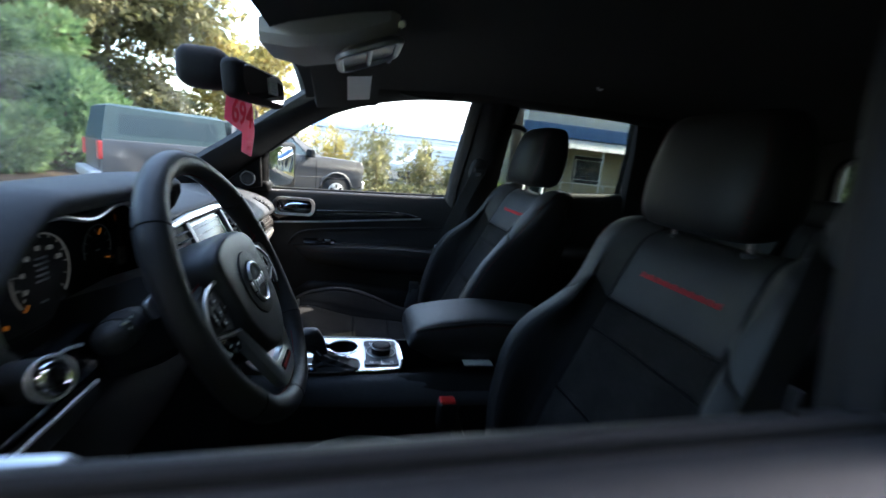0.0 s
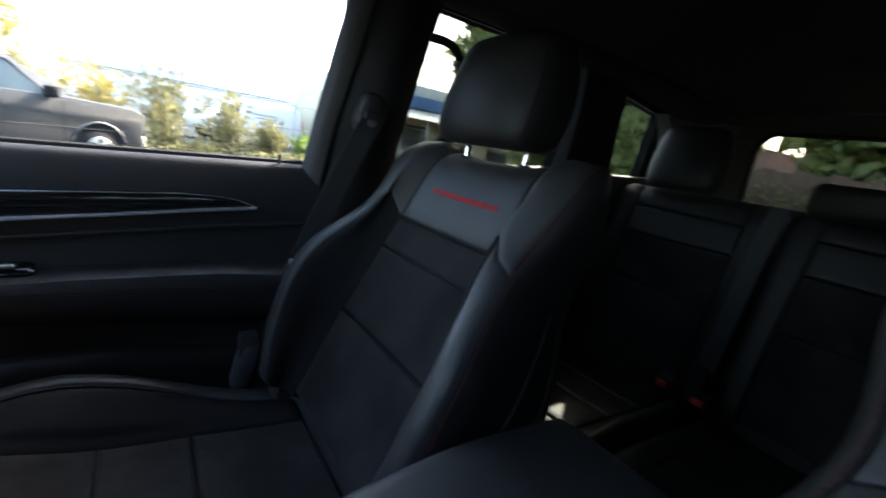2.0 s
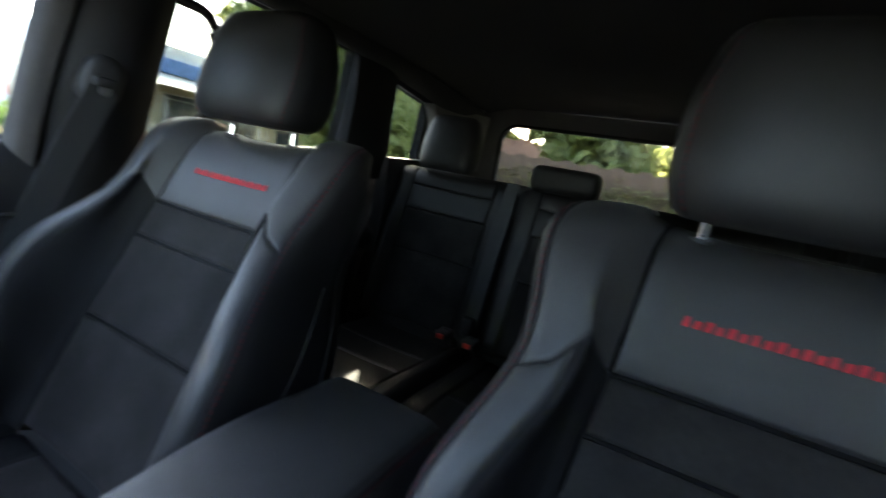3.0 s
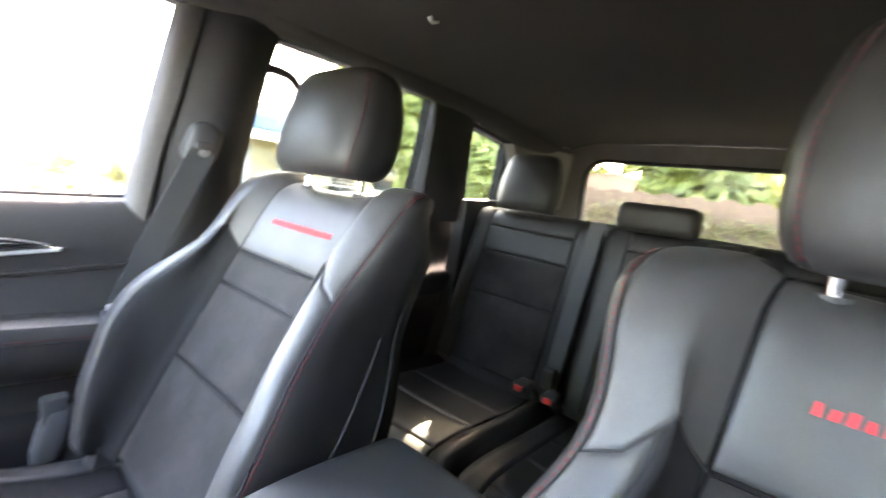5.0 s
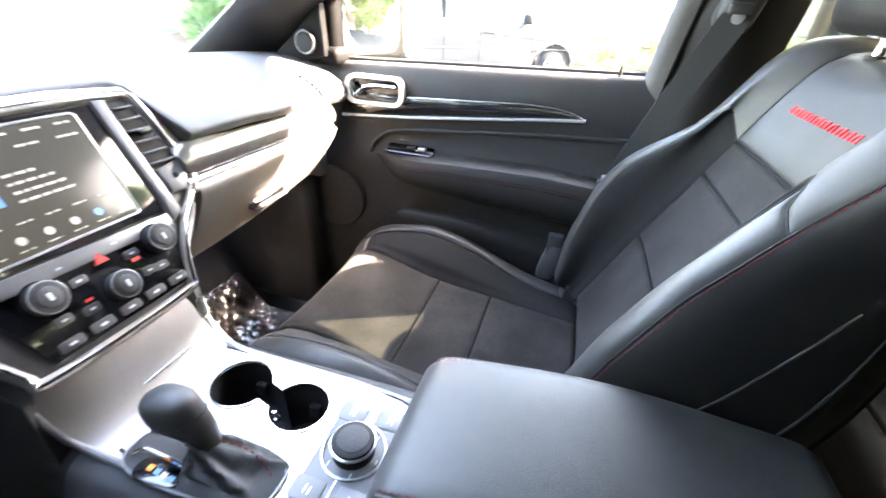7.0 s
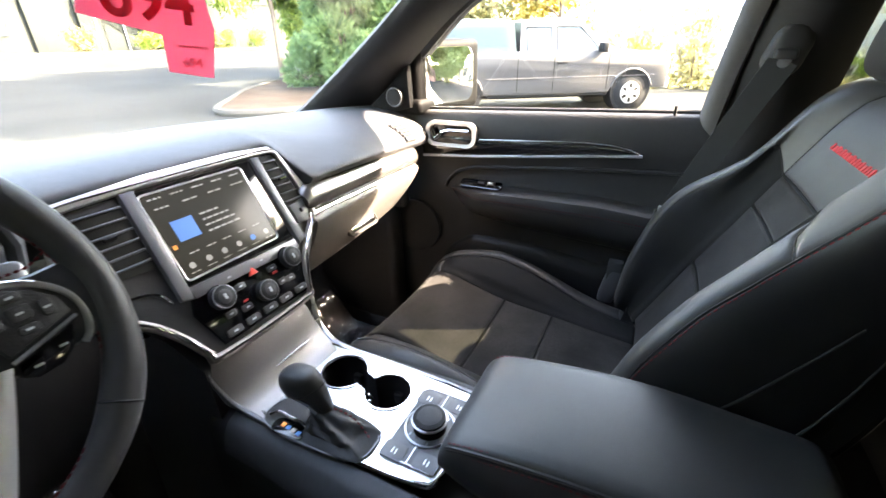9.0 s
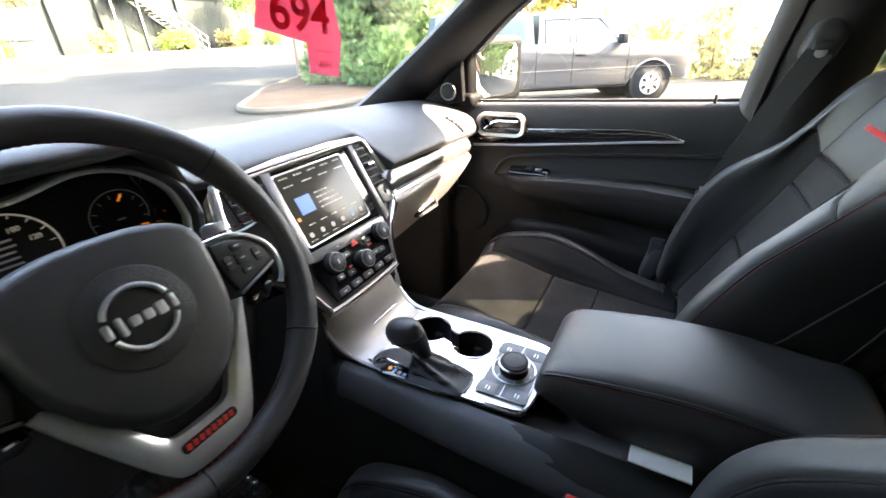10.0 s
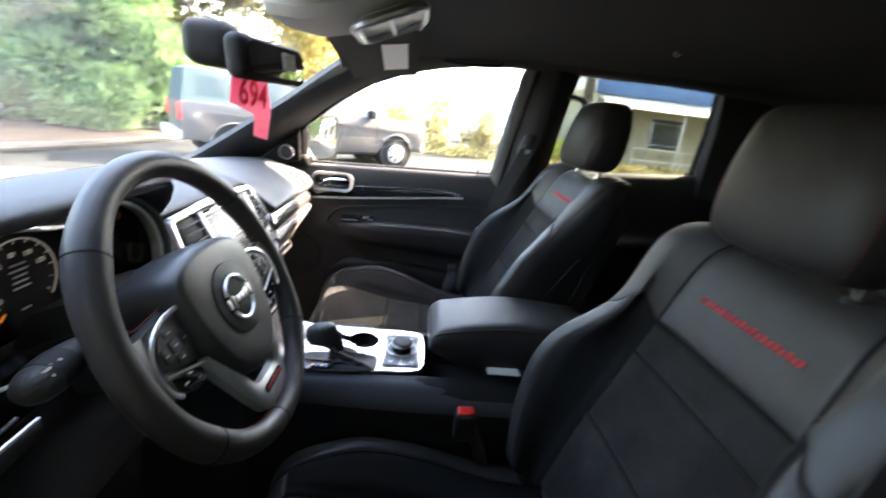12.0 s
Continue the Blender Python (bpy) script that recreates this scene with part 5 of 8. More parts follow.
part("lit_mark", box(-0.004, 0.004, -0.0015, 0.0015, 0, 0.0006, m=stk(-0.016, -0.078, 0.006)), RED_PLASTIC, face)


# silver apron that runs from the stack down to the console plate
def apron(u, v):
    p = crom([(0.600, 0.957), (0.588, 0.93), (0.580, 0.905), (0.570, 0.888), (0.556, 0.878), (0.535, 0.8745)], v * 5)
    w = table([(0, 0.096), (0.5, 0.097), (0.75, 0.092), (1, 0.086)], v)
    x = -w + 2 * w * u
    return Vector((0.008 - 0.002 * v + x, p[0] + 0.03 * (1 - v) * (abs(x) / w) ** 3, p[1] - 0.003 * (abs(x) / w) ** 6))


part("apron", sheet(apron, 20, 24, (0, 0.03, -0.006)), GREYMETAL, dash, "dark silver apron below the stack")
part("apron_slot", box(-0.01, 0.06, 0.574, 0.580, 0.893, 0.897, 0.001), CHROME, dash, "thin bright line across the apron")
for sx in (1, -1):
    part("apron_side", loft([[Vector((0.008 + sx * a, y, z)) for a, y, z in r] for r in (
        ((0.19, 0.67, 1.10), (0.19, 0.80, 1.10), (0.12, 0.80, 1.10), (0.12, 0.70, 1.10)),
        ((0.125, 0.64, 1.0), (0.135, 0.80, 1.0), (0.08, 0.80, 1.0), (0.08, 0.66, 1.0)),
        ((0.105, 0.61, 0.94), (0.12, 0.80, 0.94), (0.08, 0.80, 0.94), (0.08, 0.62, 0.94)),
        ((0.108, 0.60, 0.87), (0.125, 0.80, 0.87), (0.08, 0.80, 0.87), (0.08, 0.60, 0.87)),
        ((0.12, 0.58, 0.5), (0.13, 0.85, 0.5), (0.08, 0.85, 0.5), (0.08, 0.6, 0.5)))]), PLASTIC, dash)
part("apron_rim", tube(smooth_line([(0.200, 0.668, 1.070), (0.196, 0.664, 1.05), (0.183, 0.66, 1.02), (0.135, 0.635, 0.975), (0.118, 0.612, 0.93), (0.111, 0.596, 0.892), (0.103, 0.565, 0.874), (0.097, 0.53, 0.871), (0.097, 0.45, 0.870), (0.097, 0.36, 0.870), (0.094, 0.28, 0.868)], 60), 0.0052, 8), SATIN, dash)
part("apron_rim", tube(smooth_line([(-0.094, 0.632, 0.96), (-0.092, 0.612, 0.92), (-0.087, 0.588, 0.887), (-0.083, 0.555, 0.873), (-0.083, 0.5, 0.869)], 30), 0.004, 8), RIB, dash)

# ---- instruments
goggle = [(-0.205, 1.162), (-0.215, 1.2), (-0.25, 1.232), (-0.30, 1.243), (-0.365, 1.232), (-0.43, 1.243), (-0.49, 1.228), (-0.525, 1.19), (-0.53, 1.15), (-0.51, 1.115), (-0.46, 1.1), (-0.365, 1.095), (-0.27, 1.1), (-0.22, 1.122)]
gl = smooth_line([(x, z, 0) for x, z in goggle] + [(goggle[0][0], goggle[0][1], 0)], 90)[:-1]


def goggle_loop(k, y, top=0.0):
    """The goggle outline grown by k round its middle, at depth y; its upper half may be raised by top."""
    return [Vector((-0.3675 + (p.x + 0.3675) * (1 + k * 0.62), y + (1.17 - p.y) * -0.12, 1.168 + (p.y - 1.168) * (1 + k * 1.5) + top * ease(1.17, 1.24, p.y))) for p in gl]


part("cluster_bezel", loft([goggle_loop(0.0, 0.714), goggle_loop(0.008, 0.7035), goggle_loop(0.025, 0.700), goggle_loop(0.042, 0.7025), goggle_loop(0.05, 0.712)], caps=False), BEZEL, dash, "satin grey bezel round the instruments")
part("cluster_rim", tube(goggle_loop(0.016, 0.7005), 0.0030, 8, closed=True), SILVER_PAINT, dash, "bright silver line round the instruments")
part("cluster_tunnel", loft([goggle_loop(0.0, 0.713), [Vector((-0.3675 + (p.x + 0.3675) * 0.94, 0.765, 1.168 + (p.y - 1.168) * 0.92)) for p in gl]], caps=False), GLOSS, dash)
part("cluster_cowl", loft([goggle_loop(0.22, 0.722), goggle_loop(0.048, 0.712)], caps=False), GAUGE, dash)
lowk = [k for k, p in enumerate(gl) if p.y < 1.165 and p.x < -0.25]
part("cowl_apron", loft([[lp[k] for k in lowk] for lp in (goggle_loop(0.052, 0.7105), goggle_loop(0.07, 0.702), goggle_loop(0.14, 0.697), goggle_loop(0.26, 0.700))], caps=False, closed=False), SOFT, dash, "soft grey dash skin below the instruments")
hi = [k for k, p in enumerate(gl) if p.x > -0.285]
cutk = next((j for j in range(len(hi) - 1) if hi[j + 1] != hi[j] + 1), len(hi) - 1)
hi = hi[cutk + 1:] + hi[:cutk + 1]


def flank_loop(k, y):
    """The right end of the goggle outline grown by k, mostly sideways, at depth y."""
    return [Vector((-0.3675 + (gl[i].x + 0.3675) * (1 + k * 0.62), y + (1.17 - gl[i].y) * -0.12, 1.168 + (gl[i].y - 1.168) * (1 + k * 0.5))) for i in hi]


part("hood_flank", loft([flank_loop(k, y) for k, y in ((0.055, 0.711), (0.075, 0.699), (0.11, 0.692), (0.16, 0.691), (0.21, 0.697), (0.26, 0.712))], caps=False, closed=False), SOFT, dash)
fc = part("gauge_face", box(-0.535, -0.20, 0.764, 0.78, 1.08, 1.26), GAUGE, dash, "dark instrument face with lit dials")
GA = Matrix(((1, 0, 0, 0), (0, 0, -1, 0.7635), (0, 1, 0, 0), (0, 0, 0, 1)))
part("dial_ring", ring(0.0495, 0.0011, GA @ Matrix.Translation((-0.368, 1.163, 0.001)), 40, turn=(-40, 220)), LIT, fc)
part("dial_ring", ring(0.034, 0.0008, GA @ Matrix.Translation((-0.252, 1.170, 0.001)), 30, turn=(-20, 200)), PRINT, fc)
part("dial_ring", ring(0.045, 0.0007, GA @ Matrix.Translation((-0.485, 1.165, 0.001)), 30, turn=(30, 250)), PRINT, fc)
for cx0, r0, a0, a1, n0 in ((-0.368, 0.0435, -40, 220, 13), (-0.252, 0.0295, -10, 180, 8), (-0.485, 0.037, 40, 240, 8)):
    for k in range(n0):
        a = radians(a0 + (a1 - a0) * k / (n0 - 1))
        part("tick", box(-0.0028, 0.0028, -0.0005, 0.0005, 0, 0.0008, m=GA @ Matrix.Translation((cx0 + r0 * math.cos(a), 1.167 + r0 * math.sin(a), 0.0005)) @ Matrix.Rotation(a, 4, "Z")), LIT if r0 > 0.04 else PRINT, fc)
for v, w in ((1.183, 0.020), (1.176, 0.024), (1.169, 0.018), (1.162, 0.02), (1.155, 0.022), (1.128, 0.012)):
    part("text_bar", box(-w / 2, w / 2, -0.0012, 0.0012, 0, 0.0008, m=GA @ Matrix.Translation((-0.368, v, 0.0005))), PRINT, fc)
for x, z, a in ((-0.246, 1.193, 60), (-0.399, 1.129, 225), (-0.228, 1.150, -10), (-0.50, 1.13, 250)):
    part("needle", box(-0.0048, 0.0048, -0.0009, 0.0009, 0, 0.0012, m=GA @ Matrix.Translation((x, z, 0.0008)) @ Matrix.Rotation(radians(a), 4, "Z")), LIT_ORANGE, fc)
for k, txt in enumerate(("20", "40", "60", "80", "100", "120")):
    a = radians(205 - 35.4 * k)
    lettering(txt, 0.0082, GA @ Matrix.Translation((-0.368 + 0.0335 * math.cos(a), 1.160 + 0.0335 * math.sin(a), 0.001)), LIT, fc, "dial_number")
for x, z, w in ((-0.490, 1.178, 0.020), (-0.487, 1.171, 0.015), (-0.470, 1.137, 0.012), (-0.252, 1.166, 0.010)):
    part("text_bar", box(-w / 2, w / 2, -0.0011, 0.0011, 0, 0.0008, m=GA @ Matrix.Translation((x, z, 0.0005))), PRINT, fc)
part("warning_lamp", disc(0.0035, 0.001, GA @ Matrix.Translation((-0.505, 1.15, 0.0012)), 12), LIT_RED, fc)
part("warning_lamp", disc(0.003, 0.001, GA @ Matrix.Translation((-0.43, 1.118, 0.0012)), 12), LIT_ORANGE, fc)


# driver's lower dash
def lower_dash(u, v):
    x = -0.695 + 0.52 * u
    y, z = crom([(0.70, 1.12), (0.67, 1.09), (0.655, 1.04), (0.66, 0.98), (0.69, 0.90), (0.74, 0.82), (0.82, 0.80)], v * 6)
    return Vector((x, y - 0.02 * ease(-0.45, -0.69, x), z + 0.045 * ease(-0.50, -0.56, x) * ease(1.0, 1.09, z)))


part("lower_panel", sheet(lower_dash, 20, 24, (0, 0.03, 0)), PILLAR, dash)
part("trim_strip", sheet(lambda u, v: Vector((-0.69 + 0.19 * u, 0.628 + 0.012 * u, 1.154 + 0.002 * u - 0.046 * v)), 10, 3, (0, 0.02, 0)), GLOSS, dash)
part("panel_roll", tube([(-0.695, 0.628, 1.096), (-0.621, 0.636, 1.094), (-0.575, 0.638, 1.092), (-0.518, 0.640, 1.091)], [0.0125, 0.0125, 0.012, 0.010], 12), SOFT, dash, "soft rolled edge below the trim")
part("chrome_strip", tube([(-0.69, 0.619, 1.112), (-0.614, 0.626, 1.109), (-0.576, 0.628, 1.107), (-0.522, 0.630, 1.106)], 0.0023, 8), SILVER_PAINT, dash, "bright lower trim line")
part("chrome_strip", tube(smooth_line([(-0.598, 0.628, 1.138), (-0.584, 0.630, 1.150), (-0.571, 0.631, 1.156), (-0.557, 0.632, 1.156), (-0.535, 0.633, 1.150)], 24), 0.0018, 6), SILVER_PAINT, dash)
lsm = Matrix.Translation((-0.617, 0.606, 1.163)) @ Matrix.Rotation(radians(72), 4, "X") @ Matrix.Rotation(radians(-18), 4, "Y")
ls = part("lamp_switch", loft([[lsm @ Vector((r * math.cos(a), r * math.sin(a), z)) for a in np.linspace(0, math.tau, 33)[:-1]] for r, z in ((0.0165, -0.035), (0.0165, -0.006), (0.0155, -0.002), (0.013, 0.0))]), RUBBER, dash, "round lamp switch with chrome ring")
part("switch_ring", ring(0.0095, 0.0034, lsm @ Matrix.Translation((0, 0, 0.001)), 36), CHROME, ls, "bright chrome ring")
part("switch_grip", prism(rounded(0.004, 0.014, 0.0015), 0.006, lsm @ Matrix.Translation((0, 0, 0.004)), 0.001), GLOSS, ls)
part("switch_rim", ring(0.0162, 0.0013, lsm @ Matrix.Translation((0, 0, -0.001)), 36), SILVER_PAINT, ls)
part("trim_strip", sheet(lambda u, v: Vector((-0.20 + 0.10 * u, 0.668 - 0.012 * v, 1.058 - 0.045 * v - 0.012 * u * u)), 8, 3, (0, 0.02, 0)), GLOSS, dash)
part("chrome_strip", tube(smooth_line([(-0.21, 0.664, 1.062), (-0.13, 0.66, 1.064), (-0.098, 0.652, 1.056), (-0.085, 0.645, 1.03)], 14), 0.0032, 6), CHROME, dash)

# ---------------------------------------------------------------- steering wheel
WT = radians(26)
WH = Matrix(((1, 0, 0, -0.3636), (0, math.sin(WT), -math.cos(WT), 0.5405), (0, math.cos(WT), math.sin(WT), 1.1575), (0, 0, 0, 1)))
sw = thing("steering_wheel", "black leather steering wheel with silver lower spoke and red stitching", "steering wheel", (-0.378, 0.60, 1.14))
rim_pts = [WH @ Vector((0.1705 * math.cos(a), 0.1705 * math.sin(a), 0)) for a in np.linspace(0, math.tau, 97)[:-1]]
rim_r = [0.0153 + 0.0022 * (math.exp(-((abs(math.degrees(a) - 180) - 145) / 14) ** 2) + math.exp(-((abs(math.degrees(a) - 180) - 36) / 14) ** 2)) for a in np.linspace(0, math.tau, 97)[:-1]]
rim = part("rim", tube(rim_pts, rim_r, 16, closed=True, up=WH.to_3x3() @ Vector((0, 0, 1))), WHEEL_LEATHER, sw)
for deg in (38, 142, 218, 322, 262):
    a = radians(deg)
    c0 = Vector((0.1705 * math.cos(a), 0.1705 * math.sin(a), 0))
    rs = 0.0151 if deg == 262 else 0.0171
    loop = [WH @ (c0 + Vector((math.cos(a), math.sin(a), 0)) * rs * math.cos(b) + Vector((0, 0, 1)) * rs * math.sin(b)) for b in np.linspace(0, math.tau, 25)[:-1]]
    part("rim_seam", tube(loop, 0.0012, 5, closed=True), RUBBER, rim)
for a0, a1 in ((-38, 38), (142, 218), (50, 130), (230, 310)):
    part("stitching", stitches([WH @ Vector((0.1548 * math.cos(radians(a)), 0.1548 * math.sin(radians(a)), 0.001)) for a in np.linspace(a0, a1, 40)], 0.0011, 0.005, 0.0015), RED, rim)


def dome(outline, depth, m, rise, mat, name, parent, label="", n=6):
    """A rounded cover: rings of an outline that shrink as they rise."""
    rings = [[Vector((x, y, -depth)) for x, y in outline]]
    for k in range(n + 1):
        t = k / n
        rings.append([Vector((x * (1 - 0.14 * t * t), y * (1 - 0.14 * t * t), rise * math.sin(t * math.pi / 2))) for x, y in outline])
    for k in (0.6, 0.3):
        rings.append([Vector((x * k, y * k, rise * 1.03)) for x, y in outline])
    return part(name, loft([[m @ p for p in r] for r in rings]), mat, parent, label)


hubo = [(0.0, 0.071), (0.035, 0.069), (0.068, 0.060), (0.083, 0.045), (0.085, 0.02), (0.081, -0.02), (0.072, -0.05), (0.052, -0.078), (0.025, -0.096), (0.0, -0.1)]
hubo = hubo + [(-x, y) for x, y in hubo[-2:0:-1]]
hubs = [(p.x, p.y) for p in smooth_line([(x, y, 0) for x, y in hubo] + [(0.0, 0.071, 0)], 64)[:-1]]
hub = dome(hubs, 0.045, WH @ Matrix.Translation((0, 0, -0.006)), 0.024, HUB_VINYL, "hub_cover", sw, "black padded hub cover")
BC = WH @ Matrix.Translation((0, -0.005, 0))
part("badge_plate", disc(0.0445, 0.004, BC @ Matrix.Translation((0, 0, 0.021)), 40, 0.0012), PLASTIC, hub)
part("badge_field", disc(0.030, 0.003, BC @ Matrix.Translation((0, 0, 0.0225)), 40, 0.0006), RUBBER, hub)
for a0, a1 in ((22, 158), (202, 338)):
    part("badge_ring", ring(0.0268, 0.0024, BC @ Matrix.Translation((0, 0, 0.0232)), 30, turn=(a0, a1)), WHEEL_SILVER, hub, "chrome ring badge")
for k, (bw, bh) in enumerate(((0.005, 0.017), (0.0085, 0.009), (0.0085, 0.009), (0.0085, 0.012))):
    part("badge_bar", prism(rounded(bw, bh, 0.0025), 0.0025, BC @ Matrix.Translation((-0.0165 + 0.0108 * k, -0.001, 0.0245)), 0.0008), WHEEL_SILVER, hub, "chrome bar on the badge")
for sx in (1, -1):
    part("badge_bar", prism(rounded(0.006, 0.013, 0.002), 0.0025, BC @ Matrix.Translation((sx * 0.0265, 0, 0.0242)), 0.0008), WHEEL_SILVER, hub)
    # leather covered spoke
    spoke = [Vector((sx * x, y, z)) for x, y, z in ((0.06, -0.006, -0.018), (0.10, -0.008, -0.013), (0.135, -0.008, -0.008), (0.158, -0.006, -0.004), (0.172, -0.004, -0.002))]
    part("spoke", loft([[WH @ (p + Vector((0, h * c, 0.012 * q))) for c, q in ((1, 0.1), (0.93, 0.75), (0.6, 1), (0, 1.05), (-0.6, 1), (-0.93, 0.75), (-1, 0.1), (-0.9, -0.9), (0, -1), (0.9, -0.9))] for p, h in zip(spoke, (0.042, 0.037, 0.035, 0.035, 0.038))]), LEATHER, sw)
    part("stitching", stitches([WH @ Vector((sx * x, y, z)) for x, y, z in ((0.088, 0.0335, -0.008), (0.11, 0.032, -0.006), (0.135, 0.0325, -0.002), (0.15, 0.04, 0.004))], 0.0014, 0.004, 0.0015), RED, sw)
    # wedge-shaped switch pad with its satin frame and a lower pair of keys
    pad = [(0.088, 0.024), (0.108, 0.0225), (0.126, 0.015), (0.139, 0.002), (0.142, -0.014), (0.093, -0.029), (0.087, -0.01)]
    pd = part("control_pad", prism([(sx * x, y) for x, y in pad][::sx], 0.008, WH @ Matrix.Translation((0, 0, 0.006)), 0.002), PLASTIC, sw, "black switch pad with satin frame")
    pr = smooth_line([(sx * x, y, 0.006) for x, y in ((0.082, 0.0285), (0.108, 0.027), (0.13, 0.018), (0.145, 0.002), (0.149, -0.016), (0.145, -0.034), (0.137, -0.043))], 36)
    part("pad_rim", tube([WH @ p for p in pr], 0.0028, 8, flat=0.7, up=WH.to_3x3() @ Vector((0, 0, 1))), SATIN, pd, "satin silver rim")
    part("pad_rim", tube([WH @ Vector((sx * x, y, 0.0065)) for x, y in ((0.142, -0.0185), (0.118, -0.026), (0.092, -0.0335))], 0.0016, 6), SATIN, pd)
    lowk = [(0.138, -0.023), (0.094, -0.0365), (0.091, -0.046), (0.1, -0.052), (0.118, -0.051), (0.133, -0.04)]
    lk = part("lower_keys", prism([(sx * x, y) for x, y in lowk][::-sx], 0.008, WH @ Matrix.Translation((0, 0, 0.005)), 0.002), GLOSS, pd)
    for u, v in ((0.104, -0.043), (0.124, -0.037)):
        part("button_mark", box(-0.003, 0.003, -0.001, 0.001, 0, 0.0004, m=WH @ Matrix.Translation((sx * u, v, 0.0052))), PRINT, lk)
    for u, v, w, h in ((0.112, 0.014, 0.014, 0.008), (0.112, -0.014, 0.014, 0.008), (0.096, 0.0, 0.009, 0.015), (0.129, -0.003, 0.009, 0.015), (0.112, 0.0, 0.015, 0.013)):
        bt = part("button", prism(rounded(w, h, 0.003), 0.004, WH @ Matrix.Translation((sx * u, v, 0.0078)), 0.001), PLASTIC, pd)
        part("button_mark", box(-0.0025, 0.0025, -0.0009, 0.0009, 0, 0.0004, m=WH @ Matrix.Translation((sx * u, v, 0.008))), PRINT, bt)
    part("paddle", prism(rounded(0.032, 0.022, 0.007), 0.005, WH @ Matrix.Translation((sx * 0.126, 0.036, -0.035)) @ Matrix.Rotation(sx * radians(-8), 4, "Z"), 0.002), SATIN, sw, "silver shift paddle")
# silver V below the hub
vo = smooth_line([(0.091, -0.036, 0), (0.078, -0.066, 0), (0.060, -0.104, 0), (0.043, -0.136, 0), (0.03, -0.148, 0), (0.0, -0.151, 0), (-0.03, -0.148, 0), (-0.043, -0.136, 0), (-0.060, -0.104, 0), (-0.078, -0.066, 0), (-0.091, -0.036, 0)], 60)
vi = smooth_line([(0.080, -0.034, 0), (0.063, -0.058, 0), (0.045, -0.085, 0), (0.032, -0.106, 0), (0.022, -0.113, 0), (0.0, -0.114, 0), (-0.022, -0.113, 0), (-0.032, -0.106, 0), (-0.045, -0.085, 0), (-0.063, -0.058, 0), (-0.080, -0.034, 0)], 60)


def vee(u, v):
    k = min(int(round(v * 60)), 60)
    p = vi[k].lerp(vo[k], u)
    return WH @ Vector((p.x, p.y, 0.004 + 0.004 * math.sin(math.pi * u) ** 0.6))


part("lower_spoke", sheet(vee, 6, 60, WH.to_3x3() @ Vector((0, 0, -0.012))), WHEEL_SILVER, sw, "silver V-shaped lower spoke")
mk = part("spoke_mark", prism(rounded(0.054, 0.0095, 0.004), 0.002, WH @ Matrix.Translation((0, -0.1255, 0.0088)), 0.0006), RUBBER, sw, "dark red printed spoke mark")
for k in range(8):
    part("printed_bar", box(-0.0020, 0.0020, -0.0028, 0.0028, 0, 0.0006, m=WH @ Matrix.Translation((-0.021 + 0.006 * k, -0.1255, 0.0088)) @ Matrix.Rotation(radians(-14), 4, "Z")), RED_PLASTIC, mk)
part("column", loft([[Vector((-0.364 + a * w, y, z + b * h)) for a, b in ((1, 0.5), (0.6, 1), (-0.6, 1), (-1, 0.5), (-1, -0.7), (-0.6, -1), (0.6, -1), (1, -0.7))] for y, z, w, h in ((0.565, 1.15, 0.06, 0.05), (0.62, 1.125, 0.075, 0.06), (0.72, 1.085, 0.08, 0.06))]), PLASTIC, sw)
st_m = [(-0.438, 0.622, 1.142), (-0.490, 0.612, 1.158), (-0.512, 0.607, 1.161), (-0.526, 0.604, 1.162), (-0.541, 0.601, 1.163), (-0.553, 0.599, 1.1635), (-0.560, 0.598, 1.1635), (-0.5640, 0.5975, 1.1635), (-0.5655, 0.597, 1.1635)]
sk = part("stalk", tube(st_m, [0.010, 0.0135, 0.0165, 0.0175, 0.0175, 0.0160, 0.0125, 0.0075, 0.002], 18, flat=0.9), PLASTIC, sw, "black multi-function stalk")
part("stalk_band", tube([(-0.5175, 0.6058, 1.1615), (-0.530, 0.6033, 1.1622), (-0.5445, 0.6005, 1.1632)], [0.0176, 0.0182, 0.0180], 18, flat=0.9), RUBBER, sk, "black band with white symbols")
VW = Vector((-0.50, -0.69, 0.52)).normalized()
for x, q, w, h in ((-0.539, 0.005, 0.009, 0.0022), (-0.540, -0.001, 0.006, 0.0022), (-0.532, 0.002, 0.0022, 0.010), (-0.525, 0.005, 0.007, 0.0022), (-0.5255, 0.0005, 0.006, 0.0022), (-0.5265, -0.004, 0.004, 0.0022)):
    c0 = Vector((x, 0.6033 + (x + 0.530) * 0.19, 1.1622 - (x + 0.530) * 0.07)) + VW * 0.0186
    ux = Vector((1, 0, 0)) - VW * VW.x
    ux.normalize()
    uy = VW.cross(ux)
    part("stalk_mark", box(-w / 2, w / 2, -h / 2, h / 2, -0.0012, 0.0006, m=Matrix(((ux.x, uy.x, VW.x, c0.x), (ux.y, uy.y, VW.y, c0.y), (ux.z, uy.z, VW.z, c0.z), (0, 0, 0, 1))) @ Matrix.Translation((0, q, 0))), WHITE, sk)

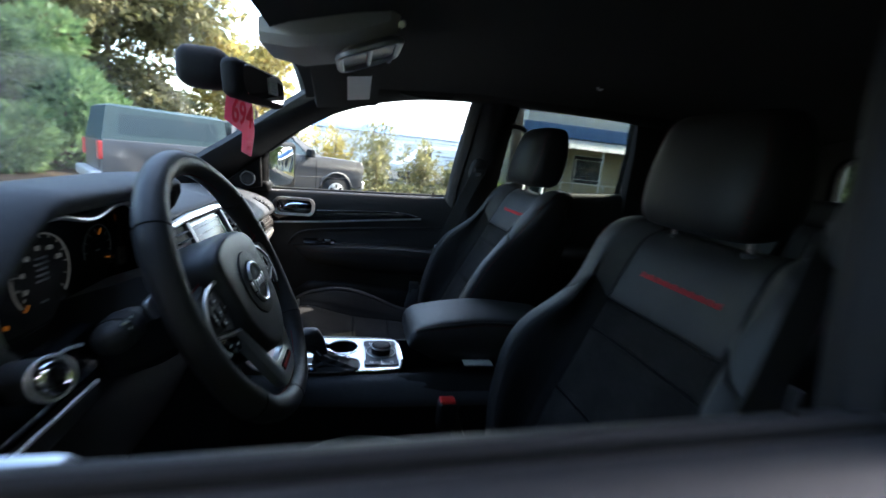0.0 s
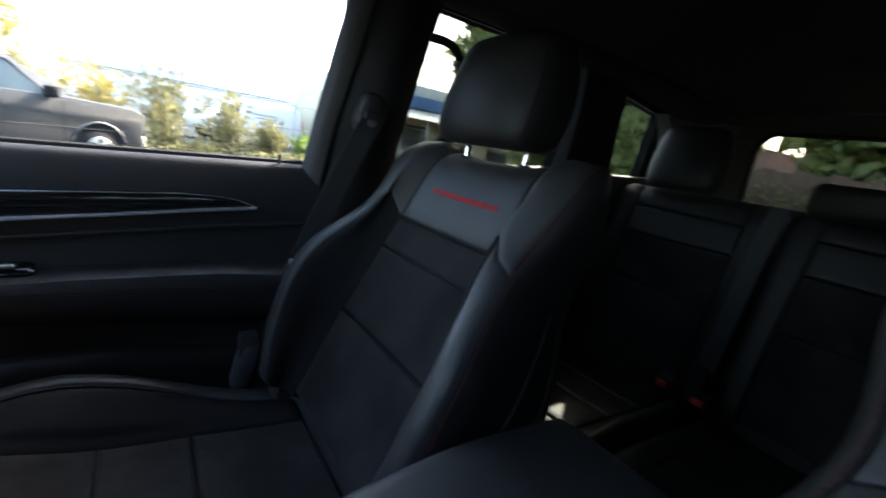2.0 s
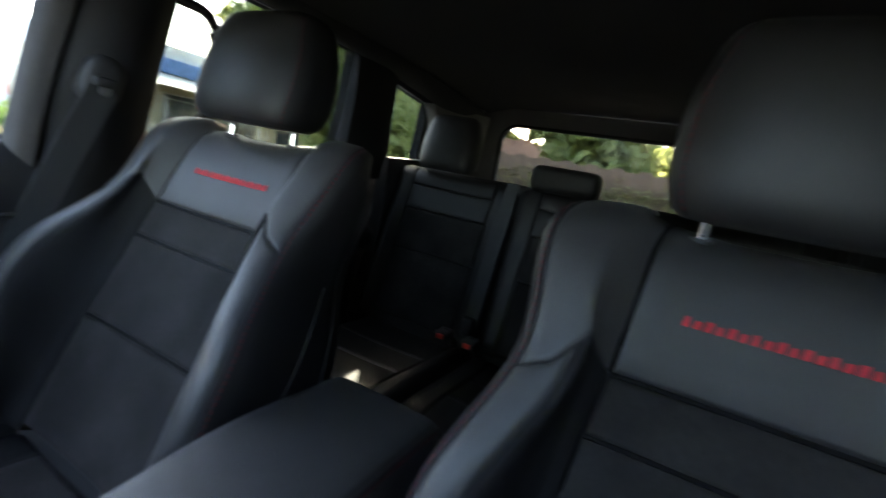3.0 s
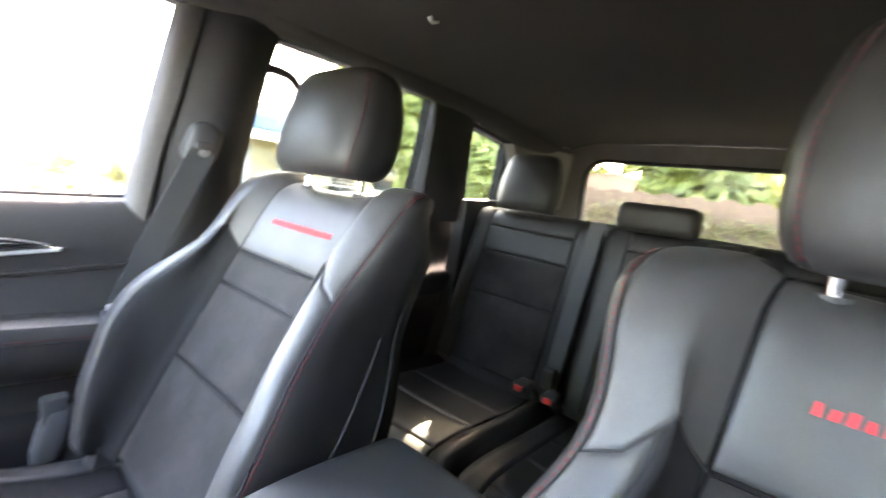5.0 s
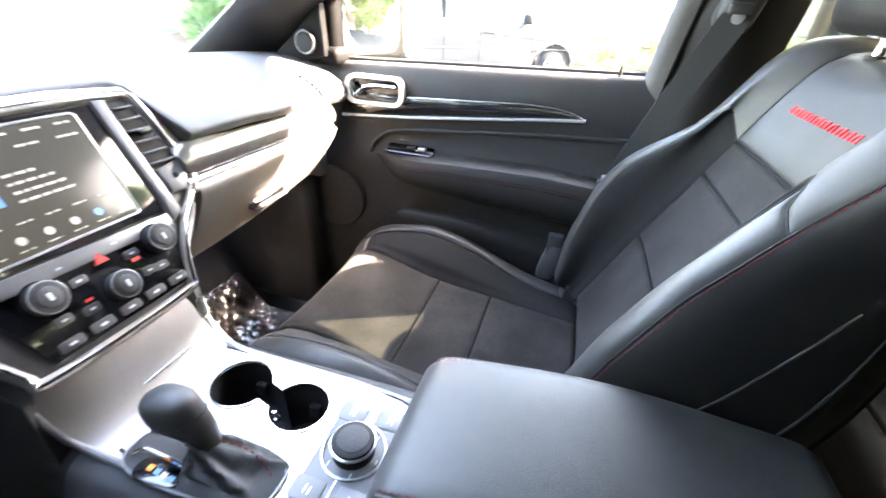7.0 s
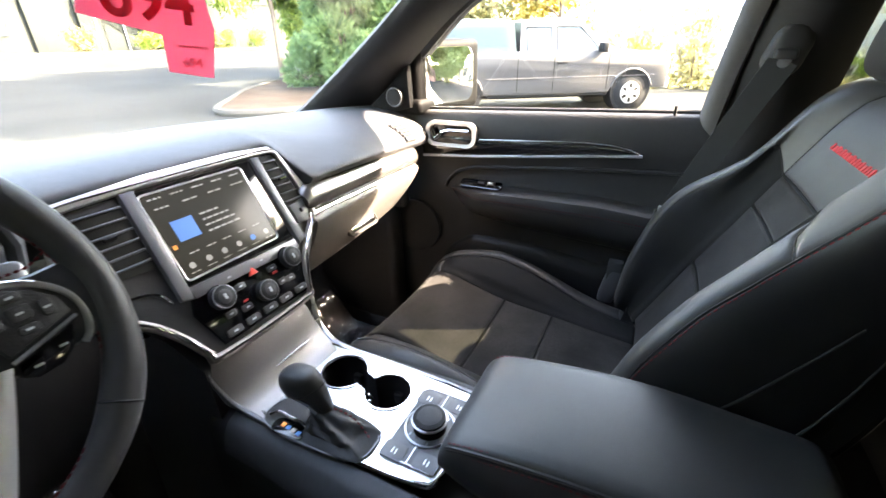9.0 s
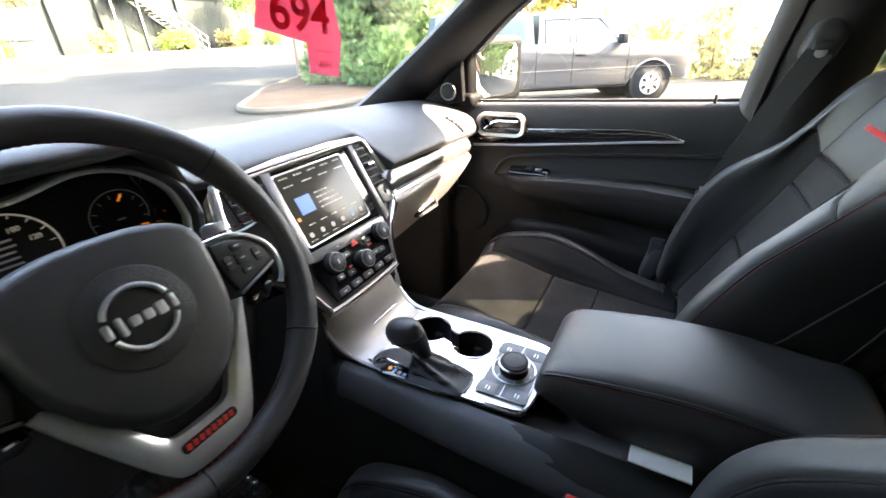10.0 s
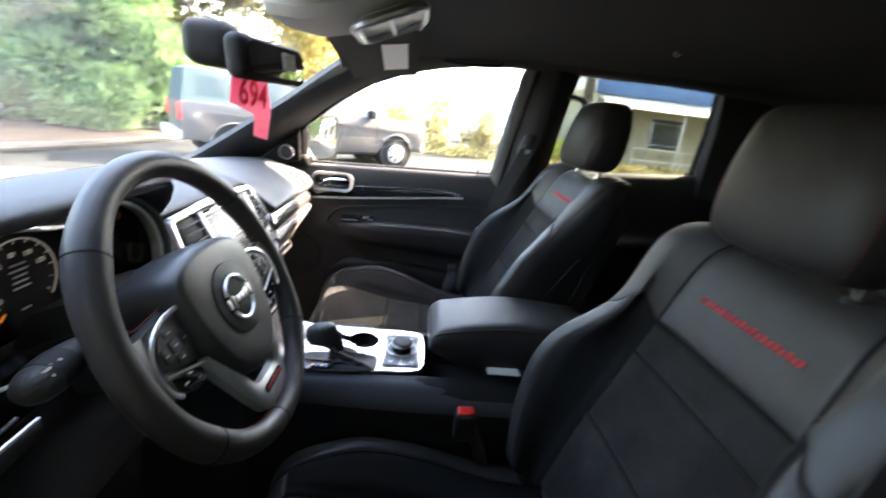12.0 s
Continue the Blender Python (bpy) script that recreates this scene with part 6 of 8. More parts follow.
# ---------------------------------------------------------------- centre console
con = thing("centre_console", "black centre console with silver plate and padded armrest", "console", (0.005, 0.2, 0.5))
ys = (0.62, 0.55, 0.46, 0.40, 0.32, 0.25, 0.18, 0.1, -0.1, -0.22)
rings = []
for y in ys:
    t = ease(0.3, 0.2, y)
    zt = 0.866 + 0.006 * t
    o = 0.012 * ease(0.56, 0.30, y)
    half = [(0.086, 0.79), (0.0865, zt), (0.094, zt - 0.001), (0.104 + 0.3 * o, zt - 0.006), (0.113 + 0.6 * o, zt - 0.018), (0.119 + o, zt - 0.036), (0.122 + o, 0.79), (0.124 + o, 0.74), (0.122 + 0.6 * o, 0.66), (0.118, 0.50)]
    rings.append([Vector((0.006, y, 0.79))] + [Vector((0.006 + x, y, z)) for x, z in half] + [Vector((0.006 - x, y, z)) for x, z in half[::-1]])
part("body", loft(rings), SIDE_VINYL, con)
# upper flanks in a lighter vinyl: light on their upward face put into colour
for sx in (1, -1):
    def shoulder(u, v, sx=sx):
        y = 0.585 - 0.60 * u
        o = 0.012 * ease(0.56, 0.30, y)
        x, z = crom([(0.090, 0.8675), (0.098, 0.8655), (0.107 + 0.3 * o, 0.8610), (0.1155 + 0.6 * o, 0.8490), (0.1215 + o, 0.8310), (0.1238 + o, 0.8150)], v * 5)
        return Vector((0.006 + sx * x, y, z))
    part("shoulder", sheet(shoulder, 26, 14, (-sx * 0.003, 0, -0.001)), SOFT, con, "soft vinyl shoulder, light from above put into its grey")
ZP = 0.873
PL = Matrix.Translation((0.006, 0.41, ZP))
plate_o = [(-0.083, 0.135), (-0.06, 0.15), (0.07, 0.158), (0.088, 0.148), (0.088, -0.13), (0.06, -0.145), (-0.055, -0.145), (-0.078, -0.128)]
CUPS = ((0.046, 0.488, 0.0375), (0.040, 0.402, 0.0365))


def twin_cup(inset=0.0):
    """Outline of two round wells joined by a narrow neck."""
    (x1, y1, r1), (x2, y2, r2) = CUPS
    g = 0.42
    return ([(x1 + (r1 - inset) * math.cos(a), y1 + (r1 - inset) * math.sin(a)) for a in np.linspace(-math.pi / 2 + g, 1.5 * math.pi - g, 30)]
            + [(x2 + (r2 - inset) * math.cos(a), y2 + (r2 - inset) * math.sin(a)) for a in np.linspace(math.pi / 2 + g, 2.5 * math.pi - g, 30)])


def holed_plate(outline, holes, z0, z1):
    """A plate with holes right through it."""
    bm = bmesh.new()
    loops = [[(x, y) for x, y in outline]] + [list(h) for h in holes]
    es, allv = [], []
    for lp in loops:
        vs = [bm.verts.new((x, y, z1)) for x, y in lp]
        es += [bm.edges.new((vs[k], vs[(k + 1) % len(vs)])) for k in range(len(vs))]
    bmesh.ops.triangle_fill(bm, use_beauty=True, edges=es)
    r = bmesh.ops.extrude_face_region(bm, geom=list(bm.faces))
    for v in r["geom"]:
        if isinstance(v, bmesh.types.BMVert):
            v.co.z = z0
    return bm


plate_o = soften(plate_o)
plate = part("console_plate", holed_plate([(x + 0.006, y + 0.41) for x, y in plate_o], [twin_cup()], ZP - 0.012, ZP), BRUSHED, con, "bright silver console plate", 30)
part("plate_rim", tube([PL @ Vector((x * 1.01, y * 1.01, -0.002)) for x, y in plate_o], 0.0035, 6, closed=True), CHROME, plate)
# cup holders: deep dark wells that meet in a neck, with a bright rim
bm = loft([[Vector((x, y, z)) for x, y in twin_cup(q)] for q, z in ((0.0, ZP - 0.001), (0.0012, ZP - 0.02), (0.003, ZP - 0.065), (0.005, ZP - 0.07))], caps=False)
bm.faces.new([bm.verts.new((x, y, ZP - 0.0702)) for x, y in twin_cup(-0.001)])
cup = part("cup_holder", bm, RUBBER, plate, "deep black twin cup holder")
part("cup_rim", tube([(x, y, ZP + 0.0002) for x, y in twin_cup()], 0.0021, 6, closed=True), CHROME, cup)
for x, y, r in CUPS:
    part("cup_mark", box(x - 0.003, x + 0.003, y - 0.002, y + 0.012, ZP - 0.0696, ZP - 0.069), WHITE, cup)
    part("rubber_tongue", box(x + r - 0.012, x + r - 0.003, y - 0.008, y + 0.008, ZP - 0.05, ZP - 0.03, 0.003), RUBBER, cup)
part("cup_bridge", tube([(0.026, 0.428 + 0.007 * math.sin(a), ZP - 0.012 + 0.007 * math.cos(a)) for a in np.linspace(0, math.tau, 17)[:-1]], 0.0018, 6, closed=True), CHROME, cup)
# shifter
sh = thing("gear_selector", "black leather gear selector with a gaiter and red stitching", "gear lever", (-0.045, 0.44, ZP))
gate = soften([(-0.082, 0.535), (-0.045, 0.535), (-0.022, 0.505), (-0.022, 0.365), (-0.07, 0.362), (-0.086, 0.385), (-0.092, 0.50)])
part("gate", prism([(x, y) for x, y in gate], 0.006, Matrix.Translation((0, 0, ZP + 0.003)), 0.001), PLASTIC, sh)
part("gate_rim", tube([(x, y, ZP + 0.002) for x, y in gate], 0.0018, 6, closed=True), RIB, sh)
gt = []
for k in range(21):
    t = k / 20
    fold = 0.0028 * math.sin(t * 24) * (1 - t)
    cx0, cy0 = -0.054 + 0.008 * t, 0.414 + 0.038 * t ** 0.8
    w, l = 0.033 * (1 - 0.64 * t ** 0.8) + fold, 0.050 * (1 - 0.74 * t ** 0.8) + fold
    z = ZP + 0.003 + 0.027 * t
    pw = 0.45 + 0.5 * t
    gt.append([Vector((cx0 + w * math.copysign(abs(math.cos(a)) ** pw, math.cos(a)) * (1 + 0.04 * math.sin(3 * a + 5 * t)), cy0 + l * math.copysign(abs(math.sin(a)) ** pw, math.sin(a)) * (1 + 0.03 * math.sin(5 * a)), z + 0.003 * (1 - t) * t * 4 * math.sin(6 * a + 7 * t))) for a in np.linspace(0, math.tau, 41)[:-1]])
part("gaiter", loft(gt), SIDE_VINYL, sh, "wrinkled leather gaiter")
part("stitching", stitches([(-0.048 + 0.010 * math.sin(3 * t), 0.372 + 0.07 * t, ZP + 0.0105 + 0.0225 * t) for t in np.linspace(0, 1, 14)], 0.0012), RED, sh)
kn = []
for y, z, w, l, lean in ((0.440, 0.010, 0.0095, 0.0100, 0.15), (0.445, 0.020, 0.0102, 0.0120, 0.2), (0.451, 0.030, 0.0125, 0.0155, 0.25), (0.458, 0.039, 0.0155, 0.0200, 0.32), (0.4665, 0.0455, 0.0185, 0.0265, 0.40), (0.4770, 0.0510, 0.0206, 0.0325, 0.44), (0.482, 0.058, 0.0212, 0.0345, 0.40), (0.485, 0.066, 0.0208, 0.0335, 0.34), (0.486, 0.0735, 0.0190, 0.0305, 0.28), (0.486, 0.0790, 0.0155, 0.0250, 0.22), (0.486, 0.0825, 0.0100, 0.0160, 0.2), (0.486, 0.084, 0.003, 0.005, 0.2)):
    kn.append([Vector((-0.046 + w * math.copysign(abs(math.cos(a)) ** 0.85, math.cos(a)), y + l * math.copysign(abs(math.sin(a)) ** 0.85, math.sin(a)) * math.cos(lean), ZP + z - l * math.sin(a) * math.sin(lean))) for a in np.linspace(0, math.tau, 41)[:-1]])
knob = part("knob", loft(kn), LEATHER, sh, "black leather selector knob")
part("knob_collar", tube([p + (p - Vector((-0.046, 0.440, ZP + 0.010))) * 0.05 for p in kn[0]], 0.0018, 6, closed=True), SATIN, knob, "thin silver collar")
part("neck_accent", tube([p + Vector((-0.0008, 0, 0)) for p in (kn[1][20], kn[2][20], kn[3][20])], [0.0016, 0.0022, 0.0012], 6), SATIN, knob, "slim silver accent")
part("knob_seam", tube([p + (p - Vector((-0.046, 0.477, p.z))) * 0.012 for p in kn[5]], 0.0010, 5, closed=True), RUBBER, knob)
for sx in (1, -1):
    part("knob_seam", tube([r[(20 - k) % 40 if sx < 0 else k] + Vector((sx * 0.0004, 0, 0)) for r, k in ((kn[1], 35), (kn[2], 36), (kn[3], 37), (kn[4], 38), (kn[5], 39))], 0.0008, 5), RUBBER, knob)
disp = part("position_display", prism(rounded(0.024, 0.056, 0.011), 0.004, Matrix.Translation((-0.079, 0.482, ZP + 0.006)) @ Matrix.Rotation(radians(6), 4, "Z"), 0.001), GLOSS, sh)
part("display_loop", tube(smooth_line([(-0.074, 0.525, ZP + 0.006), (-0.066, 0.515, ZP + 0.008), (-0.066, 0.495, ZP + 0.008), (-0.067, 0.47, ZP + 0.008), (-0.072, 0.452, ZP + 0.006)], 20), 0.002, 6), CHROME, disp)
for k, mt in enumerate((LIT_BLUE, LIT, LIT_BLUE, LIT_ORANGE)):
    part("lit_mark", box(-0.003, 0.003, -0.003, 0.003, 0, 0.0006, m=Matrix.Translation((-0.082 + 0.001 * k, 0.465 + 0.0095 * k, ZP + 0.0062))), mt, disp)
# terrain dial
td = part("dial_panel", prism(rounded(0.125, 0.075, 0.008), 0.005, Matrix.Translation((0.008, 0.312, ZP + 0.0035)), 0.001), KEY_GREY, con, "dark grey dial panel with flush keys")
for x, y in ((0.052, 0.336), (0.055, 0.29), (-0.045, 0.336), (-0.043, 0.29)):
    b0 = part("button", prism(rounded(0.025, 0.033, 0.004), 0.003, Matrix.Translation((x, y, ZP + 0.0042)), 0.0004), KEY_GREY, td)
    part("button_mark", box(x - 0.004, x + 0.004, y + 0.001, y + 0.003, ZP + 0.004, ZP + 0.0046), WHITE, b0)
    part("button_mark", box(x - 0.005, x + 0.003, y - 0.004, y - 0.002, ZP + 0.004, ZP + 0.0046), WHITE, b0)
part("panel_rim", tube([(0.008 + x, 0.312 + y, ZP + 0.003) for x, y in rounded(0.126, 0.076, 0.008)], 0.0012, 6, closed=True), SATIN, td)
part("dial_base", ring(0.034, 0.0014, Matrix.Translation((0.008, 0.312, ZP + 0.005)), 40), SATIN, td)
for x, y in ((0.055, 0.313), (-0.043, 0.313)):
    part("key_divider", box(x - 0.014, x + 0.014, y - 0.0007, y + 0.0007, ZP + 0.003, ZP + 0.0046), SATIN, td)
dl = part("dial", disc(0.023, 0.02, Matrix.Translation((0.008, 0.312, ZP + 0.024)), 36, 0.003), RUBBER, td, "round drive mode dial")
part("dial_ring", ring(0.0232, 0.002, Matrix.Translation((0.008, 0.312, ZP + 0.019)), 40), SATIN, dl)
part("dial_top", disc(0.017, 0.002, Matrix.Translation((0.008, 0.312, ZP + 0.0248)), 30, 0.0008), PLASTIC, dl)
for k in range(6):
    a = radians(60 * k + 20)
    part("dial_mark", box(-0.003, 0.003, -0.001, 0.001, 0, 0.0005, m=Matrix.Translation((0.008 + 0.029 * math.cos(a), 0.312 + 0.029 * math.sin(a), ZP + 0.0037))), PRINT, td)
# armrest lid: rises towards its back, with a ridged seam along both long edges
def lid_top(y):
    return soft_table([(-0.13, 0.984), (-0.02, 0.994), (0.03, 0.999), (0.09, 1.0), (0.16, 0.992), (0.21, 0.983), (0.26, 0.968)], y)


HALF = ((0.4, -0.012), (0.70, -0.004), (0.84, 0.012), (0.885, 0.035), (0.910, 0.070), (0.920, 0.10), (0.955, 0.17), (0.99, 0.30), (1.0, 0.45), (0.985, 0.62), (0.94, 0.80), (0.84, 0.94), (0.6, 1.0))
ar = []
ends = [(0.257 - 0.030 * (1 - math.cos(a)), 0.024 * (1 - math.sin(a))) for a in np.linspace(0, math.pi / 2, 11)]
ends += [(y, 0.0) for y in np.linspace(0.21, -0.08, 14)] + [(-0.084 - 0.03 * math.sin(a), 0.03 * (1 - math.cos(a))) for a in np.linspace(0.2, math.pi / 2, 6)]
for y, inset in ends:
    zt, zb = lid_top(y) - inset, 0.884 + 0.034 * ease(0.17, 0.257, y) + 0.3 * inset
    w, h = 0.087 - 0.45 * inset, zt - zb
    ar.append([Vector((0.003 + x * w, y, zt - q * h)) for x, q in [(0.0, -0.016)] + list(HALF) + [(-x, q) for x, q in HALF[::-1]]])
lid = part("armrest", loft(ar), LEATHER, con, "padded black leather armrest lid")
for sx in (1, -1):
    seam = [r[5] if sx > 0 else r[-5] for r in ar[6:-3]]
    part("seam_ridge", tube(seam, 0.0019, 6), LEATHER, lid)
    part("seam_line", tube([p + Vector((sx * 0.0012, 0, -0.0028)) for p in seam], 0.0010, 5), RUBBER, lid)
    for dx, dz in ((-0.0030, 0.0030), (0.0022, -0.0062)):
        part("stitching", stitches([p + Vector((sx * dx, 0, dz)) for p in seam], 0.0010, 0.0042, 0.0022), RED, lid)
part("rear_face", box(-0.10, 0.112, -0.25, -0.215, 0.5, 0.86, 0.02), PLASTIC, con)

# buckle beside the driver's seat, and the card stuck next to the console
bu = thing("seat_belt_stalk", "black front seat belt buckle with a red button", "seat belt", (-0.145, 0.15, 0.7), group="front buckles")
part("stalk", tube([(-0.142, 0.10, 0.64), (-0.145, 0.135, 0.74), (-0.146, 0.162, 0.81)], 0.013, 8), PLASTIC, bu)
part("buckle", box(-0.162, -0.130, 0.150, 0.194, 0.775, 0.838, 0.006), SIDE_VINYL, bu)
part("button", box(-0.158, -0.134, 0.157, 0.190, 0.834, 0.843, 0.003), RED_PLASTIC, bu, "red release button")
pc = part("paper_card", box(-0.099, -0.070, 0.062, 0.130, 0.896, 0.8985), WHITE)
tagged(pc, "white paper card stuck under the armrest lid", "paper")


# ---------------------------------------------------------------- overhead and mirror
OVERHEAD = material("light_grey_overhead_plastic", (0.42, 0.41, 0.38), 0.6, vary=0.06, scale=200, bump=0.15, bump_scale=700, spec=0.3)
oc = thing("overhead_console", "grey overhead console with a framed reading lamp", "overhead console", (0.0, 0.42, 1.57))
part("body", loft([[Vector((x, y, z)) for x, z in ((-w, zt), (w, zt), (w * 0.98, zb + 0.015), (w * 0.82, zb), (-w * 0.82, zb), (-w * 0.98, zb + 0.015))] for y, w, zt, zb in ((0.33, 0.07, 1.62, 1.595), (0.35, 0.095, 1.62, 1.572), (0.42, 0.108, 1.60, 1.54), (0.52, 0.108, 1.58, 1.517), (0.58, 0.085, 1.56, 1.522))]), OVERHEAD, oc)
om = Matrix(((1, 0, 0, 0.0), (0, 0.92, 0.38, 0.385), (0, -0.38, 0.92, 1.545), (0, 0, 0, 1)))
lens = part("lamp_lens", prism(rounded(0.15, 0.11, 0.03), 0.012, om @ Matrix.Rotation(math.pi, 4, "X") @ Matrix.Translation((0, 0, 0.004)), 0.002), LENS, oc, "frosted reading lamp lens")
part("lamp_frame", tube([om @ Vector((x, y, -0.004)) for x, y in rounded(0.165, 0.125, 0.034)], 0.008, 8, closed=True), SATIN, oc, "satin silver lamp frame")
part("lamp_bar", tube([om @ Vector((-0.08, 0.0, -0.006)), om @ Vector((0.08, 0.0, -0.006))], 0.005, 8), SATIN, lens)


def sun_visor(s):
    v = thing("sun_visor", "black sun visor folded up" + (" with a white label" if s > 0 else ""), "sun visor", (s * 0.36, 0.42, 1.56), group="sun visors")

    def fn(a, b):
        x = 0.155 + 0.40 * a
        y = 0.34 + 0.19 * b
        return Vector((s * x, y, 1.600 - 0.030 * b - 0.098 * a ** 1.5))
    part("panel", sheet(fn, 12, 8, (0, 0.008, 0.018)), HEADLINER, v)
    part("clip", tube([(s * 0.155, 0.335, 1.567), (s * 0.13, 0.33, 1.575)], 0.006, 8), SATIN, v)
    if s > 0:
        part("label", sheet(lambda a, b: fn(0.50 + 0.38 * a, 0.14 + 0.36 * b) + Vector((-0.0008, -0.0003, -0.0018)), 6, 2, (0, 0.0003, 0.0008)), WHITE, v, "white warning label")


sun_visor(1), sun_visor(-1)


def grab_handle(s):
    g = thing("grab_handle", "black folding grab handle on the roof rail", "grab handle", (s * 0.6, 0.15, 1.57), group="grab handles")
    part("grip", tube(smooth_line([(s * 0.605, 0.26, 1.563), (s * 0.585, 0.245, 1.555), (s * 0.58, 0.17, 1.553), (s * 0.582, 0.09, 1.56), (s * 0.605, 0.075, 1.572)], 18), 0.009, 8, flat=0.7), PLASTIC, g)


grab_handle(1), grab_handle(-1)
hk = thing("coat_hook", "small grey coat hook on the roof lining", "hook", (0.35, -0.34, 1.6))
part("hook", tube(smooth_line([(0.345, -0.335, 1.622), (0.342, -0.342, 1.613), (0.336, -0.35, 1.616)], 8), 0.003, 8), SATIN, hk)

mr = thing("rear_view_mirror", "black rear-view mirror with a white sticker", "mirror", (-0.02, 0.62, 1.45))
my = math.atan2(-0.055, 0.248)
mm = Matrix.Translation((0.009, 0.588, 1.455)) @ Matrix.Rotation(my, 4, "Z") @ Matrix.Rotation(radians(-6), 4, "X")
part("housing", box(-0.110, 0.105, -0.004, 0.034, -0.035, 0.035, 0.016, 5, m=mm), RUBBER, mr)
part("mirror_glass", prism(rounded(0.186, 0.052, 0.02), 0.003, mm @ Matrix.Translation((0, -0.0045, 0)) @ Matrix.Rotation(math.pi / 2, 4, "X")), MIRROR, mr)
lb = part("sticker", prism(rounded(0.04, 0.03, 0.001, 2), 0.001, mm @ Matrix.Translation((0.035, -0.0068, 0.004)) @ Matrix.Rotation(math.pi / 2, 4, "X")), WHITE, mr, "white paper sticker")
for k in range(4):
    part("text_bar", box(-0.014, 0.014 - 0.006 * (k % 2), -0.0008, 0.0008, -0.001, 0.0003, m=mm @ Matrix.Translation((0.035, -0.0072, 0.012 - 0.006 * k)) @ Matrix.Rotation(math.pi / 2, 4, "X")), PRINT, lb)
part("sensor_pod", box(-0.048, 0.022, 0.645, 0.735, 1.434, 1.510, 0.026, 5), RUBBER, mr)
part("stem", tube([(-0.02, 0.62, 1.455), (-0.02, 0.68, 1.49)], 0.012, 8), PLASTIC, mr)

tag = thing("hang_tag", "pink paper hang tag with printed number, hanging from the mirror", "tag", (-0.02, 0.62, 1.42))
TG = Matrix.Translation((-0.022, 0.623, 1.373)) @ Matrix.Rotation(radians(-10), 4, "Z") @ Matrix.Rotation(radians(6), 4, "Y") @ Matrix.Rotation(math.pi / 2, 4, "X")


def tag_curl(x, y):
    return TG @ Vector((x, y, 0.010 * math.sin(3 + y * 30) * (y + 0.05) * 5))


pts = [(-0.052, 0.075), (-0.03, 0.085), (0.03, 0.085), (0.052, 0.075), (0.066, 0.0), (0.064, -0.012), (0.058, -0.055), (0.008, -0.05), (0.006, -0.012), (-0.068, 0.0)]
bm = bmesh.new()
bm.faces.new([bm.verts.new(tag_curl(x, y)) for x, y in pts])
card = part("card", sheet_of(bm, (0, 0.0006, 0)), PINK, tag)
TL = TG @ Matrix.Translation((0, 0, 0.0035))
lettering("694", 0.062, TL @ Matrix.Translation((-0.002, 0.002, 0)), INK, card, "number")
lettering("694", 0.015, TL @ Matrix.Translation((0.034, -0.044, 0)), FAINT_INK, card, "number")
part("text_bar", box(-0.018, 0.018, -0.0012, 0.0012, -0.0004, 0.0002, m=TL @ Matrix.Translation((0.036, -0.022, 0))), FAINT_INK, card)
part("loop", tube([tag_curl(0, 0.085), (-0.02, 0.63, 1.475)], 0.012, 6, flat=0.05), PINK, tag)

# ---------------------------------------------------------------- floor mats under plastic film
def mat_at(s):
    m = thing("floor_mat", "dark brown floor mat under crinkled clear plastic", "floor mat", (s * 0.38, 0.82, 0.46), group="floor mats")
    part("mat", sheet(lambda u, v: Vector((s * (0.16 + 0.44 * u), 0.60 + 0.44 * v, 0.462 + 0.10 * ease(0.75, 1, v) + 0.006 * noise.noise((u * 6, v * 6, s)))), 16, 16, (0, 0, -0.012)), MATBROWN, m)

    def film(u, v):
        x, y = s * (0.165 + 0.43 * u), 0.61 + 0.42 * v
        n1 = 0.5 * noise.noise((x * 22, y * 22, 3.3)) + 0.55 * (1 - abs(noise.noise((x * 40, y * 75, 1.7)))) ** 3 + 0.3 * (1 - abs(noise.noise((x * 130, y * 70, 5.1)))) ** 4
        return Vector((x, y, 0.472 + 0.10 * ease(0.75, 1, v) + 0.008 * n1))
    f = part("plastic_film", sheet(film, 110, 110, (0, 0, -0.0006)), FILM, m, "crinkled clear plastic film", 25)
    f.visible_shadow = False


MATBROWN = material("dark_brown_mat", (0.045, 0.03, 0.028), 0.9, vary=0.4, scale=400, bump=0.6, bump_scale=700, blotch=0.15)
mat_at(1), mat_at(-1)

# ---------------------------------------------------------------- outside
ASPHALT = material("worn_asphalt", (0.020, 0.0212, 0.0196), 0.9, vary=0.25, scale=30, bump=0.6, bump_scale=60, blotch=0.22, blotch_scale=0.35, spec=0.1)
CONCRETE = material("pale_concrete", (0.062, 0.060, 0.054), 0.9, vary=0.12, scale=8, bump=0.3, bump_scale=40, blotch=0.12, blotch_scale=0.8, spec=0.1)
STUCCO = material("pale_painted_wall", (0.026, 0.030, 0.0275), 0.85, vary=0.05, scale=3, bump=0.2, bump_scale=30, blotch=0.05, blotch_scale=0.3, spec=0.1)
MULCH = material("brown_mulch", (0.045, 0.033, 0.024), 1.0, vary=0.5, scale=12, bump=1.0, bump_scale=30, blotch=0.2, blotch_scale=1.5, spec=0.1)
TRUCKGLASS = material("bluish_truck_glass", (0.06, 0.085, 0.10), 0.3, vary=0.2, scale=1.5, spec=0.2)
SHELLGLASS = material("dull_tinted_shell_glass", (0.02, 0.035, 0.04), 0.35, vary=0.1, scale=2, spec=0.3)
DARKGLASS = material("dark_window_glass", (0.03, 0.04, 0.05), 0.06, vary=0.1, scale=2)
BARK = material("bark", (0.12, 0.09, 0.07), 0.95, vary=0.4, scale=10, bump=0.8, bump_scale=20)
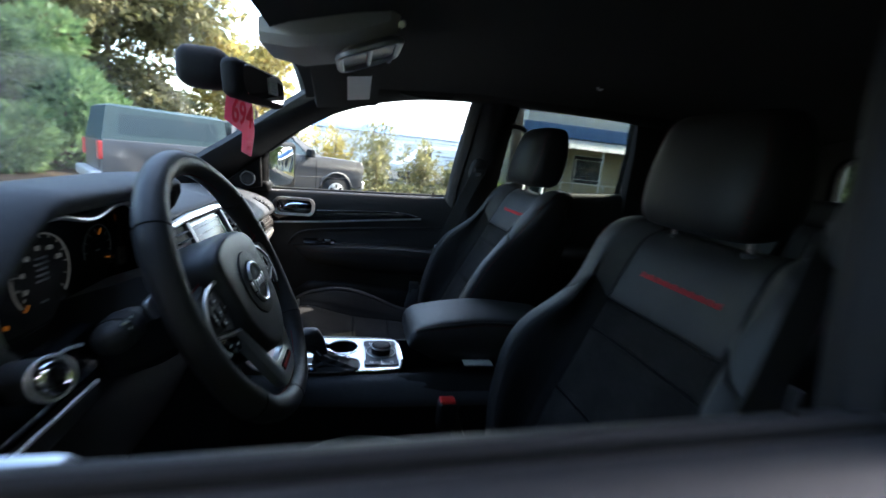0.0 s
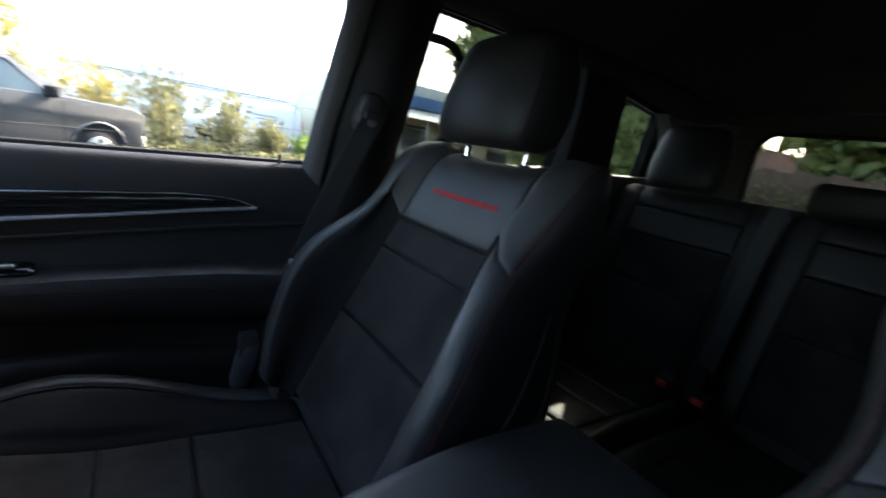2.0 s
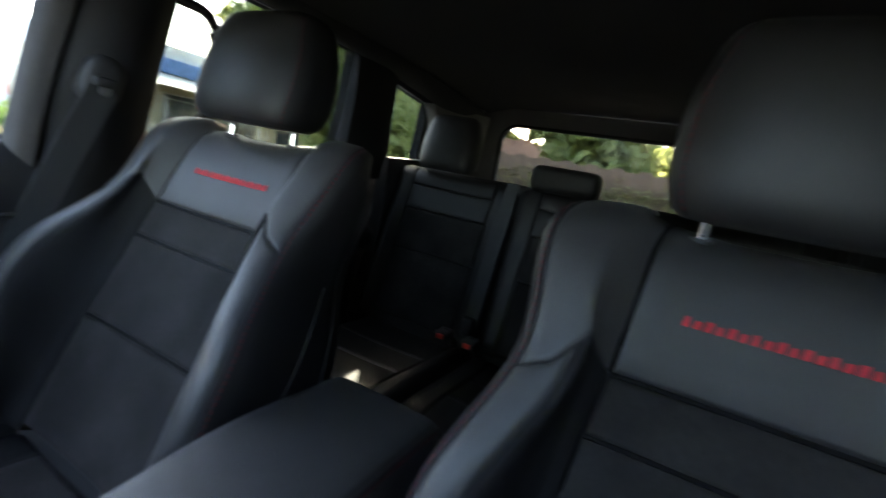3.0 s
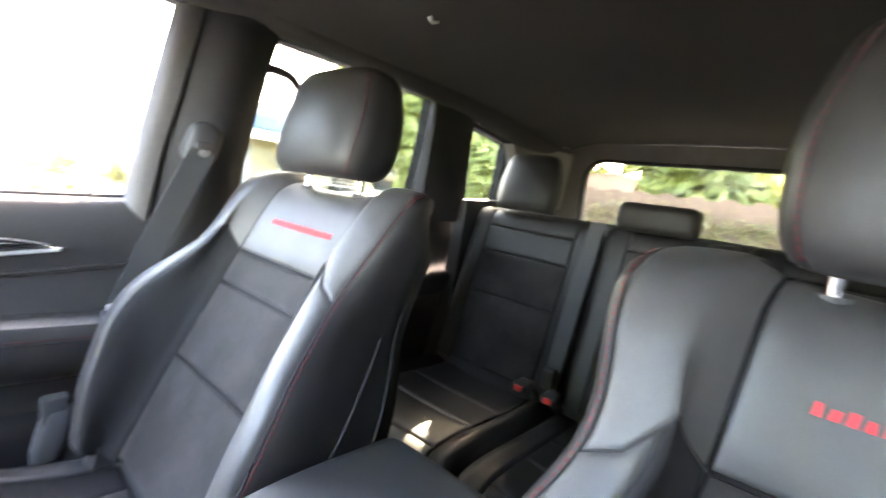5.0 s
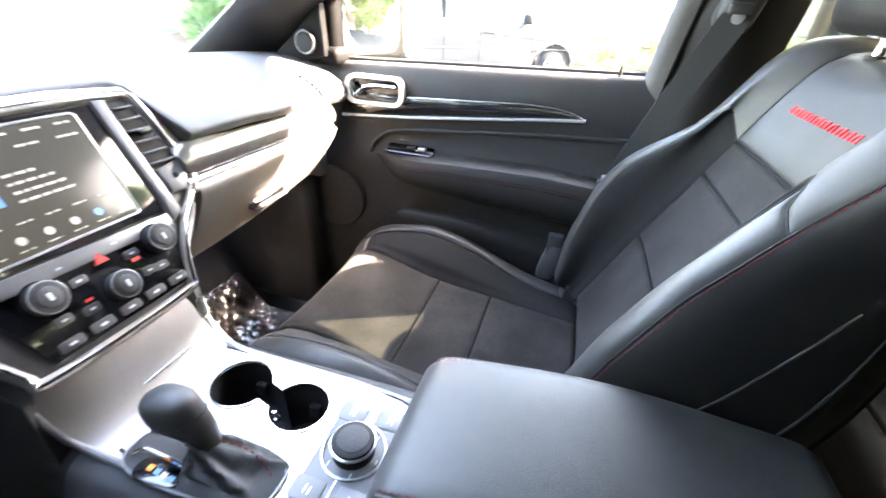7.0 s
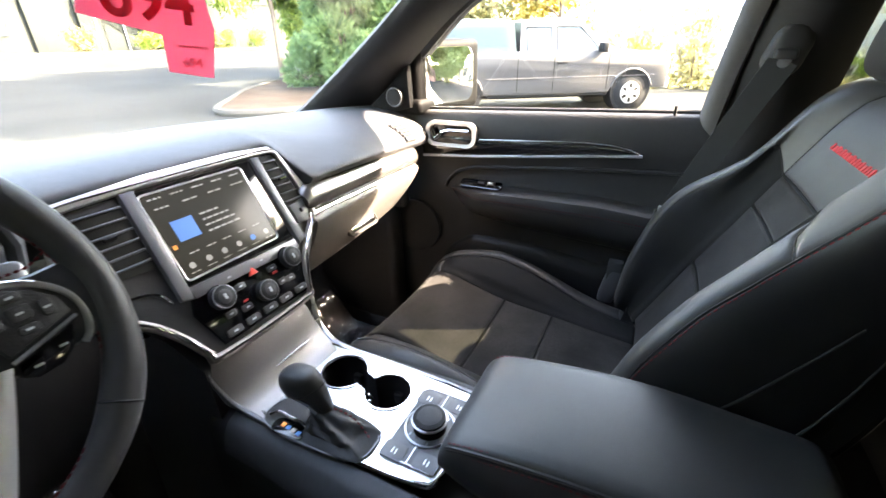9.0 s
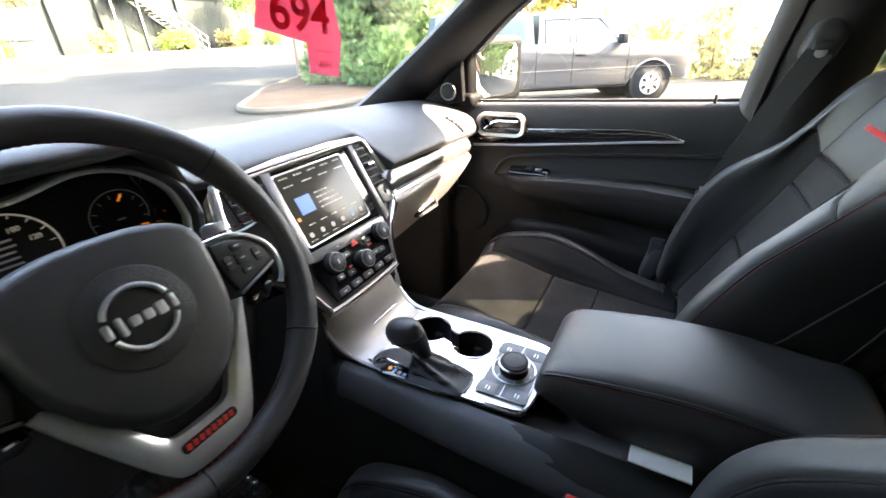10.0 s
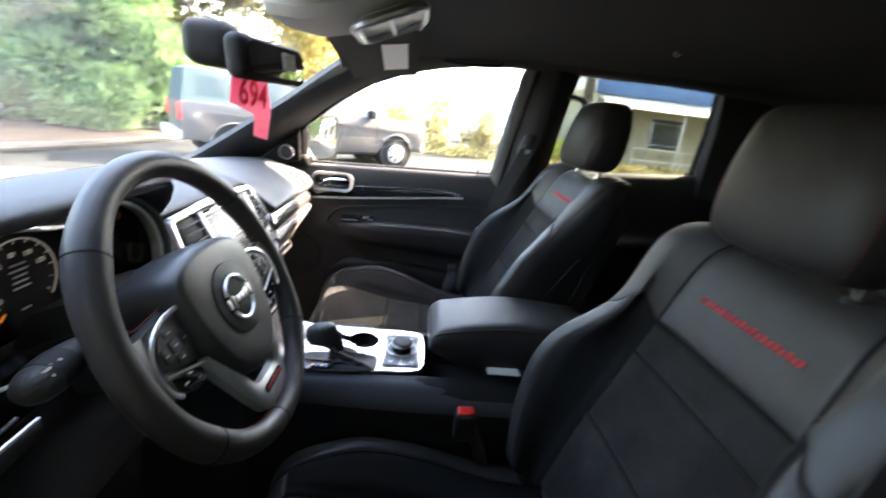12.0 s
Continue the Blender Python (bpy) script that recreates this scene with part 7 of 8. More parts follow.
GREY_TRUCK = material("grey_truck_paint", (0.095, 0.090, 0.090), 0.42, metal=0.3, vary=0.05, scale=300, coat=0.35)
# tree shade on the camper shell, put into its colour as slate blue
SHADED_SHELL = material("shaded_shell_paint", (0.030, 0.054, 0.060), 0.6, metal=0.1, vary=0.08, scale=60, spec=0.3)
BLUE_METAL = material("blue_roof_metal", (0.10, 0.20, 0.42), 0.5, vary=0.08, scale=2, blotch=0.08)
BEIGE = material("beige_wall", (0.55, 0.48, 0.33), 0.85, vary=0.08, scale=3, blotch=0.08, blotch_scale=0.7)
WHITEPAINT = material("white_paint", (0.78, 0.78, 0.77), 0.4, vary=0.04, scale=4, blotch=0.04)
WOODFENCE = material("weathered_wall", (0.13, 0.075, 0.048), 0.9, vary=0.25, scale=5, bump=0.5, bump_scale=20, blotch=0.25, blotch_scale=1.2)
GALV = material("galvanised_steel", (0.5, 0.5, 0.5), 0.5, metal=0.8, vary=0.1, scale=20)
JUNIPER = leaf_material("juniper_needles", (0.050, 0.110, 0.046), (0.21, 0.31, 0.125))
# dark leaves for the added hedge, so that it bounces little light
HEDGE = leaf_material("hedge_leaves", (0.020, 0.034, 0.012), (0.06, 0.08, 0.025))
GREEN = leaf_material("green_leaves", (0.09, 0.16, 0.03), (0.30, 0.38, 0.08))
PALE = leaf_material("pale_green_leaves", (0.20, 0.25, 0.08), (0.44, 0.45, 0.18))
YELLOW = leaf_material("yellowing_leaves", (0.14, 0.14, 0.055), (0.30, 0.26, 0.12))
ORANGE = leaf_material("autumn_leaves", (0.32, 0.23, 0.06), (0.48, 0.42, 0.13))


def ground_z(x, y):
    return 0.85 * ease(13, 33, y)


xs = np.concatenate([[-600, -200, -80, -40, -20], np.linspace(-12, 40, 53), [50, 80, 200, 600]])
ysg = np.concatenate([[-600, -200, -80, -40], np.linspace(-24, 44, 69), [55, 80, 200, 600]])
bm = bmesh.new()
gv = [[bm.verts.new((x, y, ground_z(x, y) + 0.012 * noise.noise((x * 0.3, y * 0.3, 0)))) for y in ysg] for x in xs]
for i in range(len(xs) - 1):
    for j in range(len(ysg) - 1):
        bm.faces.new((gv[i][j], gv[i + 1][j], gv[i + 1][j + 1], gv[i][j + 1]))
tagged(part("ground", bm, ASPHALT), "worn grey asphalt of a car park", "ground", kind="structure")


def foliage(name, blobs, n, size, mat, parent, stretch=1.0, seed=1, droop=0.0):
    """Many small leaves over the outer part of several uneven clumps; a blob is centre, radii, weight."""
    rng = np.random.default_rng(seed)
    w = np.array([b[2] for b in blobs], float)
    pick = rng.choice(len(blobs), n, p=w / w.sum())
    d = rng.normal(size=(n, 3))
    d /= np.linalg.norm(d, axis=1)[:, None]
    r = rng.uniform(0.0, 1.0, n) ** 0.28
    lump = 1 + 0.28 * np.sin(d[:, 0] * 7 + pick) * np.sin(d[:, 1] * 6 + 2 * pick) + 0.15 * np.sin(d[:, 2] * 13)
    c = np.array([blobs[k][0] for k in pick]) + d * np.array([blobs[k][1] for k in pick]) * (r * lump)[:, None]
    a = rng.normal(size=(n, 3)) + d * 0.8 + np.array([0, 0, -droop])
    a /= np.linalg.norm(a, axis=1)[:, None]
    b = np.cross(a, rng.normal(size=(n, 3)))
    b /= np.linalg.norm(b, axis=1)[:, None]
    s = size * rng.uniform(0.6, 1.4, n)[:, None]
    tip, root = c + a * s * stretch, c - a * s * stretch
    v = np.stack([root, c + b * s * 0.5, tip, c - b * s * 0.5], 1).reshape(-1, 3)
    me = bpy.data.meshes.new(name)
    me.from_pydata(v.tolist(), [], [(4 * k, 4 * k + 1, 4 * k + 2, 4 * k + 3) for k in range(n)])
    me.materials.append(mat)
    ob = new(name, me)
    if parent:
        ob.parent = parent
        ob.matrix_parent_inverse = world_of(parent).inverted()
    return ob


def sprays(name, blobs, n, length, mat, parent, seed=1):
    """Conifer sprays: feathery fans that stand out from several uneven clumps, each of one colour."""
    rng = np.random.default_rng(seed)
    w = np.array([b[2] for b in blobs], float)
    pick = rng.choice(len(blobs), n, p=w / w.sum())
    d = rng.normal(size=(n, 3))
    d /= np.linalg.norm(d, axis=1)[:, None]
    lump = 1 + 0.22 * np.sin(d[:, 0] * 6 + pick) * np.sin(d[:, 1] * 5 + 2 * pick)
    c = np.array([blobs[k][0] for k in pick]) + d * np.array([blobs[k][1] for k in pick]) * (rng.uniform(0.45, 1.0, n) ** 0.5 * lump)[:, None]
    ax = d + rng.normal(size=(n, 3)) * 0.45 + np.array([0, 0, 0.35])
    ax /= np.linalg.norm(ax, axis=1)[:, None]
    sd = np.cross(ax, rng.normal(size=(n, 3)))
    sd /= np.linalg.norm(sd, axis=1)[:, None]
    up = np.cross(sd, ax)
    ln = length * rng.uniform(0.5, 1.3, n)
    verts, faces = [], []
    seg = 6
    for k in range(n):
        base = len(verts)
        for i in range(seg + 1):
            t = i / seg
            verts.append(c[k] + ax[k] * ln[k] * t - up[k] * ln[k] * 0.25 * t * t)
        for i in range(seg):
            t = (i + 0.5) / seg
            reach = ln[k] * (0.34 * math.sin(math.pi * min(t + 0.12, 1)) + 0.05)
            for q in (1, -1):
                verts.append(c[k] + ax[k] * ln[k] * (t + 0.28) + sd[k] * reach * q - up[k] * ln[k] * 0.25 * t * t + up[k] * reach * 0.3 * rng.uniform(-1, 1))
                faces.append((base + i, base + i + 1, len(verts) - 1))
    me = bpy.data.meshes.new(name)
    me.from_pydata([tuple(v) for v in verts], [], faces)
    me.materials.append(mat)
    ob = new(name, me)
    ob.parent = parent
    ob.matrix_parent_inverse = world_of(parent).inverted()
    return ob


def conifer(x, y, h, r, label, n, length, seed):
    z0 = ground_z(x, y)
    t = thing("juniper", label, "shrub", (x, y, z0), group="junipers")
    rng = random.Random(seed)
    blobs, bm = [], None
    for k in range(16):
        a, q = rng.uniform(0, math.tau), rng.uniform(0.12, 0.92)
        rr = r * (1.05 - 0.75 * q) * rng.uniform(0.3, 0.95)
        p = (x + rr * math.cos(a), y + rr * math.sin(a), z0 + h * q)
        k2 = r * rng.uniform(0.26, 0.46)
        blobs.append((p, (k2, k2, k2 * 0.8), k2 ** 2))
        bm = tube([(x, y, z0 - 0.05), (x + rr * 0.4 * math.cos(a), y + rr * 0.4 * math.sin(a), z0 + h * q * 0.6), p], [0.05, 0.03, 0.012], 5, bm=bm)
    part("stems", bm, BARK, t)
    sprays("sprays", blobs, n, length, JUNIPER, t, seed)
    return t


def tree(x, y, h, r, mat, label, n=5000, size=0.11, seed=1, trunk=0.12, low=0.35, category="tree", droop=0.3):
    z0 = ground_z(x, y)
    t = thing("tree", label, category, (x, y, z0), group="trees")
    rng = random.Random(seed)
    bm = tube(smooth_line([(x, y, z0 - 0.1), (x + 0.05, y, z0 + h * 0.3), (x - 0.04, y + 0.05, z0 + h * 0.6), (x, y, z0 + h * 0.9)], 12), [trunk * (1 - 0.07 * k) for k in range(13)], 8)
    blobs = []
    for k in range(9):
        a = rng.uniform(0, math.tau)
        hz = z0 + h * rng.uniform(low, 0.92)
        rr = r * rng.uniform(0.3, 0.75)
        p = (x + rr * math.cos(a), y + rr * math.sin(a), hz)
        bm = tube(smooth_line([(x, y, hz - h * 0.14), ((x + p[0]) / 2, (y + p[1]) / 2, hz - h * 0.04), p], 6), [trunk * 0.4 * (1 - 0.12 * q) for q in range(7)], 5, bm=bm)
        k2 = r * rng.uniform(0.35, 0.6)
        blobs.append((p, (k2, k2, k2 * 0.8), k2 ** 2))
    part("trunk", bm, BARK, t)
    foliage("crown", blobs, n, size, mat, t, seed=seed, droop=droop)
    return t


def shrub(x, y, h, r, mat, label, n=2500, size=0.06, seed=1, stretch=1.0):
    z0 = ground_z(x, y)
    t = thing("shrub", label, "shrub", (x, y, z0), group="shrubs")
    rng = random.Random(seed)
    blobs, bm = [], None
    for k in range(8):
        a, rr = rng.uniform(0, math.tau), r * rng.uniform(0.0, 0.65)
        p = (x + rr * math.cos(a), y + rr * math.sin(a), z0 + h * rng.uniform(0.3, 0.75))
        k2 = r * rng.uniform(0.35, 0.55)
        blobs.append((p, (k2, k2, min(h * 0.4, k2 * 1.1)), 1))
        bm = tube([(x, y, z0 - 0.05), p], [0.03, 0.012], 5, bm=bm)
    part("stems", bm, BARK, t)
    foliage("leaves", blobs, n, size, mat, t, stretch=stretch, seed=seed)
    return t


# planted island with its kerb
isl = [(5.7, 7.9), (6.4, 7.1), (8.5, 6.6), (12, 6.4), (17, 7), (21, 9), (21, 18), (17.2, 16.4), (12.9, 13.7), (9.5, 11.8), (7.1, 9.8), (5.9, 8.7)]
iso = smooth_line([(x, y, 0) for x, y in isl] + [(isl[0][0], isl[0][1], 0)], 80)[:-1]
bm = bmesh.new()
bm.faces.new([bm.verts.new((p.x, p.y, 0.10 + ground_z(p.x, p.y))) for p in iso])
tagged(part("planting_bed", sheet_of(bm, (0, 0, -0.3)), MULCH), "planting bed of brown mulch inside a kerb", "planting bed", kind="structure")
tagged(part("kerb", tube([(p.x, p.y, 0.07 + ground_z(p.x, p.y)) for p in iso], 0.09, 8, closed=True, flat=0.9), CONCRETE), "pale concrete kerb round the planting bed", "kerb", kind="structure")
conifer(10.9, 9.0, 3.5, 1.7, "tall blue-green juniper bush on the planting bed", 12000, 0.21, 3)
conifer(12.3, 8.0, 2.7, 1.8, "wide blue-green juniper bush on the planting bed", 11000, 0.21, 5)
conifer(14.2, 9.4, 4.2, 2.4, "large juniper bush behind the pickup", 9000, 0.25, 7)
tree(15, 13, 8, 3.4, GREEN, "leafy green tree behind the junipers", 22000, 0.15, 11, 0.14, 0.12)
tree(12.5, 13.5, 7, 2.8, GREEN, "leafy green tree behind the planting bed", 11000, 0.14, 12)
tree(19, 10, 8, 3.6, YELLOW, "tree with yellowing leaves behind the pickup", 24000, 0.15, 13, 0.14, 0.12)
tree(21, 5, 6.0, 2.6, ORANGE, "tree with orange autumn leaves", 7000, 0.13, 14)

# pale building ahead, with a stair
bl = thing("office_building", "pale two-storey building with outside stair", "building", (20, 37, 0.85))
part("wall", box(4, 46, 36, 44, 0.5, 9.5), STUCCO, bl)
for x in (14.6, 17.4, 20.2, 23.0):
    part("pier", box(x - 0.3, x + 0.3, 35.75, 36.1, 0.6, 9.5, 0.03), STUCCO, bl)
for x in (6.5, 9.3, 12.2):
    for z in (1.9, 5.2):
        wn0 = part("window", box(x - 1.0, x + 1.0, 35.93, 36.06, z, z + 1.7, 0.02), DARKGLASS, bl)
        part("frame", box(x - 0.03, x + 0.03, 35.9, 36.0, z, z + 1.7), WHITEPAINT, wn0)
part("floor_band", box(4, 46, 35.9, 36.05, 4.5, 4.8, 0.02), STUCCO, bl)
stair = part("stair", box(17.5, 19.4, 34.7, 36.0, 4.3, 4.45), CONCRETE, bl, "outside stair with a steel railing")
for k in range(16):
    part("step", box(19.4 + 0.28 * k, 19.72 + 0.28 * k, 34.7, 35.9, 4.22 - 0.22 * k, 4.28 - 0.22 * k), CONCRETE, stair)
for yy in (34.7, 35.9):
    part("stringer", tube([(19.4, yy, 4.2), (24.0, yy, 0.7)], 0.07, 6), GALV, stair)
    for dz in (0.5, 1.0):
        part("rail", tube([(17.5, yy, 4.4 + dz), (19.4, yy, 4.4 + dz), (24.0, yy, 0.8 + dz)], 0.03, 6), GALV, stair)
    for k in range(10):
        part("baluster", tube([(19.4 + 0.5 * k, yy, 4.3 - 0.39 * k), (19.4 + 0.5 * k, yy, 5.4 - 0.39 * k)], 0.02, 5), GALV, stair)
for xx in (17.6, 19.3):
    part("post", tube([(xx, 34.8, 0.7), (xx, 34.8, 4.3)], 0.06, 6), GALV, stair)
for k, (x, r) in enumerate(((7, 0.9), (10.5, 1.0), (16, 1.1), (20.5, 1.3), (22, 0.9), (25.5, 1.1), (27, 1.0), (30, 1.2))):
    shrub(x, 34.2, 1.5, r, YELLOW if k % 3 == 2 else GREEN, "round clipped shrub along the building", 1500, 0.10, 20 + k)
tree(26.5, 32.5, 6.5, 2.4, GREEN, "slim young tree before the building", 3000, 0.12, 31, 0.09, 0.5)
tree(9.5, 30.5, 7.5, 3.0, YELLOW, "drooping tree with pale leaves before the building", 4500, 0.14, 32, 0.1, 0.45, droop=1.2)
tree(-2.0, 13.0, 8, 3.2, GREEN, "leafy tree that shades the car park", 6000, 0.16, 33, 0.15, 0.55)
pv = part("pavement", box(-10, 46, 32.9, 36, 0.6, 0.98, 0.03), CONCRETE)
tagged(pv, "pale concrete pavement before the building", "pavement", kind="structure")


# ---------------------------------------------------------------- parked pickup
def wheel(parent, x, y, z, r=0.40, w=0.27):
    wl = part("wheel", tube([(x, y - w / 2, z), (x, y - w * 0.42, z), (x, y + w * 0.42, z), (x, y + w / 2, z)], [r * 0.93, r, r, r * 0.93], 32), RUBBER, parent)
    for sy in (-1, 1):
        m = Matrix.Translation((x, y + sy * (w / 2 + 0.004), z)) @ Matrix.Rotation(-sy * math.pi / 2, 4, "X")
        rimo = part("rim", disc(r * 0.62, 0.05, m, 28, 0.01), GALV, wl, "silver alloy rim")
        for k in range(6):
            a = math.tau * k / 6
            part("gap", box(-0.03, 0.03, -0.05, 0.05, -0.004, 0.004, m=m @ Matrix.Rotation(a, 4, "Z") @ Matrix.Translation((0, r * 0.4, 0.002))), RUBBER, rimo)
    return wl


def extrude_y(outline, y0, y1, bevel=0.03):
    """A side outline in x, z pushed across from y0 to y1."""
    m = Matrix(((1, 0, 0, 0), (0, 0, -1, y1), (0, 1, 0, 0), (0, 0, 0, 1)))
    bm = prism(outline, -(y1 - y0), Matrix.Identity(4))
    bmesh.ops.recalc_face_normals(bm, faces=bm.faces)
    es = [e for e in bm.edges if len(e.link_faces) == 2 and e.calc_face_angle(0) > 0.3]
    bmesh.ops.bevel(bm, geom=es, offset=bevel, segments=2, profile=0.5, affect="EDGES")
    bm.transform(Matrix(((1, 0, 0, 0), (0, 0, 1, y0), (0, 1, 0, 0), (0, 0, 0, 1))))
    return bm


def pickup():
    t = thing("pickup_truck", "grey pickup truck with a camper shell, parked", "truck", (0, 0, 0))

    def arch(xc, n=9, r=0.50):
        return [(xc + r * math.cos(a), 0.42 + r * math.sin(a) * 0.98) for a in np.linspace(0.25, math.pi - 0.25, n)]
    low = [(0.86, 0.5), (0.91, 1.02), (0.86, 1.20), (0.70, 1.27), (-0.5, 1.33), (-5.05, 1.30), (-5.07, 0.55)]
    bottom = [(-4.6, 0.5)] + arch(-4.06)[::-1] + [(-3.53, 0.42), (-0.55, 0.42)] + arch(0.0)[::-1] + [(0.55, 0.5)]
    part("body", extrude_y(low + bottom, -0.98, 0.98), GREY_TRUCK, t)
    part("cab", loft([[Vector((x, y, z)) for x, y, z in r] for r in (
        ((-0.35, -0.95, 1.25), (-2.72, -0.95, 1.28), (-2.72, 0.95, 1.28), (-0.35, 0.95, 1.25)),
        ((-1.28, -0.72, 1.88), (-2.66, -0.74, 1.90), (-2.66, 0.74, 1.90), (-1.28, 0.72, 1.88)),
        ((-1.5, -0.62, 1.94), (-2.55, -0.62, 1.95), (-2.55, 0.62, 1.95), (-1.5, 0.62, 1.94)))]), GREY_TRUCK, t)
    part("camper_shell", loft([[Vector((x, y, z)) for x, y, z in r] for r in (
        ((-2.80, -0.95, 1.30), (-5.05, -0.95, 1.30), (-5.05, 0.95, 1.30), (-2.80, 0.95, 1.30)),
        ((-2.84, -0.80, 1.90), (-4.94, -0.80, 1.92), (-4.94, 0.80, 1.92), (-2.84, 0.80, 1.90)),
        ((-2.95, -0.65, 1.96), (-4.84, -0.65, 1.97), (-4.84, 0.65, 1.97), (-2.95, 0.65, 1.96)))]), SHADED_SHELL, t, "camper shell, its shade put into a slate blue")

    def side_x(z):
        return 0.95 - (z - 1.26) * 0.335
    for sy in (-1, 1):
        for o, nm in ((((-0.80, 1.30), (-1.85, 1.30), (-1.85, 1.80), (-1.32, 1.80)), "door_window"), (((-1.98, 1.31), (-2.55, 1.31), (-2.55, 1.79), (-1.98, 1.80)), "rear_window")):
            bm = bmesh.new()
            bm.faces.new([bm.verts.new((x, sy * (side_x(z) + 0.006), z)) for x, z in o])
            gw = part(nm, sheet_of(bm, (0, -sy * 0.02, 0)), TRUCKGLASS, t)
            part("window_frame", tube([(x, sy * (side_x(z) + 0.008), z) for x, z in o], 0.014, 5, closed=True), RUBBER, gw)
        o = ((-3.0, 1.42), (-4.79, 1.42), (-4.74, 1.80), (-3.02, 1.80))
        bm = bmesh.new()
        bm.faces.new([bm.verts.new((x, sy * (0.955 - (z - 1.3) * 0.25), z)) for x, z in o])
        part("shell_window", sheet_of(bm, (0, -sy * 0.02, 0)), SHELLGLASS, t)
        for x in (-0.62, -1.92, -2.76):
            part("door_gap", box(x - 0.008, x + 0.008, sy * 0.982 - 0.004, sy * 0.982 + 0.004, 0.5, 1.24), RUBBER, t)
        part("side_crease", tube([(0.55, sy * 0.985, 0.78), (-3.45, sy * 0.985, 0.76)], 0.012, 5), GREY_TRUCK, t)
        part("door_handle", box(-1.86, -1.62, sy * 1.0 - 0.02, sy * 1.0 + 0.02, 1.06, 1.10, 0.012), RUBBER, t)
        part("sill", box(-3.45, -0.55, sy * 0.9 - 0.05, sy * 0.9 + 0.05, 0.36, 0.44, 0.02), RUBBER, t)
        mrr = part("mirror", box(-0.92, -0.78, sy * 1.08 - 0.12, sy * 1.08 + 0.12, 1.28, 1.48, 0.03), RUBBER, t)
        for xc in (0.0, -4.06):
            part("arch_lip", tube([(x, sy * 0.985, z) for x, z in arch(xc, 15, 0.51)], 0.022, 6), GREY_TRUCK, t)
            part("arch_liner", tube([(xc, sy * 0.60, 0.44), (xc, sy * 0.97, 0.44)], 0.49, 24), RUBBER, t)
            wheel(t, xc, sy * 0.85, 0.40)
        part("tail_lamp", box(-5.11, -5.01, sy * 0.86 - 0.11, sy * 0.86 + 0.11, 0.92, 1.26, 0.02), RED_PLASTIC, t, "red tail lamp")
        part("head_lamp", box(0.78, 0.89, sy * 0.78 - 0.18, sy * 0.78 + 0.18, 0.88, 1.12, 0.03), LENS, t)
    bm = bmesh.new()
    bm.faces.new([bm.verts.new(p) for p in ((-0.40, -0.86, 1.28), (-0.40, 0.86, 1.28), (-1.26, 0.68, 1.86), (-1.26, -0.68, 1.86))])
    part("windscreen", sheet_of(bm, (0.012, 0, 0.02)), DARKGLASS, t)
    part("front_bumper", box(0.78, 0.97, -0.96, 0.96, 0.45, 0.72, 0.05), GALV, t, "chrome front bumper")
    part("grille", box(0.84, 0.91, -0.55, 0.55, 0.76, 1.12, 0.03), RUBBER, t)
    part("rear_bumper", box(-5.25, -5.05, -0.95, 0.95, 0.5, 0.70, 0.04), GALV, t)
    part("tailgate", box(-5.09, -5.05, -0.74, 0.74, 0.74, 1.28, 0.015), GREY_TRUCK, t)
    part("undertray", box(-4.7, 0.6, -0.5, 0.5, 0.28, 0.5, 0.05), RUBBER, t)
    t.matrix_basis = Matrix.Translation((10.14, 1.296, 0)) @ Matrix.Rotation(math.atan2(-0.82, 0.572), 4, "Z") @ Matrix.Scale(0.86, 4)


pickup()


def van():
    t = thing("white_van", "white delivery van parked behind the fence", "van", (0, 0, 0))
    o = [(2.3, 0.5), (2.35, 0.9), (1.6, 1.1), (0.9, 1.75), (0.6, 1.95), (-2.6, 2.0), (-2.7, 0.45)]
    part("body", extrude_y(o, -0.95, 0.95, 0.06), WHITEPAINT, t)
    for sy in (-1, 1):
        bm = bmesh.new()
        bm.faces.new([bm.verts.new((x, sy * 0.956, z)) for x, z in ((1.4, 1.2), (0.5, 1.2), (0.5, 1.75), (0.95, 1.75))])
        part("window", sheet_of(bm, (0, -sy * 0.02, 0)), DARKGLASS, t)
        for k in range(3):
            part("text_bar", box(-1.2, -0.1 - 0.2 * k, sy * 0.953 - 0.004, sy * 0.953 + 0.004, 1.45 - 0.16 * k, 1.53 - 0.16 * k), PRINT, t)
        for xc in (1.5, -1.7):
            wheel(t, xc, sy * 0.84, 0.34, 0.34, 0.22)
        part("tail_lamp", box(-2.73, -2.66, sy * 0.86 - 0.07, sy * 0.86 + 0.07, 1.0, 1.5, 0.02), RED_PLASTIC, t)
    t.matrix_basis = Matrix.Translation((23.5, -4.0, 0)) @ Matrix.Rotation(radians(100), 4, "Z")


van()
# chain-link fence beyond the pickup
fe = thing("chain_link_fence", "grey chain-link fence with steel posts", "fence", (16.5, -3, 0))
for k in range(9):
    y = 5 - 2.4 * k
    part("post", tube([(16.5 + 0.1 * k, y, 0), (16.5 + 0.1 * k, y, 2.05)], 0.04, 8), GALV, fe)
for z in (0.15, 1.1, 1.98):
    part("rail", tube([(16.5, 5, z), (17.3, -14.2, z)], 0.022, 6), GALV, fe)
bm = None
for k in range(110):
    y = 5 - 0.175 * k
    for dy in (-1.0, 1.0):
        bm = tube([(16.5 + (5 - y) * 0.042, y, 0.1), (16.5 + (5 - y) * 0.042, y + dy, 1.95)], 0.004, 3, bm=bm)
tagged(part("wire_mesh", bm, GALV, fe), kind="stuff")
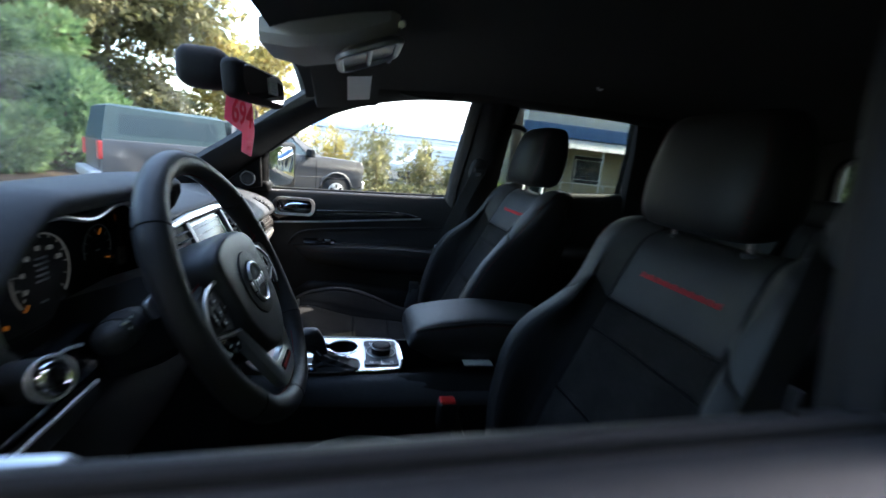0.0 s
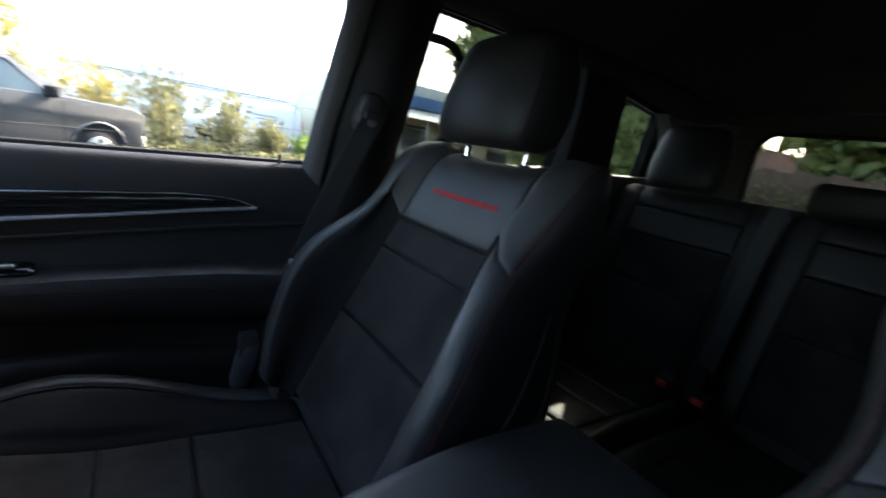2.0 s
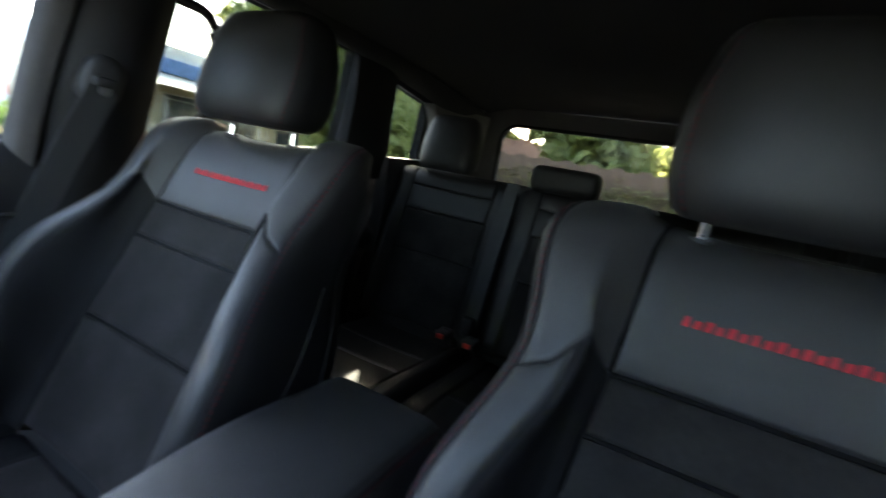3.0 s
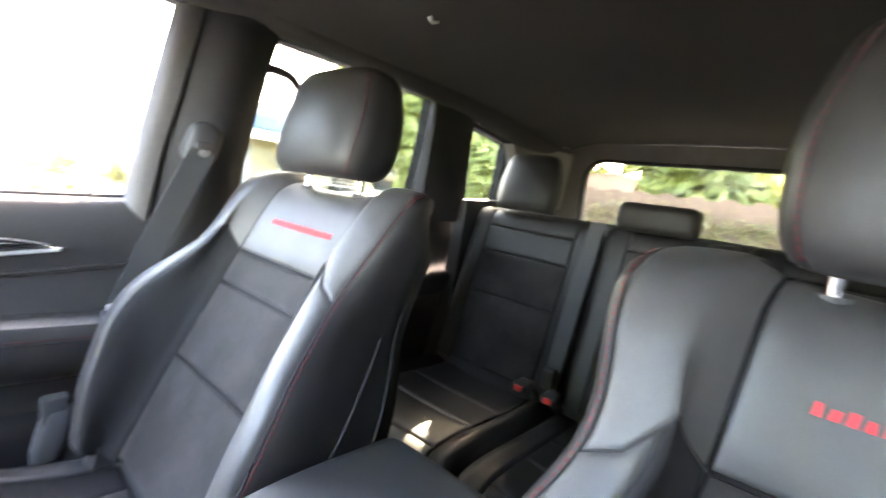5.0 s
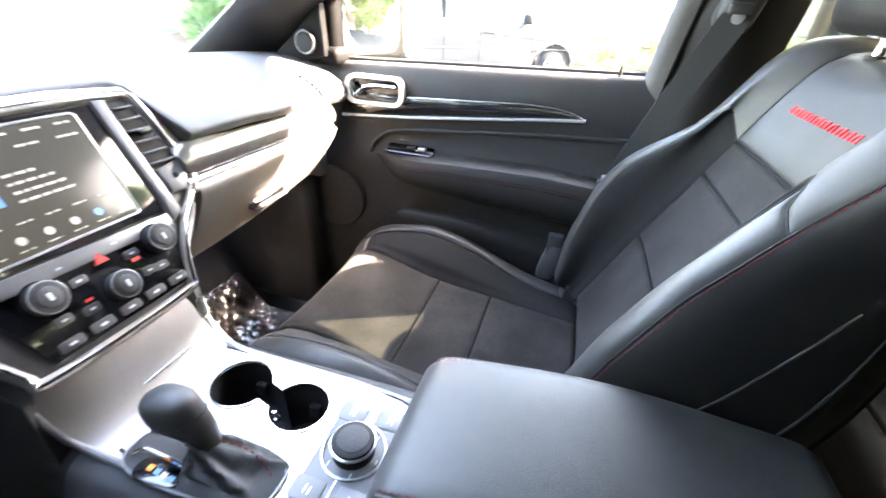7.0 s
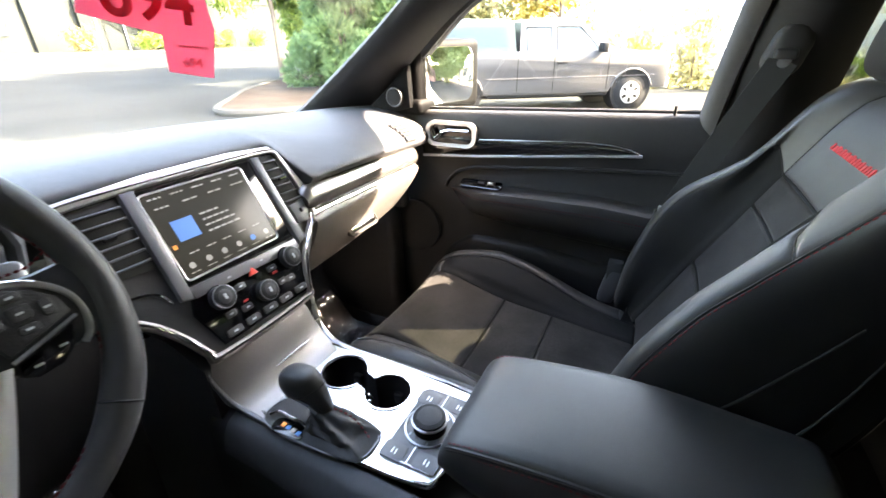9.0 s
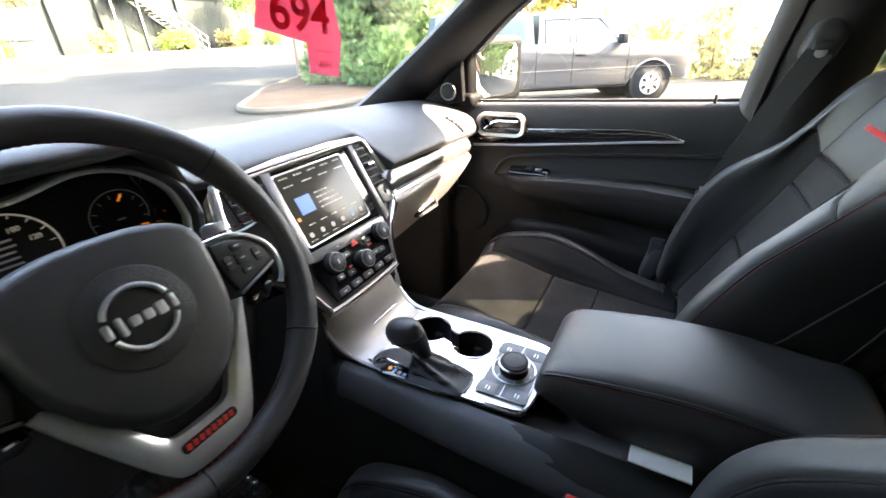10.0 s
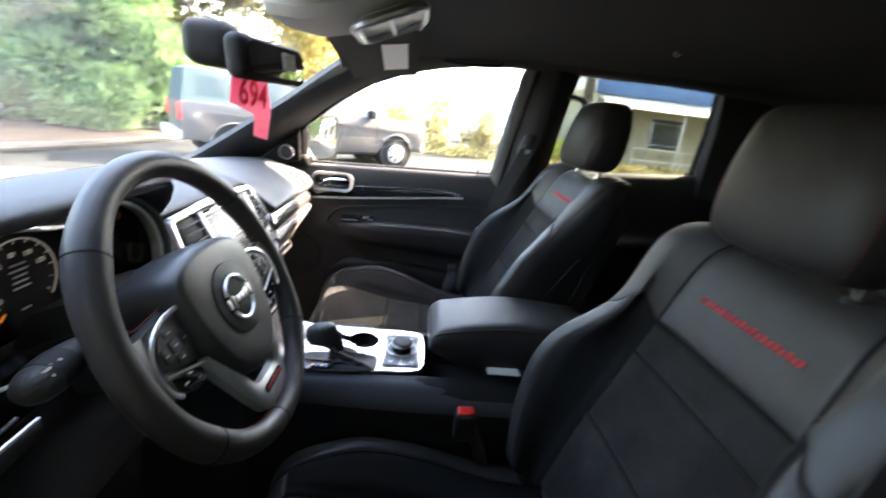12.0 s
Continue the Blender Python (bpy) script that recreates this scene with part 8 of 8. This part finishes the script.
def wild_shrub(x, y, h, r, mat, seed):
    """Thin twiggy growth with gaps: upright stems with fans of leaves along them."""
    t = thing("shrub", "wild twiggy yellowing shrub along the fence", "shrub", (x, y, 0), group="fence shrubs")
    rng = random.Random(seed)
    blobs, bm = [], None
    for k in range(11):
        a, rr = rng.uniform(0, math.tau), r * rng.uniform(0.1, 1.0)
        top = h * rng.uniform(0.45, 1.0)
        p = (x + rr * math.cos(a), y + rr * math.sin(a), top)
        bm = tube(smooth_line([(x + rr * 0.3 * math.cos(a), y + rr * 0.3 * math.sin(a), -0.05), (x + rr * 0.6 * math.cos(a), y + rr * 0.6 * math.sin(a), top * 0.5), p], 5), [0.02, 0.017, 0.014, 0.011, 0.008, 0.005], 5, bm=bm)
        for q in (0.35, 0.6, 0.85):
            blobs.append(((x + rr * (0.3 + 0.7 * q) * math.cos(a), y + rr * (0.3 + 0.7 * q) * math.sin(a), top * q), (0.22 * r, 0.22 * r, 0.18 * h), 1))
    part("stems", bm, BARK, t)
    sprays("leaves", blobs, 900, 0.19, mat, t, seed)


for k, (x, y, h, r, mt) in enumerate(((15.2, -0.5, 2.5, 1.0, YELLOW), (15.6, -2.0, 2.1, 1.0, YELLOW), (15.3, 1.2, 2.4, 1.1, ORANGE), (15.5, -3.4, 1.3, 0.9, YELLOW), (16.0, 2.6, 2.5, 1.1, YELLOW), (15.6, -5.0, 1.0, 0.8, GREEN))):
    wild_shrub(x, y, h, r, mt, 40 + k)
gr = foliage("dry_grass", [((15, y, 0.05), (1.2, 1.2, 0.28), 1) for y in np.linspace(4, -9, 14)], 5000, 0.07, YELLOW, None, 2.2, 77)
tagged(gr, "dry yellow grass along the fence", "grass", kind="stuff")
# long blue-roofed shed far off
sd = thing("warehouse", "long white warehouse with a blue metal roof", "building", (62, -14, 0))
part("wall", box(58, 72, -34, 6, -0.2, 4.0), WHITEPAINT, sd)
part("roof", extrude_y([(57.5, 4.0), (72.5, 4.0), (65, 5.6)], -34.5, 6.5, 0.02), BLUE_METAL, sd)
for k in range(8):
    part("roller_door", box(57.96, 58.05, -32 + 4.6 * k, -29 + 4.6 * k, 0, 3.0), GALV, sd)

# workshop with awning
ws = thing("workshop", "beige workshop with blue fascia and white awning", "building", (19, -14, 0))
part("wall", box(18, 26, -26, -7.2, 0, 3.2), BEIGE, ws)
part("upper_wall", box(18.02, 26, -26, -7.2, 3.2, 4.0), WHITEPAINT, ws)
part("fascia", box(17.8, 18.02, -26.2, -7.0, 2.95, 3.5, 0.01), BLUE_METAL, ws)
part("awning", sheet(lambda u, v: Vector((16.6 + 1.35 * v, -26 + 18.8 * u, 2.42 + 0.5 * v + 0.03 * math.sin(u * 18.8 * 20))), 240, 3, (0, 0, -0.02)), WHITEPAINT, ws, "white corrugated awning")
for k in range(7):
    y = -24.5 + 2.8 * k
    part("awning_post", tube([(16.7, y, 0), (16.7, y, 2.42)], 0.05, 6), WHITEPAINT, ws)
    wd = part("window" if k % 2 else "door", box(17.93, 18.03, y - 0.75, y + 0.75, 0.9 if k % 2 else 0.05, 2.2, 0.01), DARKGLASS, ws)
    part("frame", tube([(17.95, y - 0.75, 2.2), (17.95, y + 0.75, 2.2), (17.95, y + 0.75, 0.9), (17.95, y - 0.75, 0.9)], 0.04, 5, closed=True), WHITEPAINT, wd)
rl = thing("hand_rail", "white tube railing before the workshop", "railing", (15.5, -12, 0))
for z in (0.5, 0.95):
    part("rail", tube([(15.5, -20, z), (15.5, -8, z)], 0.03, 6), WHITEPAINT, rl)
for k in range(7):
    part("post", tube([(15.5, -20 + 2 * k, 0), (15.5, -20 + 2 * k, 0.95)], 0.03, 6), WHITEPAINT, rl)
tree(10.0, -9.8, 10.5, 3.7, PALE, "leafy pale green tree beside the car park", 22000, 0.16, 61, 0.16, 0.12)
tree(8.8, -14.0, 10.0, 3.8, PALE, "leafy pale green tree behind the car", 18000, 0.16, 62, 0.16, 0.2)
tree(4.0, -13.2, 7.5, 3.2, PALE, "pale leafy tree behind the wall", 26000, 0.20, 63, 0.14, 0.1)
tree(-1.0, -13.2, 7.0, 3.2, PALE, "leafy pale green tree behind the wall", 28000, 0.20, 64, 0.14, 0.1)
tree(-5.6, -13.4, 7.0, 3.2, PALE, "leafy pale green tree behind the wall", 22000, 0.20, 65, 0.14, 0.1)
tree(16.8, -6.3, 23.0, 4.7, GREEN, "very tall leafy tree that shades the car park", 14000, 0.30, 66, 0.24, 0.68)
# boarded wall behind the car
bw = thing("boundary_wall", "weathered brown board wall overgrown with creeper", "wall", (0, -10.5, 0), kind="structure")
bp = box(-0.148, 0.148, -0.03, 0.03, 0, 1.95, 0.006, 1)
first = part("board", bp, WOODFENCE, bw)
first.location = (-12, -10.5, 0)
for k in range(1, 56):
    o = first.copy()
    scene.collection.objects.link(o)
    o.location = (-12 + 0.3 * k, -10.5 + 0.008 * math.sin(k * 7.7), 0.03 * math.sin(k * 3.1))
foliage("creeper", [((x, -10.4, 0.9), (0.8, 0.12, 0.9), 1) for x in np.linspace(-4, 3.2, 10)], 5000, 0.06, YELLOW, bw, 1.0, 91)
# earth bank behind the rear corner of the car
CLAY = material("red_earth", (0.30, 0.15, 0.10), 0.95, vary=0.3, scale=6, bump=0.8, bump_scale=14, blotch=0.2, blotch_scale=1.2)
tagged(part("bank", sheet(lambda u, v: Vector((0.9 + 3.4 * u, -9.9 - 2.4 * v, -0.1 + (0.2 + 2.3 * ease(0.0, 0.75, u)) * ease(0.0, 0.6, v) + 0.06 * noise.noise((u * 9, v * 6, 2.0)))), 30, 12, (0, -0.2, -0.2)), CLAY), "reddish bare earth bank beside the board wall", "bank", kind="structure")
# tall hedge along the driver's side, out of view, added to block light from that window
hg = thing("hedge", "tall dense green hedge along the parking row, unseen, added to block side light", "hedge", (-2.1, -1.5, 0))
hb = None
for k in range(15):
    hb = tube([(-2.0 + 0.1 * math.sin(k * 5.1), -6.0 + 0.55 * k, 0), (-2.0 + 0.12 * math.sin(k * 3.3), -6.0 + 0.55 * k + 0.1, 4.2)], [0.04, 0.014], 6, bm=hb)
part("stems", hb, BARK, hg)
foliage("leaves", [((-2.0, y, z), (0.45, 0.6, 0.75), 1) for y in np.linspace(-6, 2.6, 14) for z in (0.75, 1.9, 3.05, 4.1)], 42000, 0.075, HEDGE, hg, 1.0, 95)
shrub(6.6, -9.6, 3.4, 2.0, PALE, "bushy pale green shrub behind the car", 9000, 0.09, 97)
